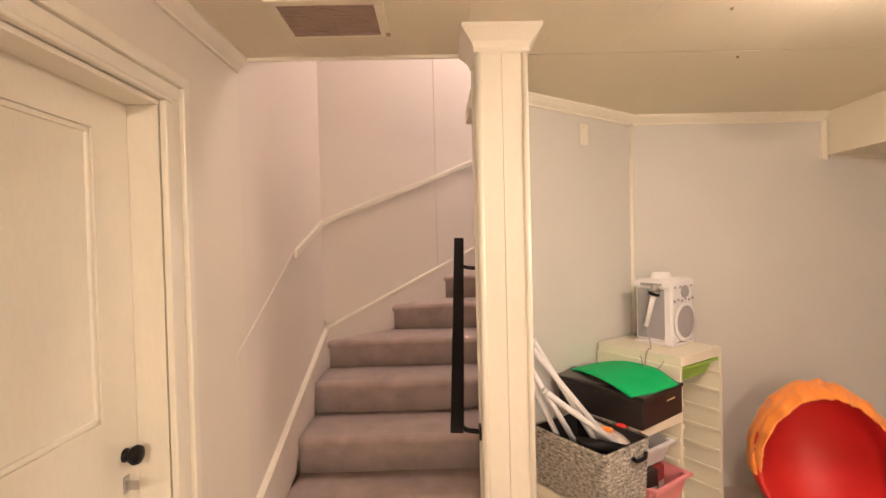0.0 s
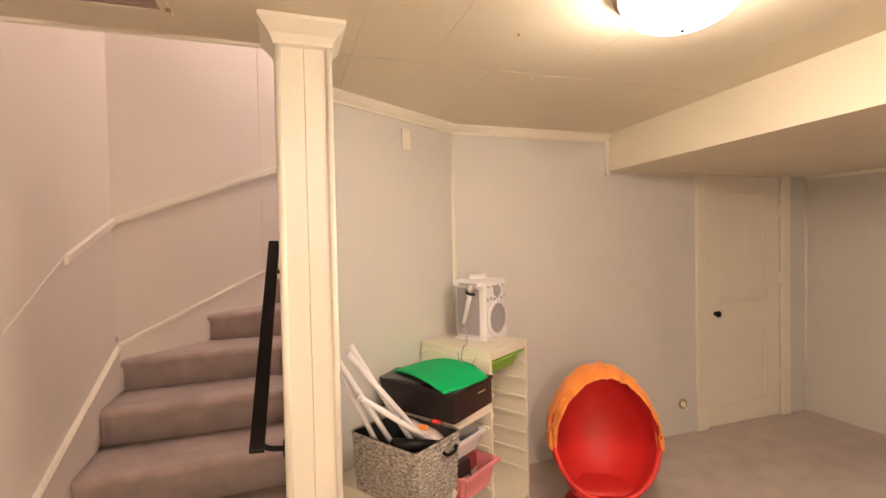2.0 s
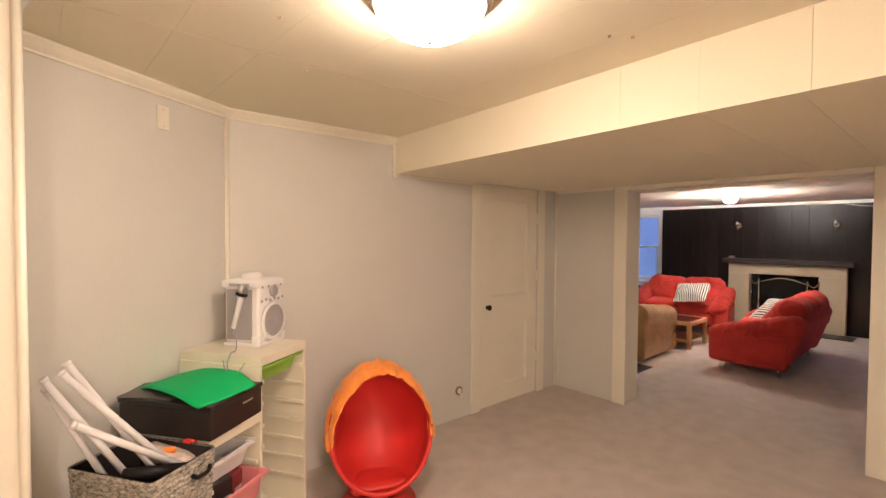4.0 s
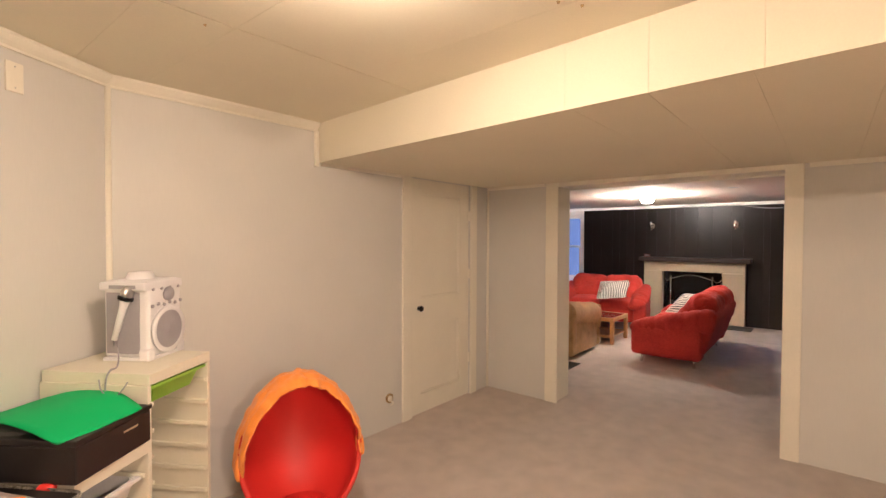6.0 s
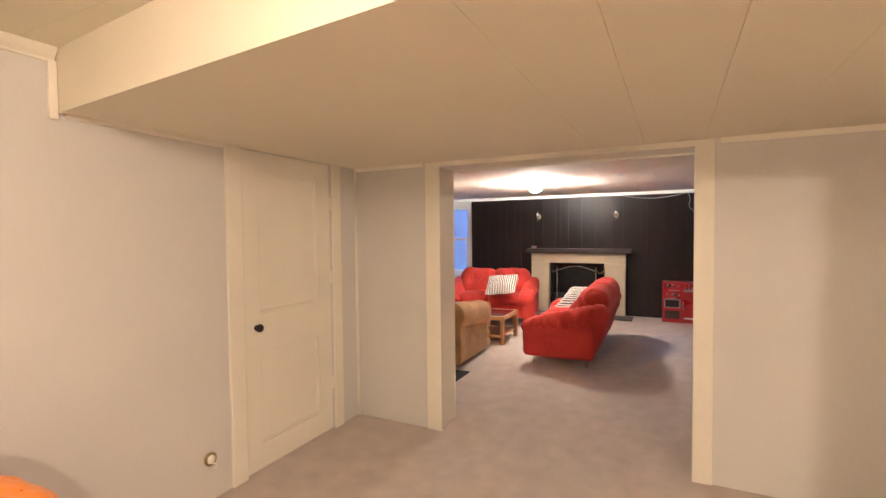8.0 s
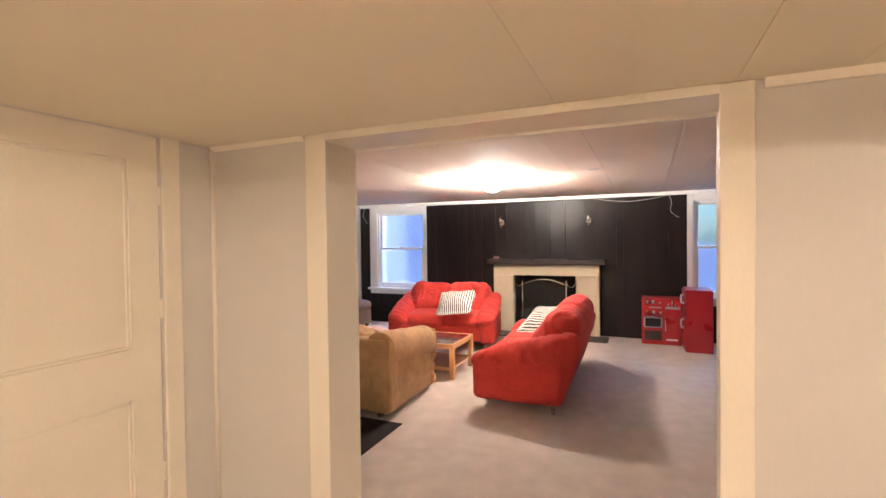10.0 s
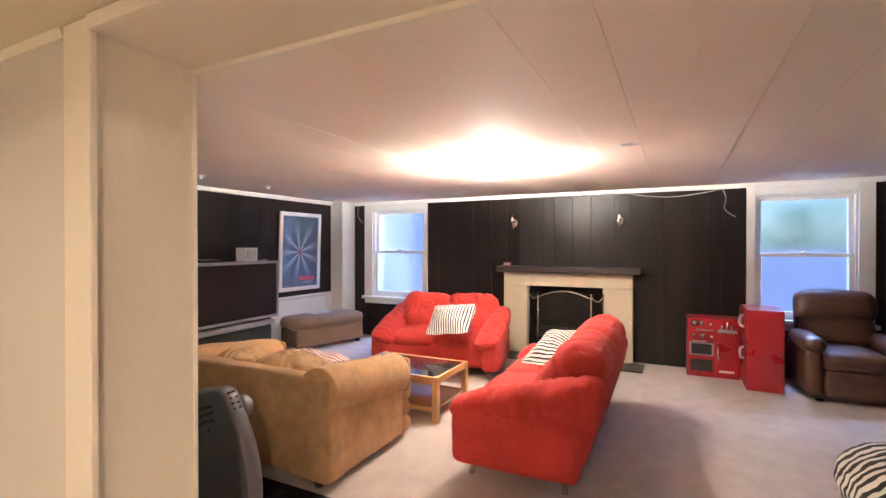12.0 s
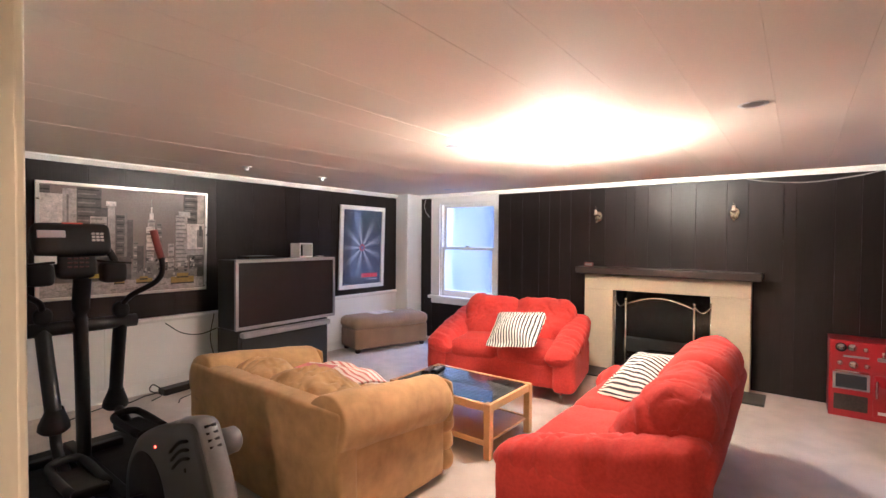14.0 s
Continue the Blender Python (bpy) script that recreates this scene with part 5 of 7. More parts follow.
def city_picture():
    x0, x1, z0, z1 = 6.06, 7.40, 0.94, 1.912
    t = thing("city_picture", pose(x0, YL - 0.012, z0, 2.0, 0, 0), "large framed grey print of a busy city square with yellow cabs", "picture")
    w, h = x1 - x0, z1 - z0
    for r in ((0, w, 0, 0.025), (0, w, h - 0.025, h), (0, 0.025, 0.025, h - 0.025), (w - 0.025, w, 0.025, h - 0.025)):
        part("frame_side", B(r[0], r[1], -0.03, 0, r[2], r[3], 0.003), M_PICFRAME, t, "thin silver frame")
    part("print", B(0.025, w - 0.025, -0.010, -0.004, 0.025, h - 0.025), flat("print_sky", (0.20, 0.158, 0.142), 0.4, 0.25, 2), t)
    random.seed(12)
    greys = [flat("print_grey", (g, g * 0.88, g * 0.81), 0.4, 0.45, 24) for g in (0.025, 0.085, 0.18, 0.36, 0.60)]
    d = -0.0105
    # (left, right, foot, top) as shares of the print, tone, rows of windows
    blocks = [(0.0, 0.07, 0.80, 0.99, 1, 5), (0.20, 0.33, 0.36, 0.97, 1, 16), (0.33, 0.37, 0.40, 0.80, 1, 0), (0.02, 0.15, 0.36, 0.90, 4, 0), (0.02, 0.15, 0.64, 0.655, 2, 0), (0.13, 0.20, 0.34, 0.95, 3, 0),
              (0.15, 0.16, 0.36, 0.90, 2, 0), (0.27, 0.36, 0.52, 0.72, 3, 5), (0.365, 0.405, 0.36, 0.82, 3, 0), (0.355, 0.412, 0.82, 0.86, 4, 0), (0.41, 0.465, 0.34, 0.74, 1, 12), (0.455, 0.51, 0.34, 0.70, 1, 0),
              (0.46, 0.475, 0.34, 0.76, 2, 0), (0.51, 0.54, 0.20, 0.50, 2, 8), (0.535, 0.575, 0.20, 0.46, 1, 0), (0.655, 0.69, 0.22, 0.68, 2, 12), (0.585, 0.655, 0.22, 0.64, 2, 0), (0.59, 0.645, 0.58, 0.635, 4, 2),
              (0.592, 0.64, 0.42, 0.56, 4, 3), (0.595, 0.64, 0.30, 0.40, 3, 4), (0.60, 0.645, 0.64, 0.71, 3, 2), (0.61, 0.635, 0.71, 0.77, 4, 0), (0.618, 0.627, 0.77, 0.83, 4, 0), (0.621, 0.624, 0.83, 0.90, 3, 0),
              (0.69, 0.73, 0.16, 0.34, 1, 4), (0.73, 0.77, 0.16, 0.48, 3, 6), (0.835, 0.94, 0.55, 0.985, 1, 14), (0.80, 0.88, 0.74, 0.80, 3, 0), (0.78, 0.86, 0.24, 0.76, 3, 13), (0.93, 0.985, 0.66, 0.985, 3, 0),
              (0.86, 0.985, 0.42, 0.68, 4, 0), (0.93, 0.975, 0.44, 0.62, 2, 0), (0.945, 0.965, 0.56, 0.66, 1, 0), (0.86, 0.985, 0.36, 0.41, 3, 0), (0.88, 0.985, 0.20, 0.36, 1, 5), (0.935, 0.985, 0.06, 0.24, 0, 0),
              (0.02, 0.50, 0.15, 0.36, 1, 0), (0.50, 0.93, 0.13, 0.22, 2, 0), (0.02, 0.985, 0.03, 0.14, 3, 0)]
    for i, (a, b, p, q, g, rows) in enumerate(blocks):
        a, b, p, q = max(a, 0.02) * w, b * w, p * h, q * h
        y = d - 0.00016 * (i + 1)
        part("printed_building", B(a, b, y, d + 0.001, p, q), greys[g], t)
        for k in range(rows):
            z = p + (q - p) * (k + 0.3) / rows
            part("printed_window", B(a + 0.006, b - random.uniform(0.006, 0.3) * (b - a), y - 0.00008, d, z, z + 0.35 * (q - p) / rows), greys[g - 1 if g > 2 or k % 2 else g + 1], t)
    for k in range(60):
        x, z = random.uniform(0.50, 0.93) * w, random.uniform(0.12, 0.33) * h
        part("printed_sign", B(x, x + random.uniform(0.006, 0.03), d - 0.0072 - 0.00001 * k, d, z, z + random.uniform(0.008, 0.035)), greys[random.choice((0, 1, 1, 2, 3, 4))], t)
    for k in range(22):
        x = random.uniform(0.04, 0.92) * w
        part("printed_shadow", B(x, x + random.uniform(0.02, 0.09), d - 0.0080 - 0.00001 * k, d, 0.05 + 0.006 * (k % 9), 0.053 + 0.006 * (k % 9)), greys[1 + k % 2], t)
    yl = flat("print_yellow", (0.30, 0.20, 0.05), 0.4, 0.3)
    for a, b, p, q in ((0.53, 0.63, 0.115, 0.15), (0.55, 0.60, 0.15, 0.17), (0.75, 0.91, 0.09, 0.15), (0.79, 0.87, 0.15, 0.185), (0.40, 0.46, 0.12, 0.15)):
        part("printed_cab", B(a * w, b * w, d - 0.009, d, p * h, q * h), yl, t)
        part("printed_cab_shadow", B(a * w, b * w, d - 0.0091, d, p * h - 0.012, p * h), greys[0], t)


def burst_material():
    """Pale rays out of a dark blue field, printed."""
    m = surface("burst_print", (0.013, 0.018, 0.055), 0.35, 0.6, 4, 60, 0.0)
    n, l = m.node_tree.nodes, m.node_tree.links
    co = n.new("ShaderNodeTexCoord")
    sp = n.new("ShaderNodeSeparateXYZ")
    l.new(co.outputs["Object"], sp.inputs[0])

    def op(kind, a, b=None):
        q = n.new("ShaderNodeMath")
        q.operation = kind
        for i, v in enumerate((a, b)):
            if v is None:
                continue
            if isinstance(v, (int, float)):
                q.inputs[i].default_value = v
            else:
                l.new(v, q.inputs[i])
        return q.outputs[0]
    x, z = op("SUBTRACT", sp.outputs[0], 0.40), op("SUBTRACT", sp.outputs[2], 0.56)
    ang = op("ARCTAN2", z, x)
    ray = op("POWER", op("ABSOLUTE", op("SINE", op("MULTIPLY", ang, 4.5))), 4.5)
    rad = op("SQRT", op("ADD", op("MULTIPLY", x, x), op("MULTIPLY", z, z)))
    fall = op("POWER", op("MAXIMUM", op("SUBTRACT", 1.0, op("MULTIPLY", rad, 1.75)), 0.0), 1.8)
    fac = op("MINIMUM", op("MULTIPLY", op("ADD", op("MULTIPLY", ray, 0.80), 0.10), fall), 1.0)
    mix = n.new("ShaderNodeMix")
    mix.data_type = "RGBA"
    base = n["Principled BSDF"].inputs["Base Color"]
    l.new(fac, mix.inputs[0])
    l.new(base.links[0].from_socket, mix.inputs[6])
    mix.inputs[7].default_value = (0.62, 0.62, 0.70, 1)
    l.new(mix.outputs[2], base)
    return m


M_CLEAR = glass("picture_glass", 0.02)


def poster():
    x0, x1, z0, z1 = 9.127, 9.946, 0.785, 1.915
    t = thing("burst_poster", pose(x0, YL - 0.012, z0, 2.0, 0, 0), "dark blue poster of pale rays in a white frame", "poster")
    w, h = x1 - x0, z1 - z0
    for r in ((0, w, 0, 0.055), (0, w, h - 0.055, h), (0, 0.055, 0.055, h - 0.055), (w - 0.055, w, 0.055, h - 0.055)):
        part("frame_side", B(r[0], r[1], -0.03, 0, r[2], r[3], 0.004), M_WHITE, t, "flat white frame")
    part("print", B(0.055, w - 0.055, -0.012, -0.004, 0.055, h - 0.055), burst_material(), t)
    part("emblem", spin([(0, 0.0016), (0.05, 0.0015), (0.05, 0), (0, 0)], 24, pose(0.40, -0.0122, 0.56, 90, 0, 0)), flat("emblem_red", (0.35, 0.08, 0.10)), t, "round red emblem")
    part("emblem_core", spin([(0, 0.003), (0.026, 0.0028), (0.026, 0), (0, 0)], 20, pose(0.40, -0.0122, 0.56, 90, 0, 0)), flat("emblem_blue", (0.12, 0.10, 0.22)), t)
    red = flat("print_red", (0.55, 0.02, 0.03))
    part("title_bar", B(0.40, 0.70, -0.0140, -0.012, 0.145, 0.20), red, t, "red lettering, unreadable")
    part("caption_bar", B(0.50, 0.68, -0.0140, -0.012, 0.11, 0.122), flat("print_pale", (0.3, 0.3, 0.36)), t)
    part("floor_streak", B(0.07, 0.40, -0.0135, -0.012, 0.09, 0.10, m=pose(0, 0, 0.0, 0, 12, 0)), flat("print_pale2", (0.25, 0.27, 0.4)), t)
    part("glass", B(0.055, w - 0.055, -0.0200, -0.0180, 0.055, h - 0.055), M_CLEAR, t).visible_shadow = False


city_picture()
poster()

# ---- seating ----
M_RED = surface("red_microsuede", (0.45, 0.042, 0.030), 0.92, 0.26, 4, 60, 0.25, spec=0.2, sheen=0.05, dist=0.003)
M_TAN = surface("tan_microsuede", (0.40, 0.24, 0.104), 0.92, 0.27, 5, 16, 0.12, spec=0.2, sheen=0.12, dist=0.003)
M_BROWNSUEDE = surface("brown_microsuede", (0.22, 0.142, 0.088), 0.9, 0.18, 5, 110, 0.5, spec=0.25, sheen=0.15, dist=0.003)
M_LEATHER = surface("brown_leather", (0.085, 0.040, 0.025), 0.38, 0.25, 6, 140, 0.5, dist=0.002)
M_CHROME = surface("chrome", (0.72, 0.70, 0.68), 0.12, 0.03, 10, 90, 0.0, metal=1.0)
M_STRIPE = striped("striped_cotton", (0.70, 0.67, 0.60), (0.03, 0.03, 0.033), 38, 0, 0.56)


def folds(v, u, w, amp, seed):
    """Pulled cloth: sharp valleys across u that wander along w."""
    q = u + 0.6 * w + 0.10 * noise.noise(Vector((u * 5, w * 5, seed)))
    ridge = abs(math.sin(q * 34 + 2.2 * noise.noise(Vector((u * 9, w * 3, seed + 3)))))
    gate = max(0.0, 0.55 + noise.noise(Vector((u * 3.1, w * 2.3, seed + 9))))
    return -amp * (1 - ridge) ** 2 * min(1.0, gate * 1.6)


def red_sofa(m, width, label, group):
    """A low microsuede sofa: wide sloping padded arms, two pillowy backs, two seats, chrome legs. Front is -y."""
    t = thing("sofa", m, label, "sofa", group)
    w = width / 2
    aw = 0.27
    part("base", soft(width - 0.10, 0.70, 0.24, 0.05, 0.008, 0.004, 1, pose(0, -0.04, 0.235)), M_RED, t, smooth=True)
    sw = (width - 2 * aw + 0.04) / 2
    for i in (0, 1):
        cx = (-0.5 + i) * sw
        out = -1 if i == 0 else 1

        def dent(v):
            v.z += folds(v, v.y, v.x * 0.4, 0.006, 4 + i) if v.z > 0 else 0
            return v

        def plump(v):
            e = out * v.x / (sw / 2)
            top = max(0.0, v.z / 0.23)
            v.z += 0.025 * top * max(0.0, e) ** 2
            v.y += -0.03 * max(0.0, -v.z / 0.23) * (1 if v.y < 0 else 0)
            v.y += -folds(v, v.x * out * 0.8, v.z, 0.040, 6 + i) * (1 if v.y < 0 else 0.2) * (0.35 + 0.65 * max(0, e))
            v.z += folds(v, v.x, v.y * 1.5, 0.005, 16 + i) * top
            return v
        part("seat_cushion", soft(sw - 0.004, 0.66, 0.17, 0.065, 0.022, 0.006, 3 + i, pose(cx, -0.07, 0.395, 2, 0, 0), n=16, shape=dent), M_RED, t, smooth=True)
        part("back_cushion", soft(sw + 0.10, 0.30, 0.48, 0.12, 0.030, 0.014, 6 + i, pose(cx * 1.10, 0.235, 0.605, -33, 0, 0), n=34, freq=6, shape=plump), M_RED, t, smooth=True)
    part("back_frame", soft(width - 0.12, 0.16, 0.52, 0.07, 0.012, 0.006, 9, pose(0, 0.335, 0.42, -17, 0, 0)), M_RED, t, smooth=True)
    for s in (-1, 1):
        def slope(v):
            f = max(0.0, (v.y + 0.45) / 0.9)
            up = max(0.0, min(1.0, v.z / 0.11 + 0.5))
            side = max(0.0, s * v.x / (aw / 2))
            v.x += s * folds(v, v.y * 0.9, v.z * 0.25, 0.034, 21 + s) * side * (0.4 + 0.6 * up)
            v.z += folds(v, v.y * 0.9, v.x * 0.5, 0.022, 21 + s) * up
            v.z += (0.225 * f ** 1.15 - 0.085) * (0.35 + 0.65 * up)
            v.x += s * (0.012 * math.sin(math.pi * f) - 0.028 * (1 - up))
            return v
        part("arm_panel", soft(0.20, 0.76, 0.38, 0.05, 0.010, 0.006, 11 + s, pose(s * (w - 0.112), -0.055, 0.29), n=14), M_RED, t, smooth=True)
        part("arm_pad", soft(aw, 0.91, 0.24, 0.10, 0.012, 0.008, 13 + s, pose(s * (w - aw / 2 - 0.004), -0.015, 0.465, 0, 0, 0), n=36, shape=slope, freq=6), M_RED, t, smooth=True)
        for y in (-0.32, 0.22):
            part("leg", tube([(s * (w - 0.16), y, 0.125), (s * (w - 0.145), y * 1.08, 0.0)], [0.022, 0.017], 12), M_CHROME, t, "short chrome leg", True)
    return t


red_sofa(pose(7.87, 2.285, 0, 0, 0, 181), 1.82, "red microsuede sofa with chrome legs seen from its end", "red sofas")
SOFA2 = oriented(Vector((8.86, 3.84, 0)), Vector((-0.175, 0.985, 0))) @ pose(0, 0, 0, 0, 0, 180) @ pose(0, 0.44, 0)
red_sofa(SOFA2, 1.50, "red microsuede loveseat with a striped pillow", "red sofas")


def pillow(m, label):
    t = thing("striped_pillow", m, label, "pillow", "striped pillows")

    def pinch(v):
        u, w2 = v.x / 0.22, v.z / 0.18
        v.y *= max(0.12, (1 - 0.75 * abs(u) ** 3) * (1 - 0.75 * abs(w2) ** 3))
        v.x *= 0.90 + 0.13 * min(1.2, abs(w2)) ** 2
        v.z *= 0.90 + 0.13 * min(1.2, abs(u)) ** 2
        return v
    part("cover", soft(0.46, 0.17, 0.40, 0.05, 0.03, 0.016, 21, n=20, shape=pinch, freq=7), M_STRIPE, t, smooth=True)


def lying(centre, along, normal):
    """A pose at centre with its x axis along, its y axis on the normal."""
    x = Vector(along).normalized()
    y = Vector(normal)
    y = (y - x * x.dot(y)).normalized()
    return Matrix.Translation(centre) @ Matrix((x, y, x.cross(y))).transposed().to_4x4()


pillow(lying((8.785, 3.572, 0.668), (0.056, -0.994, 0.099), (0.616, -0.044, -0.786)), "black and white striped pillow on the red loveseat")
pillow(lying((8.17, 2.335, 0.615), (0.834, -0.30, 0.462), (-0.391, 0.268, 0.88)), "black and white striped pillow lying against the sofa back")


def tan_loveseat():
    """A boxy suede loveseat: thin flat back, rolled arms, stacked front pads. Front is -y before turning."""
    t = thing("loveseat", pose(6.92, 3.96, 0, 0, 0, 90), "tan microsuede loveseat with rolled arms, seen from behind", "sofa")
    # local x runs along the back, -y is the front
    w = 0.735
    part("back", soft(2 * w - 0.02, 0.13, 0.60, 0.020, 0.004, 0.005, 31, pose(0, 0.373, 0.355), n=14), M_TAN, t, smooth=True)
    part("base", soft(2 * w - 0.30, 0.74, 0.26, 0.03, 0.006, 0.003, 33, pose(0, -0.05, 0.19)), M_TAN, t, smooth=True)
    for s in (-1, 1):
        part("arm_panel", soft(0.20, 0.84, 0.44, 0.025, 0.010, 0.005, 34 + s, pose(s * (w - 0.135), 0.014, 0.265), n=14), M_TAN, t, smooth=True)
        roll = [(s * (w - 0.12), 0.428, 0.572), (s * (w - 0.12), 0.2, 0.553), (s * (w - 0.12), -0.15, 0.515), (s * (w - 0.12), -0.42, 0.485)]
        pts = bend(roll, 12)
        rr = [0.147 + 0.007 * noise.noise(p * 7) for p in pts]
        rr[0] *= 0.97
        rr[-2] *= 0.98
        rr[-1] *= 0.90
        part("arm_roll", tube(pts, rr, 36), M_TAN, t, "rolled suede arm", True)
        part("arm_face", soft(0.24, 0.03, 0.24, 0.014, 0.014, 0.002, 36 + s, pose(s * (w - 0.12), -0.425, 0.485)), M_TAN, t, smooth=True)
        for k in range(3):
            part("front_roll", soft(0.19, 0.09, 0.124, 0.04, 0.016, 0.007, 40 + k + s, pose(s * (w - 0.125), -0.452, 0.12 + 0.113 * k)), M_TAN, t, smooth=True)
    for i in (-1, 1):
        part("seat_cushion", soft(0.55, 0.72, 0.17, 0.06, 0.025, 0.006, 50 + i, pose(i * 0.28, -0.10, 0.385)), M_TAN, t, smooth=True)
        for k in range(2):
            part("front_pad", soft(0.55, 0.07, 0.15, 0.035, 0.012, 0.005, 55 + k + i, pose(i * 0.28, -0.44, 0.12 + 0.15 * k)), M_TAN, t, smooth=True)
    for s in (-1, 1):
        for y in (-0.36, 0.38):
            part("foot", spin([(0, 0), (0.025, 0), (0.035, 0.03), (0.03, 0.055), (0, 0.055)], 16, pose(s * (w - 0.14), y, 0)), M_MANTEL, t, "dark wooden bun foot", True)

    def slump(v):
        v.z += folds(v, v.x, v.y, 0.030, 61) * (1 if v.z > 0 else 0)
        v.z += 0.025 * math.sin(v.x * 8 + 1) + 0.02 * noise.noise(v * 9)
        v.z *= 1 - 0.25 * abs(v.y / 0.22) ** 2
        return v
    b = thing("back_pillow", pose(6.78, 3.74, 0.545, 0, 0, 90), "long crumpled tan suede cushion lying in the loveseat", "pillow")
    part("cover", soft(0.72, 0.38, 0.22, 0.10, 0.03, 0.020, 61, pose(0.0, 0.0, 0.0, 10, 0, 0), n=26, shape=slump, freq=7), M_TAN, b, smooth=True)
    c = thing("back_pillow", pose(6.74, 4.22, 0.53, 0, 0, 82), "plump tan suede cushion lying in the loveseat", "pillow")
    part("cover", soft(0.42, 0.36, 0.24, 0.10, 0.03, 0.020, 66, pose(0, 0.0, 0.0, 12, 6, 0), n=22, shape=slump, freq=7), M_TAN, c, smooth=True)
    M_THROW = striped("red_checked_throw", (0.66, 0.55, 0.50), (0.46, 0.17, 0.15), 24, 1, 0.6, wave=0.05)
    d = thing("throw", pose(7.09, 3.86, 0.555, 0, 0, 80), "red and white checked throw bunched on the cushions", "throw")
    bm = bmesh.new()
    rows = []
    for i in range(29):
        row = []
        for j in range(17):
            x, y = -0.24 + 0.48 * i / 28, -0.13 + 0.26 * j / 16
            z = 0.035 * noise.noise(Vector((x * 7, y * 7, 4))) + 0.03 * math.cos(x * 5) - 0.35 * max(0, -y - 0.02) ** 1.3 + 0.045
            row.append(bm.verts.new((x + 0.05 * y, y, z)))
        rows.append(row)
    for a, b2 in zip(rows, rows[1:]):
        for j in range(16):
            bm.faces.new((a[j], a[j + 1], b2[j + 1], b2[j]))
    bmesh.ops.recalc_face_normals(bm, faces=bm.faces)
    o = part("cloth", bm, M_THROW, d, smooth=True)
    md = o.modifiers.new("thickness", "SOLIDIFY")
    md.thickness = 0.012
    g = thing("magazine", pose(6.93, 3.96, 0.655, 4, 8, 35), "folded red and white magazine on the cushion", "magazine")
    part("pages", B(-0.14, 0.14, -0.10, 0.10, 0, 0.008, 0.002), flat("page_white", (0.7, 0.66, 0.64)), g)
    part("cover", B(-0.142, 0.10, -0.102, 0.102, 0.0082, 0.0095), flat("cover_red", (0.38, 0.04, 0.05)), g, "red cover")


tan_loveseat()
M_BEECH = surface("oiled_beech", (0.50, 0.27, 0.10), 0.4, 0.15, 4, 60, 0.15, fine_stretch=(3, 3, 0.5))
M_SMOKED = surface("smoked_glass_slat", (0.012, 0.013, 0.016), 0.12, 0.1, 10, 60, 0.0, coat=0.5)


def coffee_table():
    t = thing("coffee_table", pose(8.01, 3.63, 0), "beech coffee table with a dark slatted top", "table")
    hx, hy, h = 0.308, 0.455, 0.375
    for sx in (-1, 1):
        for sy in (-1, 1):
            part("leg", B(sx * hx, sx * (hx - 0.05), sy * hy, sy * (hy - 0.05), 0, h, 0.005), M_BEECH, t)
        part("long_rail", B(sx * hx * 0.995, sx * (hx - 0.028), -hy + 0.05, hy - 0.05, h - 0.055, h - 0.002, 0.004), M_BEECH, t)
        part("low_rail", B(sx * (hx - 0.012), sx * (hx - 0.035), -hy + 0.05, hy - 0.05, 0.085, 0.125, 0.003), M_BEECH, t)
    for sy in (-1, 1):
        part("end_rail", B(-hx + 0.05, hx - 0.05, sy * hy * 0.995, sy * (hy - 0.028), h - 0.055, h - 0.002, 0.004), M_BEECH, t)
    n = 20
    for i in range(n):
        y = -hy + 0.03 + (i + 0.5) * (2 * hy - 0.06) / n
        part("slat", B(-hx + 0.028, hx - 0.028, y - 0.0205, y + 0.0205, h - 0.018, h - 0.006, 0.003), M_SMOKED, t)
    part("shelf", B(-hx + 0.03, hx - 0.03, -hy + 0.03, hy - 0.03, 0.10, 0.115, 0.003), M_BEECH, t)
    for i, (x, y, a) in enumerate(((0.10, 0.38, 20), (0.16, 0.33, 12))):
        r = thing("remote_control", pose(8.0 + x, 3.63 + y, 0.370, 0, 0, a), "slim black remote control on the table", "remote control")
        part("body", B(-0.09, 0.09, -0.023, 0.023, 0, 0.02, 0.006), M_DARK, r)
        for k in range(5):
            for j in (-1, 0, 1):
                part("button", B(-0.06 + k * 0.025, -0.05 + k * 0.025, j * 0.012 - 0.003, j * 0.012 + 0.003, 0.02, 0.0225), M_GREY, r)


coffee_table()


def ottoman():
    t = thing("ottoman", pose(9.68, 6.075, 0, 0, 0, -16.2), "brown suede storage ottoman on bun feet", "ottoman")
    part("body", soft(1.11, 0.45, 0.26, 0.03, 0.006, 0.004, 71, pose(0, 0, 0.175)), M_BROWNSUEDE, t, smooth=True)
    part("lid", soft(1.14, 0.48, 0.16, 0.075, 0.026, 0.006, 72, pose(0, 0, 0.365)), M_BROWNSUEDE, t, "padded lid", True)
    for sx in (-0.49, 0.49):
        for sy in (-0.17, 0.17):
            part("foot", spin([(0, 0), (0.028, 0), (0.038, 0.02), (0.03, 0.046), (0, 0.046)], 16, pose(sx, sy, 0)), M_MANTEL, t, "dark bun foot", True)
    g = thing("magazine", pose(9.60, 6.09, 0.468, 0, 0, -5), "open pale magazine on the ottoman", "magazine")
    part("pages", B(-0.16, 0.16, -0.10, 0.10, 0, 0.006, 0.002), flat("page_grey", (0.55, 0.54, 0.55), 0.4, 0.3, 30), g)
    part("spine", B(-0.004, 0.004, -0.10, 0.10, 0.006, 0.008), M_GREY, g)


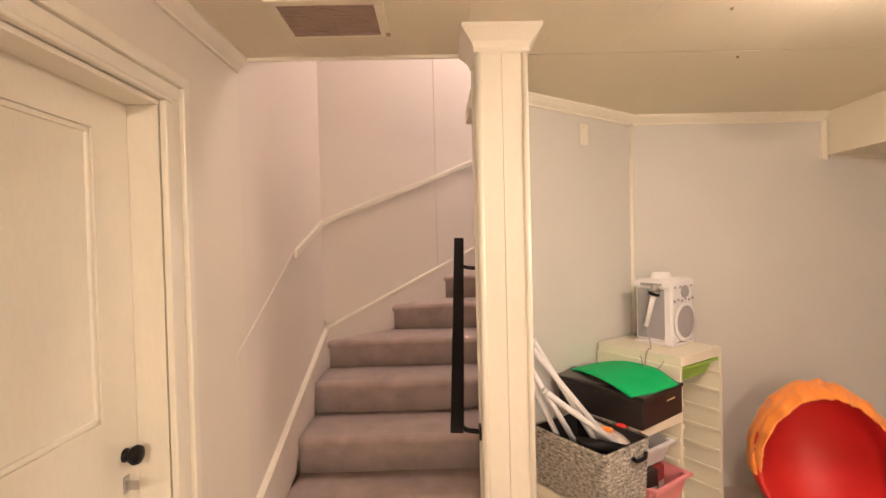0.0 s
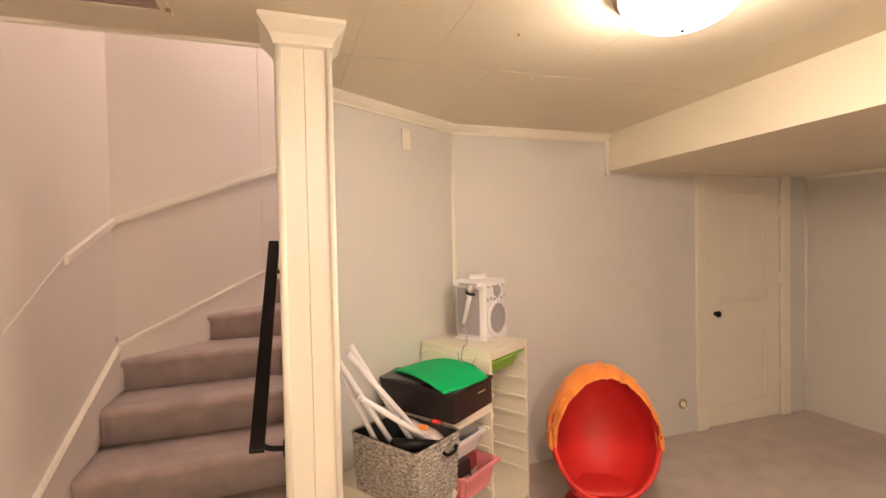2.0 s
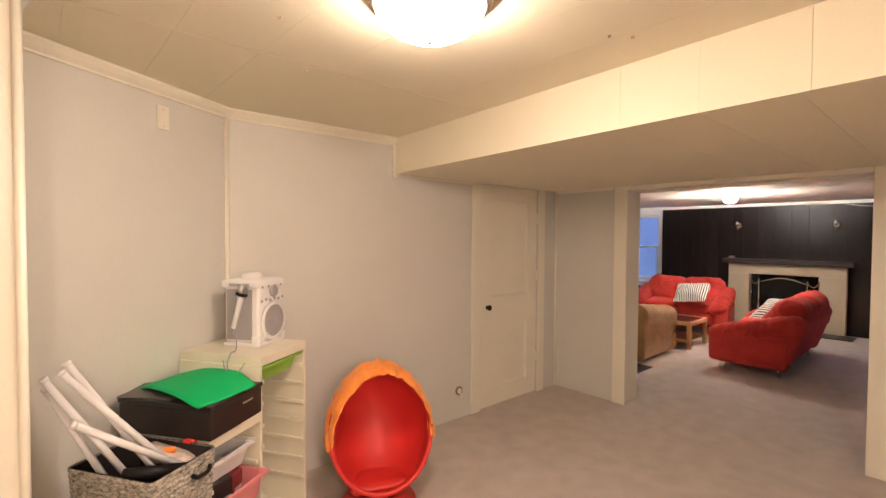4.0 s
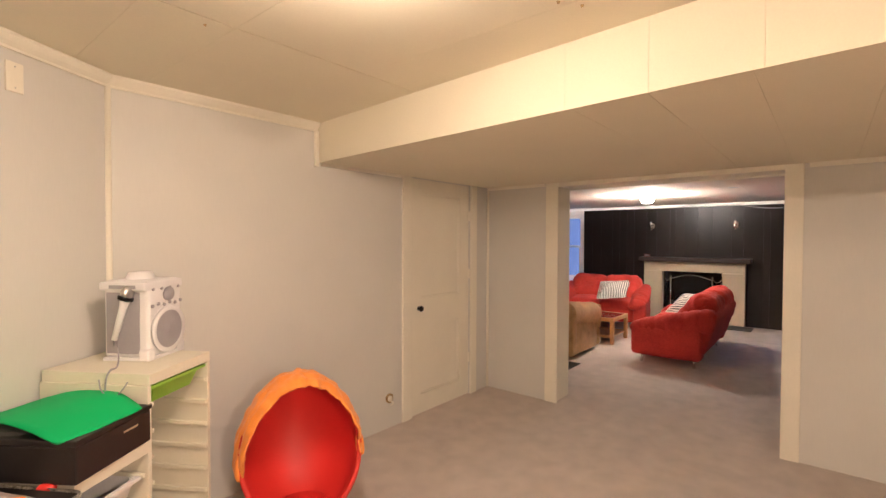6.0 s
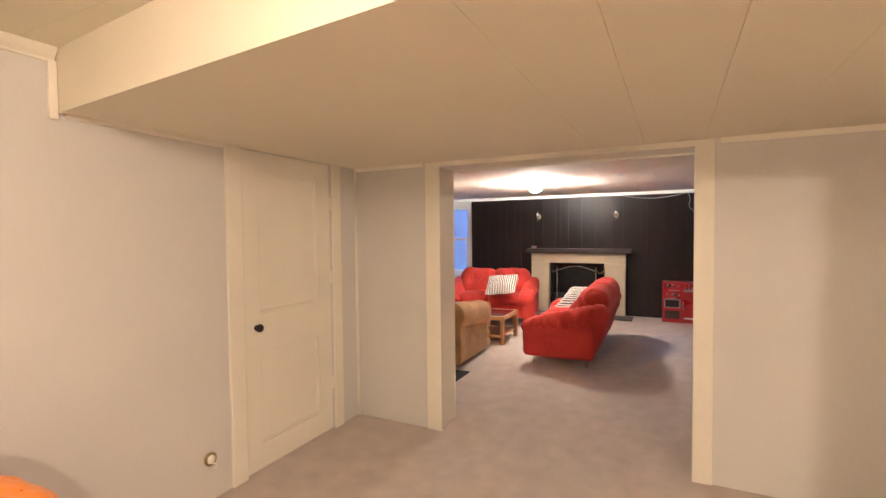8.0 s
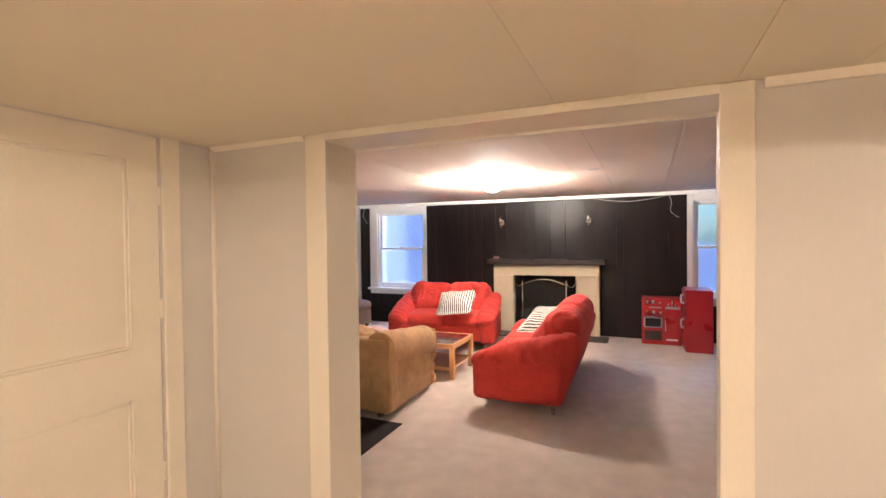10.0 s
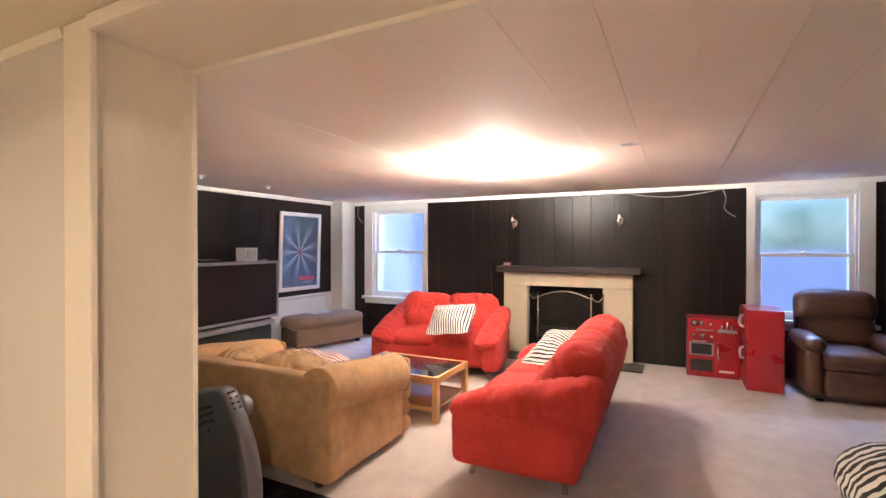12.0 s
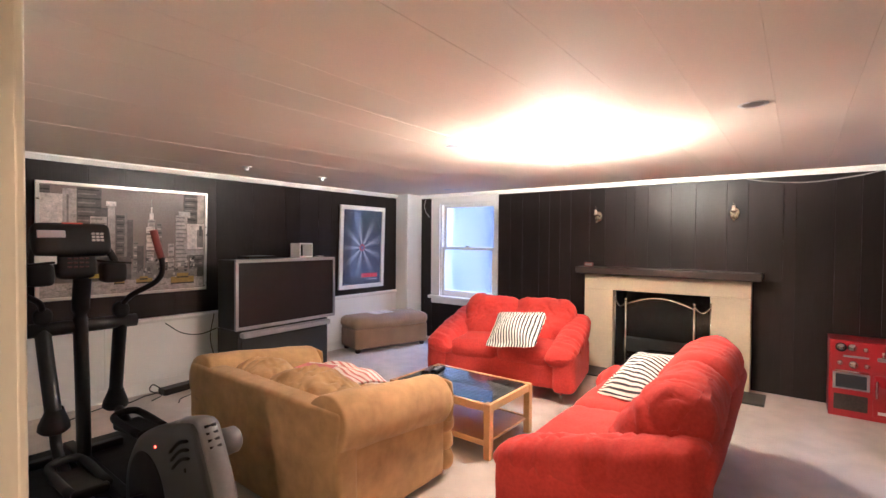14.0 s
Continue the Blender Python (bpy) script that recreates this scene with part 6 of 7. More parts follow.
ottoman()
M_SCREEN = surface("dark_lenticular_screen", (0.016, 0.012, 0.012), 0.35, 0.1, 4, 300, 0.1, spec=0.2)
M_SILVER = surface("silver_plastic", (0.33, 0.32, 0.33), 0.4, 0.06, metal=0.3)
M_TVBLACK = surface("black_tv_plastic", (0.012, 0.011, 0.012), 0.4, 0.2, spec=0.28)


def television():
    t = thing("television", pose(8.075, 5.93, 0, 0, 0, 2), "big silver-edged rear projection television, off", "television")
    w = 0.625
    part("cabinet", B(-w, w, 0.02, 0.32, 0.56, 1.245, 0.01), M_TVBLACK, t)
    part("taper_back", B(-w + 0.15, w - 0.15, 0.32, 0.42, 0.60, 1.15, 0.03), M_TVBLACK, t)
    bm = bmesh.new()
    for r in ((-w, w, 0.555, 0.585), (-w, w, 1.218, 1.25), (-w, -w + 0.03, 0.585, 1.218), (w - 0.03, w, 0.585, 1.218)):
        box(bm, r[0], r[1], -0.012, 0.02, r[2], r[3], 0.004)
    part("bezel", bm, M_SILVER, t, "silver bezel")
    part("screen", B(-w + 0.03, w - 0.03, -0.002, 0.02, 0.585, 1.218, 0.002), M_SCREEN, t, "dark matt screen")
    part("base", B(-w + 0.04, w - 0.08, 0.03, 0.40, 0.0, 0.54, 0.008), M_TVBLACK, t)
    part("shelf_lip", B(-w + 0.06, w - 0.10, -0.05, 0.03, 0.475, 0.53, 0.012), M_SILVER, t, "silver control lip")
    part("speaker_cloth", B(-w + 0.08, w - 0.12, 0.018, 0.032, 0.04, 0.45, 0.004), surface("speaker_cloth", (0.022, 0.022, 0.022), 0.9, 0.2, 30, 300, 0.6), t)
    part("badge", B(-0.08, 0.08, -0.0525, -0.049, 0.495, 0.51), M_GREY, t)
    c = thing("cube_shelf", pose(8.31, 6.05, 1.252, 0, 0, 8) @ Matrix.Diagonal((1.22, 1.2, 1.16, 1)), "small white open cube standing on the television", "box")
    for r in ((-0.08, 0.08, 0, 0.012), (-0.08, 0.08, 0.125, 0.137), (-0.08, -0.068, 0.012, 0.125), (0.068, 0.08, 0.012, 0.125)):
        part("side", B(r[0], r[1], -0.06, 0.06, r[2], r[3], 0.002), M_PLASTIC, c)
    part("inside", B(-0.025, 0.03, 0.02, 0.05, 0.012, 0.11, 0.003), M_TVBLACK, c)
    d = thing("disc_player", pose(7.78, 6.08, 1.252, 0, 0, 4), "flat black disc player on the television", "disc player")
    part("case", B(-0.16, 0.16, -0.10, 0.10, 0, 0.028, 0.004), M_TVBLACK, d)
    part("disc", spin([(0.01, 0.030), (0.06, 0.030), (0.06, 0.0285), (0.01, 0.0285)], 28, pose(-0.03, 0, 0)), M_SILVER, d)
    e = thing("media_box", pose(8.56, 6.05, 1.252), "small flat grey box on the television", "box")
    part("case", B(-0.04, 0.04, -0.03, 0.03, 0, 0.012, 0.003), M_GREY, e)
    k = thing("power_strip", pose(7.10, 6.27, 0, 0, 0, 8), "black power strip with loose cables on the carpet", "power strip")
    part("block", B(-0.18, 0.16, -0.06, 0.06, 0, 0.06, 0.012), M_TVBLACK, k)
    for pts in ([(-0.16, 0, 0.03), (-0.28, 0.08, 0.01), (-0.45, 0.02, 0.01), (-0.62, 0.08, 0.01), (-0.9, 0.0, 0.01)], [(-0.15, 0.03, 0.04), (-0.2, 0.1, 0.09), (-0.26, 0.04, 0.06), (-0.2, -0.04, 0.02), (-0.32, -0.1, 0.01)],
                [(0.1, -0.05, 0.03), (0.0, -0.2, 0.01), (-0.15, -0.26, 0.01), (-0.22, -0.34, 0.01)], [(0.1, 0.05, 0.04), (0.22, 0.08, 0.02), (0.36, 0.02, 0.01), (0.42, -0.08, 0.01)]):
        part("cable", tube(bend(pts), 0.005, 8), M_TVBLACK, k, smooth=True)

    q = thing("cable", pose(0, 0, 0), "loose black cables hanging beside the television", "cable")
    for pts in ([(7.02, 6.40, 0.64), (7.16, 6.37, 0.53), (7.32, 6.33, 0.50), (7.46, 6.27, 0.55)], [(7.43, 6.28, 0.70), (7.40, 6.30, 0.45), (7.43, 6.27, 0.20), (7.36, 6.26, 0.02), (7.26, 6.30, 0.012)]):
        part("wire", tube(bend(pts), 0.0045, 8), M_TVBLACK, q, smooth=True)


television()

# ---- exercise machine ----
M_BAND = surface("dull_silver_plastic", (0.14, 0.13, 0.13), 0.38, 0.1, metal=0.2)
M_GUN = surface("gunmetal_plastic", (0.036, 0.033, 0.033), 0.42, 0.12, 6, 150, 0.1)
M_RUBBER = surface("black_rubber", (0.007, 0.006, 0.006), 0.6, 0.2, 10, 200, 0.3, spec=0.2)


def shell(outline, layers, x0):
    """A moulded shell: a closed outline of (y, z) stacked along x, drawn in at its edges."""
    bm = bmesh.new()
    cy = sum(p.y for p in outline) / len(outline)
    cz = sum(p.z for p in outline) / len(outline)
    rings = []
    for dx, inset in layers:
        ring = []
        for p in outline:
            d = Vector((0, p.y - cy, p.z - cz))
            k = 1 - inset / d.length
            ring.append(bm.verts.new((x0 + dx, cy + d.y * k, cz + d.z * k)))
        rings.append(ring)
    n = len(outline)
    for a, b in zip(rings, rings[1:]):
        for i in range(n):
            bm.faces.new((a[i], a[(i + 1) % n], b[(i + 1) % n], b[i]))
    bm.faces.new(rings[0])
    bm.faces.new(rings[-1][::-1])
    bmesh.ops.recalc_face_normals(bm, faces=bm.faces)
    return bm


def elliptical():
    tagged(part("rubber_mat", B(5.55, 6.46, 3.12, 5.62, 0.0, 0.008, 0.003), M_RUBBER), "thin black rubber mat under the exercise machine", "mat")
    t = thing("elliptical_trainer", pose(6.02, 3.96, 0.008), "black and grey elliptical trainer with moving handles", "exercise machine")
    # flywheel housing: a tall narrow shell, highest at its rear end
    crest = [(0, 0.29, 0.06), (0, 0.305, 0.16), (0, 0.28, 0.33), (0, 0.15, 0.51), (0, -0.02, 0.61), (0, -0.18, 0.67), (0, -0.37, 0.728), (0, -0.445, 0.725), (0, -0.49, 0.66),
             (0, -0.55, 0.555), (0, -0.60, 0.44), (0, -0.635, 0.28), (0, -0.64, 0.06)]
    crest = [(x, y, z * 0.94) for x, y, z in crest]
    line = bend(crest, 5)
    part("housing", shell(line, [(-0.046, 0.05), (-0.044, 0.020), (-0.038, 0.006), (-0.026, 0), (0.046, 0), (0.058, 0.006), (0.064, 0.020), (0.066, 0.05)], 0), M_GUN, t, "dark grey flywheel housing", True)
    bm = bmesh.new()
    rings = []
    for i, p in list(enumerate(line))[27:]:
        d = (line[min(i + 1, len(line) - 1)] - line[i - 1]).normalized()
        o = Vector((0, -d.z, d.y))
        if o.y * (p.y + 0.25) + o.z * (p.z - 0.35) < 0:
            o = -o
        rings.append([bm.verts.new(p + Vector((x, 0, 0)) + o * h) for x, h in ((-0.034, -0.01), (-0.034, 0.002), (-0.024, 0.008), (0.008, 0.014), (0.040, 0.008), (0.055, 0.0), (0.055, -0.01))])
    for a, b in zip(rings, rings[1:]):
        for k in range(7):
            bm.faces.new((a[k], a[(k + 1) % 7], b[(k + 1) % 7], b[k]))
    bm.faces.new(rings[0])
    bm.faces.new(rings[-1][::-1])
    bmesh.ops.recalc_face_normals(bm, faces=bm.faces)
    part("silver_band", bm, M_BAND, t, "silver edge band", True)
    for s in (-1, 1):
        part("side_cover", spin([(0, 0.010), (0.20, 0.008), (0.225, 0.0), (0, 0.0)], 40, pose(0.01 + s * 0.052, 0.03, 0.235, 0, s * 90, 0)), M_RUBBER, t, "round side cover", True)
        for k in range(3):
            a, b = -0.215 - 0.012 * k, -0.40 - 0.006 * k
            z0, z1 = 0.512 - 0.032 * k, 0.616 - 0.034 * k
            part("vent_slot", tube(bend([(0.01 + s * 0.055, a, z0), (0.01 + s * 0.056, (a + b) / 2, (z0 + z1) / 2 + 0.018), (0.01 + s * 0.055, b, z1)], 5), [0.003] + [0.008] * 9 + [0.003], 8), M_RUBBER, t, "black vent slit", True)
        part("screw", spin([(0, 0.004), (0.010, 0.003), (0.010, 0), (0, 0)], 12, pose(0.01 + s * 0.055, -0.37, 0.485, 0, s * 90, 0)), M_RUBBER, t)
    for k in range(4):
        part("band_slot", tube([(-0.012, -0.462 - 0.015 * k, 0.677 - 0.0245 * k), (0.035, -0.462 - 0.015 * k, 0.677 - 0.0245 * k)], 0.008, 8), M_RUBBER, t, "black vent slit", True)
    part("rear_cap", spin([(0, 0.10), (0.046, 0.098), (0.056, 0.088), (0.060, 0.0), (0, 0.0)], 30, pose(0.06, -0.41, 0.565, 0, 90, 0)), M_BAND, t, "silver round hub cap", True)
    part("power_light", spin([(0, 0.005), (0.006, 0.004), (0.006, 0), (0, 0)], 10, pose(-0.045, -0.075, 0.503, 0, -90, 0)), glow("red_led", (1.0, 0.05, 0.02), 6.0), t, "tiny red light")
    part("base_rail", B(-0.03, 0.03, 0.25, 1.42, 0.05, 0.11, 0.008), M_DARK, t)
    part("front_foot", B(-0.30, 0.30, 1.36, 1.43, 0.0, 0.05, 0.01), M_DARK, t)
    part("rear_foot", B(-0.26, 0.30, -0.56, -0.49, 0.0, 0.05, 0.01), M_DARK, t)
    part("mast", tube(bend([(0.0, 1.10, 0.08), (0.0, 1.12, 0.5), (0.0, 1.15, 0.95), (0.0, 1.10, 1.22)]), 0.047, 16, flat=0.8), M_DARK, t, smooth=True)
    part("cross_axle", tube([(-0.27, 1.17, 0.90), (0.31, 1.17, 0.90)], 0.042, 16), M_DARK, t, smooth=True)
    for s, by, bz, py, ped in ((-1, 0.94, 0.40, 0.52, 0.20), (1, 1.27, 0.35, 0.86, 0.27)):
        x = 0.02 + s * 0.2
        part("lower_arm", tube(bend([(x, 1.17, 0.90), (x, (1.17 + by) / 2, 0.66), (x, by, bz + 0.03)]), 0.040, 14), M_DARK, t, smooth=True)
        part("pivot_boot", spin([(0.042, 0.09), (0.05, 0.06), (0.072, 0.0), (0.075, -0.03), (0.06, -0.045), (0, -0.045)], 22, pose(x, by, bz, 8, 0, 0)), M_RUBBER, t, "rubber pivot boot", True)
        part("link", tube(bend([(x, by, bz), (x, by - 0.09, ped + 0.03), (x, py, ped - 0.045), (x, 0.12, ped - 0.03)]), 0.028, 12), M_DARK, t, smooth=True)
        part("pedal", soft(0.16, 0.44, 0.05, 0.02, -0.006, 0, 85 + s, pose(x, py, ped, -6, 0, 0)), M_RUBBER, t, "black ridged footplate", True)
        lip = bend([(x - 0.075, py - 0.18, ped + 0.03), (x - 0.078, py + 0.17, ped + 0.03), (x - 0.04, py + 0.23, ped + 0.045), (x + 0.04, py + 0.23, ped + 0.045), (x + 0.078, py + 0.17, ped + 0.03), (x + 0.075, py - 0.18, ped + 0.03)])
        part("pedal_lip", tube(lip, 0.022, 10), M_RUBBER, t, smooth=True)
        part("crank", tube([(s * 0.06, 0.03, 0.235), (x * 0.8, 0.05, 0.235), (x, 0.12, ped - 0.03)], 0.022, 10), M_DARK, t, smooth=True)
        part("handle_joint", soft(0.08, 0.09, 0.10, 0.035, 0.006, 0, 88 + s, pose(x, 1.16, 0.98)), M_RUBBER, t, smooth=True)
        o = s if s > 0 else 1.35 * s
        hp = bend([(x, 1.16, 1.0), (x + o * 0.03, 1.06, 1.08), (x + o * 0.13, 0.94, 1.17), (x + o * 0.155, 0.91, 1.27), (x + o * 0.11, 0.90, 1.45)])
        h = part("handle", tube(hp, 0.017, 12), M_DARK, t, "curved moving handle", True)
        part("grip", tube([hp[-5], hp[-3], hp[-1], hp[-1] + Vector((-s * 0.012, -0.004, 0.05))], 0.022, 12), surface("red_grip", (0.15, 0.03, 0.027), 0.45) if s < 0 else bpy.data.materials["red_grip"], h, "red sensor grip", True)
    con = part("console", soft(0.37, 0.09, 0.19, 0.028, 0.008, 0, 91, pose(-0.06, 1.07, 1.435, -14, 0, 0)), M_RUBBER, t, "black console", True)
    front = pose(-0.06, 1.07, 1.435, -14, 0, 0)
    part("display", B(-0.17, -0.04, -0.055, -0.048, 0.0, 0.045, 0.004, m=front), M_SILVER, con, "silver display strip")
    part("red_strip", B(-0.05, 0.05, -0.040, -0.02, 0.088, 0.098, 0.003, m=front), flat("red_strip", (0.4, 0.05, 0.03)), con, "red top strip")
    pale = flat("pale_label", (0.55, 0.53, 0.5))
    for i in range(9):
        part("button", B(0.085 + 0.022 * (i % 3), 0.102 + 0.022 * (i % 3), -0.056, -0.048, -0.02 + 0.02 * (i // 3), -0.006 + 0.02 * (i // 3), 0.002, m=front), pale, con, "pale button")
    key = part("keypad", soft(0.19, 0.08, 0.17, 0.03, 0.006, 0, 92, pose(-0.04, 1.08, 1.29, -10, 0, 0)), M_RUBBER, t, "black keypad with dim red keys", True)
    for i in range(12):
        part("button", B(-0.09 + 0.028 * (i % 4), -0.07 + 0.028 * (i % 4), 1.028, 1.036, 1.27 + 0.025 * (i // 4), 1.28 + 0.025 * (i // 4), 0.002), flat("button_red", (0.07, 0.014, 0.012)) if i == 0 else bpy.data.materials["button_red"], key)
    for s in (-1, 1):
        part("pocket", soft(0.125, 0.12, 0.12, 0.022, 0.006, 0, 93 + s, pose(-0.04 + s * 0.18, 1.05, 1.235)), M_RUBBER, t, "moulded side pocket", True)
        part("pocket_flap", B(-0.075, 0.075, -0.065, 0.065, 0.058, 0.07, 0.004, m=pose(-0.04 + s * 0.185, 1.05, 1.235, 0, s * 6, 0)), M_RUBBER, t)
        part("strut", tube(bend([(-0.06 + s * 0.165, 1.07, 1.40), (-0.05 + s * 0.19, 1.06, 1.34), (-0.04 + s * 0.20, 1.05, 1.29)]), 0.022, 10), M_RUBBER, t, smooth=True)
    part("side_paper", B(-0.24, -0.14, 1.03, 1.034, 1.295, 1.345), flat("pale_card", (0.6, 0.58, 0.55)), t, "pale card in the pocket")
    part("yellow_tag", B(0.02, 0.075, 1.06, 1.064, 1.20, 1.225), flat("yellow_tag", (0.6, 0.42, 0.06)), t)


elliptical()

# ---- play kitchen, recliner, pouf ----
M_TOYRED = surface("red_lacquer", (0.36, 0.008, 0.014), 0.3, 0.06, 4, 100, 0.05, coat=0.3)


def play_kitchen():
    t = thing("play_kitchen", pose(10.23, 1.11, 0), "red wooden play kitchen with silver knobs and an oven", "toy kitchen")
    w, h = 0.25, 0.64
    part("body", B(0.0, 0.32, -w, w, 0.0, h, 0.006), M_TOYRED, t)
    part("hob_panel", B(-0.012, 0.0, -w + 0.01, w - 0.01, 0.40, h - 0.01, 0.003), M_TOYRED, t)
    for y, z, r in ((0.175, 0.585, 0.030), (0.105, 0.588, 0.030), (0.02, 0.580, 0.020), (0.18, 0.455, 0.022), (0.095, 0.448, 0.032), (0.01, 0.445, 0.022)):
        part("knob", spin([(0, 0.026), (r * 0.6, 0.025), (r * 0.75, 0.012), (r, 0.008), (r, 0), (0, 0)], 20, pose(-0.012, y, z, 0, -90, 0)), M_CHROME, t, "silver knob", True)
    part("burner", spin([(0.018, 0.006), (0.036, 0.006), (0.038, 0.0), (0.018, 0.0)], 24, pose(-0.013, 0.175, 0.585, 0, -90, 0)), M_DARK, t, "dark burner ring", True)
    part("hob_tray", B(-0.030, -0.012, 0.0, 0.16, 0.508, 0.522, 0.004), M_SILVER, t, "silver hob tray")
    part("tap", tube(bend([(-0.02, -0.13, 0.53), (-0.03, -0.13, 0.60), (-0.06, -0.13, 0.61), (-0.075, -0.13, 0.575)]), 0.010, 8), M_CHROME, t, smooth=True)
    for y in (-0.085, -0.175):
        part("tap_handle", spin([(0, 0.05), (0.012, 0.048), (0.014, 0.03), (0.008, 0.02), (0.012, 0.0), (0, 0)], 14, pose(-0.025, y, 0.528)), M_CHROME, t, smooth=True)
    part("sink", B(-0.045, -0.001, -0.225, -0.05, 0.50, 0.528, 0.006), M_SILVER, t, "silver sink rim")
    part("oven_frame", B(-0.014, 0.0, -0.01, 0.225, 0.235, 0.375, 0.004), M_SILVER, t, "silver oven door frame")
    part("oven_glass", B(-0.018, -0.013, 0.01, 0.205, 0.25, 0.36, 0.002), M_SMOKED, t, "dark oven window")
    part("oven_handle", tube([(-0.035, 0.0, 0.392), (-0.035, 0.21, 0.392)], 0.008, 8), M_CHROME, t, smooth=True)
    # flat dark panel: the shade inside the open drawer put into colour
    part("drawer_shade_panel", B(-0.004, 0.004, 0.0, 0.215, 0.06, 0.19), M_SOOT_SHADE, t, "dark panel painting the shade of an open drawer space")
    part("cupboard_door", B(-0.014, 0.0, -0.235, -0.03, 0.04, 0.385, 0.004), M_TOYRED, t)
    part("door_handle", tube([(-0.035, -0.05, 0.2), (-0.035, -0.05, 0.34)], 0.009, 8), M_CHROME, t, smooth=True)
    part("label_strip", B(-0.016, -0.013, -0.20, -0.06, 0.065, 0.09), M_PLASTIC, t, "white strip")
    f = thing("play_fridge", pose(9.87, 0.685, 0), "tall red wooden play fridge with white handles", "toy kitchen")
    part("body", B(0.0, 0.50, -0.155, 0.155, 0.0, 0.80, 0.006), M_TOYRED, f)
    for z0, z1 in ((0.03, 0.45), (0.47, 0.78)):
        part("door", B(0.03, 0.47, 0.156, 0.168, z0, z1, 0.004), M_TOYRED, f)
    for z in (0.30, 0.62):
        part("handle", tube(bend([(0.08, 0.166, z), (0.08, 0.20, z + 0.02), (0.08, 0.20, z + 0.10), (0.08, 0.166, z + 0.12)]), 0.014, 8), M_PLASTIC, f, "white handle", True)


play_kitchen()


def recliner():
    t = thing("recliner", pose(10.10, 0.03, 0, 0, 0, -88) @ Matrix.Diagonal((1.03, 1.0, 1.0, 1)), "brown leather recliner with padded arms", "armchair")
    part("base", soft(0.66, 0.72, 0.24, 0.03, 0.008, 0.004, 101, pose(0, 0.02, 0.15)), M_LEATHER, t, smooth=True)
    part("footrest", soft(0.44, 0.07, 0.24, 0.03, 0.012, 0.004, 102, pose(0, -0.36, 0.19)), M_LEATHER, t, smooth=True)
    part("seat_cushion", soft(0.46, 0.58, 0.18, 0.07, 0.03, 0.007, 103, pose(0, -0.10, 0.375)), M_LEATHER, t, smooth=True)
    for k, z in enumerate((0.58, 0.82)):
        part("back_pad", soft(0.54 + 0.06 * k, 0.20, 0.30, 0.085, 0.03, 0.007, 104 + k, pose(0, 0.22 + 0.06 * k, z, -14, 0, 0)), M_LEATHER, t, smooth=True)
    part("back_shell", soft(0.60, 0.12, 0.66, 0.05, 0.01, 0.003, 106, pose(0, 0.34, 0.62, -12, 0, 0)), M_LEATHER, t, smooth=True)
    for s in (-1, 1):
        part("arm", soft(0.13, 0.74, 0.42, 0.04, 0.01, 0.004, 107 + s, pose(s * 0.30, 0.0, 0.27)), M_LEATHER, t, smooth=True)
        part("arm_pad", soft(0.17, 0.62, 0.13, 0.06, 0.02, 0.006, 109 + s, pose(s * 0.30, -0.08, 0.52)), M_LEATHER, t, smooth=True)
        for y in (-0.28, 0.28):
            part("foot", B(s * 0.25 - 0.03, s * 0.25 + 0.03, y - 0.03, y + 0.03, 0, 0.035, 0.005), M_DARK, t)


recliner()
M_ZEBRA = zebra_weave("zebra_print", (0.66, 0.60, 0.50), (0.018, 0.015, 0.013), 5.5, 7.0, 0.5)
t = thing("zebra_pouf", pose(7.40, 0.33, 0.002), "round zebra print floor pouf", "pouf")
bm = soft(0.70, 0.70, 0.38, 0.185, 0.03, 0.012, 111, pose(0, 0, 0.205), n=10)
part("cover", bm, M_ZEBRA, t, smooth=True)
part("piping", tube([(0.34 * math.cos(a), 0.34 * math.sin(a), 0.205) for a in [2 * math.pi * i / 40 for i in range(41)]], 0.009, 8), M_DARK, t, smooth=True)
t = thing("duffel_bag", pose(9.45, -0.62, 0), "black fabric bag slumped on the carpet", "bag")
part("body", soft(0.62, 0.42, 0.34, 0.12, 0.02, 0.02, 121, pose(0, 0, 0.17)), M_RUBBER, t, smooth=True)
part("strap", tube(bend([(-0.2, -0.1, 0.33), (-0.1, -0.16, 0.42), (0.1, -0.16, 0.42), (0.2, -0.1, 0.33)]), 0.012, 8), M_RUBBER, t, smooth=True)
t = thing("floor_speaker", pose(10.25, -0.62, 0), "tall black loudspeaker beside the recliner", "loudspeaker")
part("cabinet", B(-0.16, 0.16, -0.15, 0.15, 0, 0.62, 0.008), M_TVBLACK, t)
part("grille", B(-0.172, -0.16, -0.13, 0.13, 0.04, 0.60, 0.004), M_RUBBER, t)

# ---- outside the windows ----
M_GRASS = surface("lawn", (0.06, 0.10, 0.035), 0.95, 0.4, 3, 90, 0.6)
M_LEAF = surface("hedge_leaf", (0.13, 0.21, 0.10), 0.6, 0.5, 4, 60, 0.1, rand=0.3)
M_WELL = surface("weathered_stone", (0.20, 0.225, 0.34), 0.9, 0.3, 2.5, 14, 0.4, dist=0.01)
M_PALE = surface("pale_render", (0.78, 0.78, 0.80), 0.9, 0.08, 3, 80, 0.3)
bm = bmesh.new()
for x0, x1, y0, y1 in ((13.35, 300, -300, 300), (-300, XL - 0.4, -300, 300), (XL - 0.4, 13.35, 9.2, 300), (XL - 0.4, 13.35, -300, -4.2)):
    box(bm, x0, x1, y0, y1, 1.0, 1.28)
struct("ground", bm, M_GRASS, "rough green lawn above the window well", "ground")
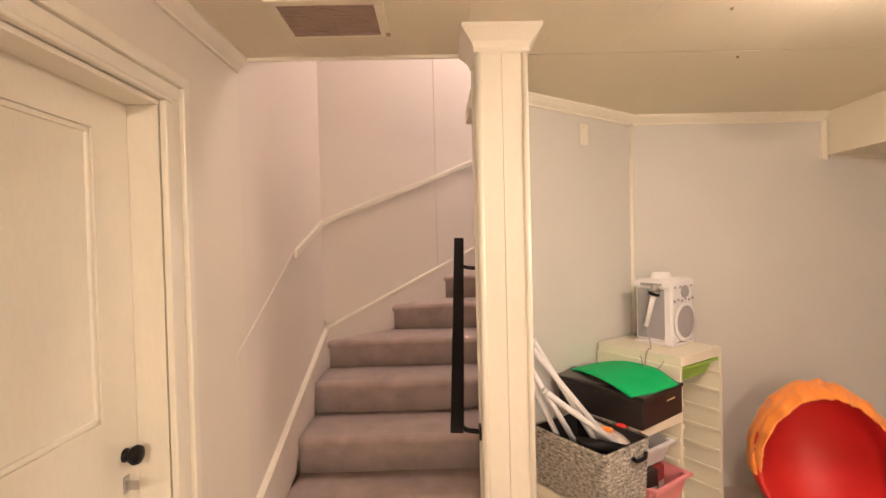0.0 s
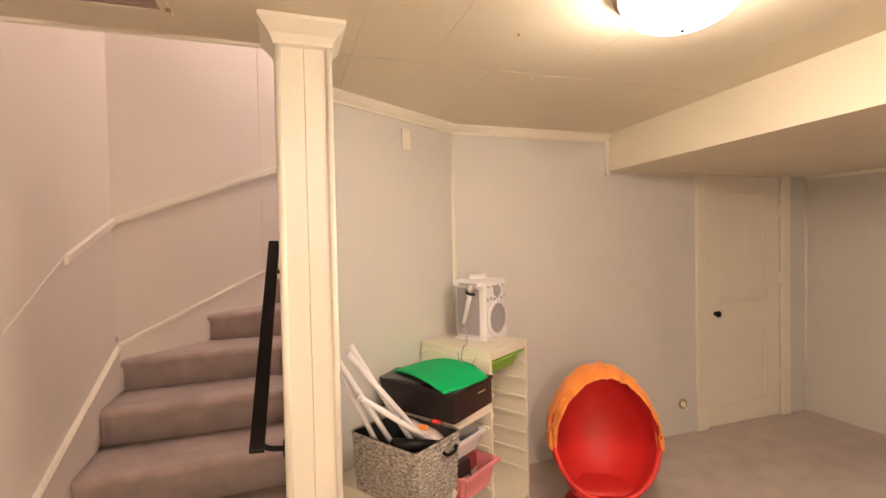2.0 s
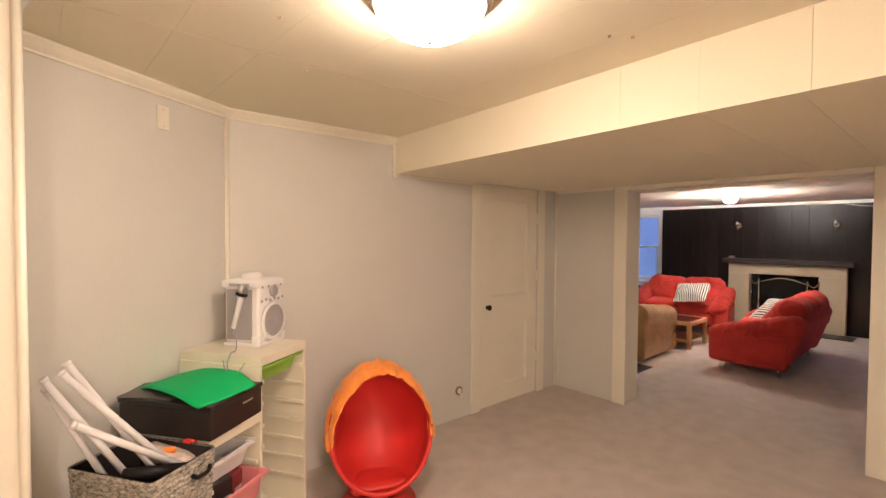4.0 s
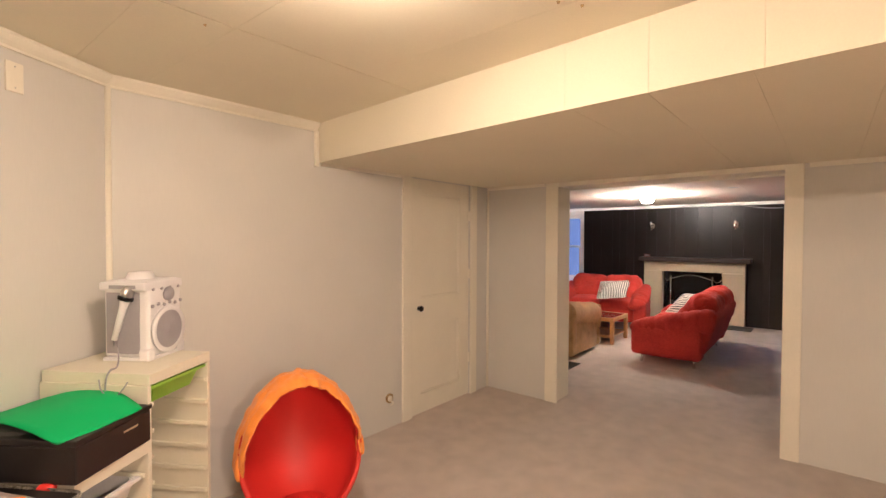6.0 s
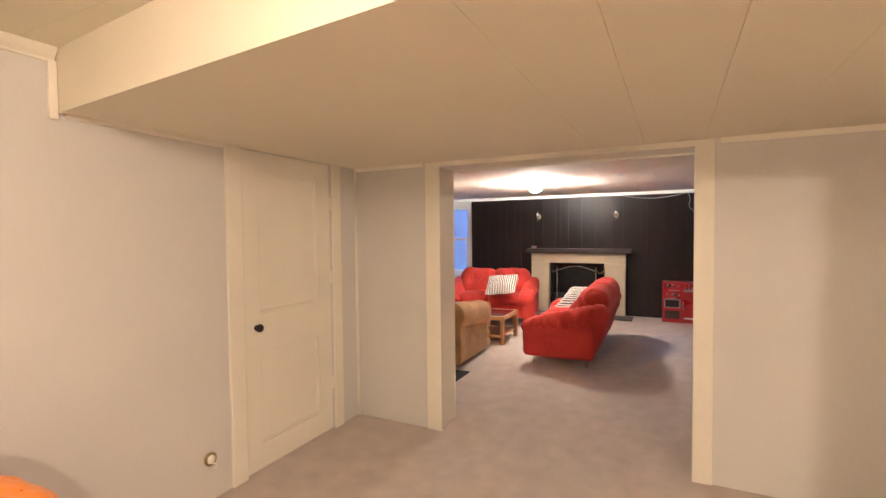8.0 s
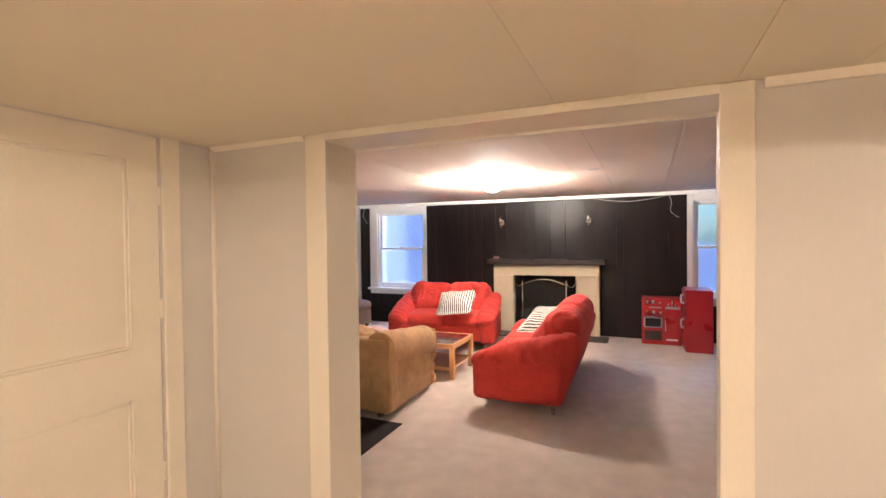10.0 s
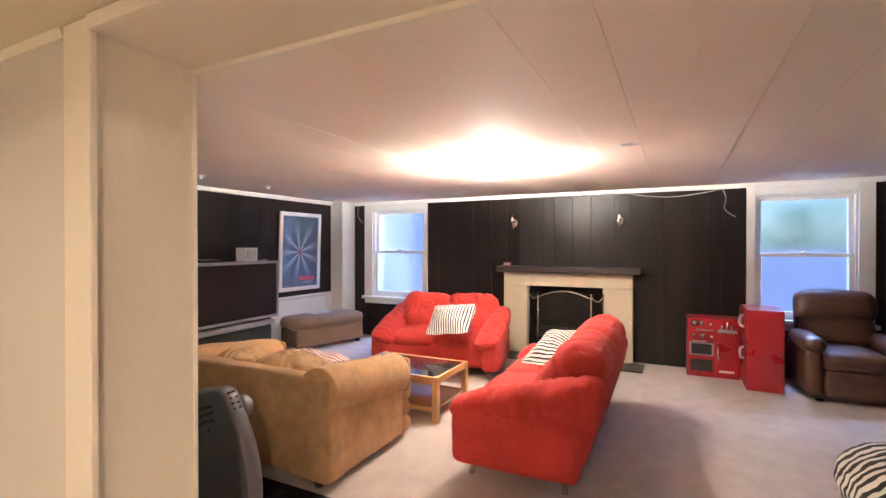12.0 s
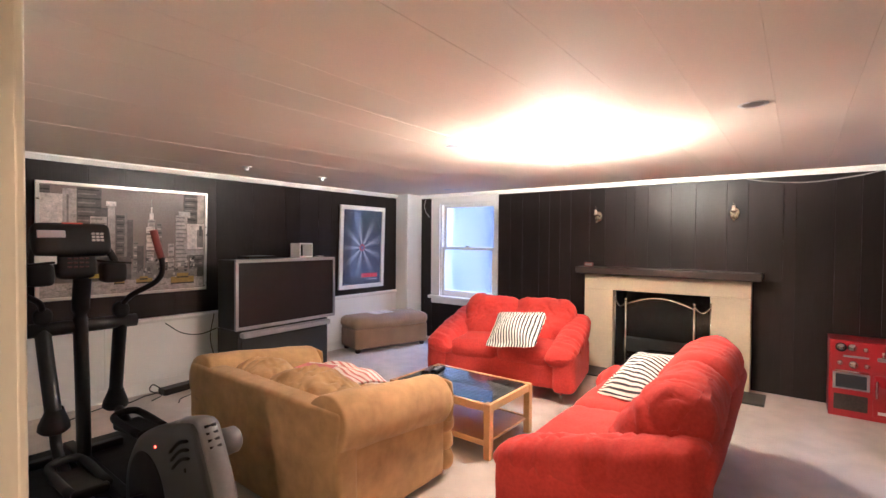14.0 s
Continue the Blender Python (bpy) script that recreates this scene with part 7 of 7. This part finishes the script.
struct("well_floor", B(XW + 0.28, 13.2, -4.2, 9.2, 0.15, 0.3), M_CONCRETE, "concrete floor of the sunken window area", "ground")
struct("well_wall", B(13.2, 13.35, 3.4, 9.2, 0.15, 2.15), M_WELL, "weathered pale retaining wall", "wall")
struct("well_wall_low", B(13.2, 13.35, -4.2, 3.4, 0.15, 1.36), M_WELL, "low weathered retaining wall below the hedge", "wall")
struct("well_side", B(XW + 0.28, 13.2, 6.62, 6.8, 0.15, 2.35), M_PALE, "pale rendered side wall by the window", "wall")
struct("well_end_wall", B(XW + 0.28, 13.2, 9.2, 9.35, 0.15, 1.29), M_CONCRETE, "concrete end wall", "wall")
struct("well_end_wall_south", B(XW + 0.28, 13.2, -4.35, -4.2, 0.15, 1.29), M_CONCRETE, "concrete end wall", "wall")
struct("house_wall", B(XW + 0.02, XW + 0.27, -3.2, 6.6, 2.31, 2.6), M_PALE, "pale outside wall of the house above", "wall")


def hedge():
    random.seed(7)
    verts, faces = [], []
    for k in range(9000):
        y = random.uniform(-6, 15)
        top = 3.1 + 0.4 * math.sin(y * 1.3) + 0.4 * math.sin(y * 3.1 + 1)
        z = 1.3 + (top - 1.3) * random.random() ** 0.8
        x = 16.2 + random.gauss(0, 0.45)
        r = random.uniform(0.05, 0.12)
        q = Euler((random.uniform(0, 6.28), random.uniform(0, 6.28), random.uniform(0, 6.28))).to_matrix()
        i = len(verts)
        for c in ((-1, 0, 0), (0, -0.45, 0.1), (1, 0, 0), (0, 0.45, 0.1)):
            verts.append(Vector((x, y, z)) + q @ (Vector(c) * r))
        faces.append((i, i + 1, i + 2, i + 3))
    me = bpy.data.meshes.new("hedge")
    me.from_pydata([tuple(v) for v in verts], [], faces)
    me.materials.append(M_LEAF)
    tagged(new("hedge", me), "loose green hedge along the garden", "hedge", kind="stuff")


hedge()


# ---- wall boards, piece by piece ----
def boards_on_east_wall():
    random.seed(4)
    y = YR
    spans = [(YR, -0.66, 0), (-0.55, -0.33, 0), (-0.33, 0.77, 1), (0.77, 4.815, 0), (4.815, 5.965, 1), (5.965, 6.165, 0)]
    for a, b, low in spans:
        y = a
        while y < b - 0.005:
            w = random.choice((0.095, 0.14, 0.18, 0.235, 0.28))
            e = min(b, y + w)
            if b - e < 0.05:
                e = b
            z0 = 0.002
            z1 = 0.52 if low else ZF - 0.052
            if not low and e > 1.93 and y < 3.57:
                z0 = 1.085
            dx = random.uniform(0.0, 0.001)
            part("board", B(XW - 0.012 - dx, XW - 0.001, y + 0.0005, e - 0.0005, z0, z1, 0.0012, 1), M_BLACK, WALL_E)
            y = e


def boards_on_north_wall():
    random.seed(5)
    wall = bpy.data.objects["wall_family_north"]
    x = XO2
    while x < 10.24:
        e = min(10.248, x + random.choice((0.20, 0.28, 0.41)))
        part("board", B(x + 0.0003, e - 0.0003, YL - 0.010, YL - 0.001, 0.71, ZF - 0.052, 0.001, 1), M_BLACK, wall)
        x = e
    x = XO2
    while x < 10.24:
        e = min(10.248, x + 1.21)
        part("dado_panel", B(x + 0.001, e - 0.001, YL - 0.008, YL - 0.001, 0.112, 0.655, 0.001, 1), M_WHITE, wall)
        x = e


boards_on_east_wall()
boards_on_north_wall()
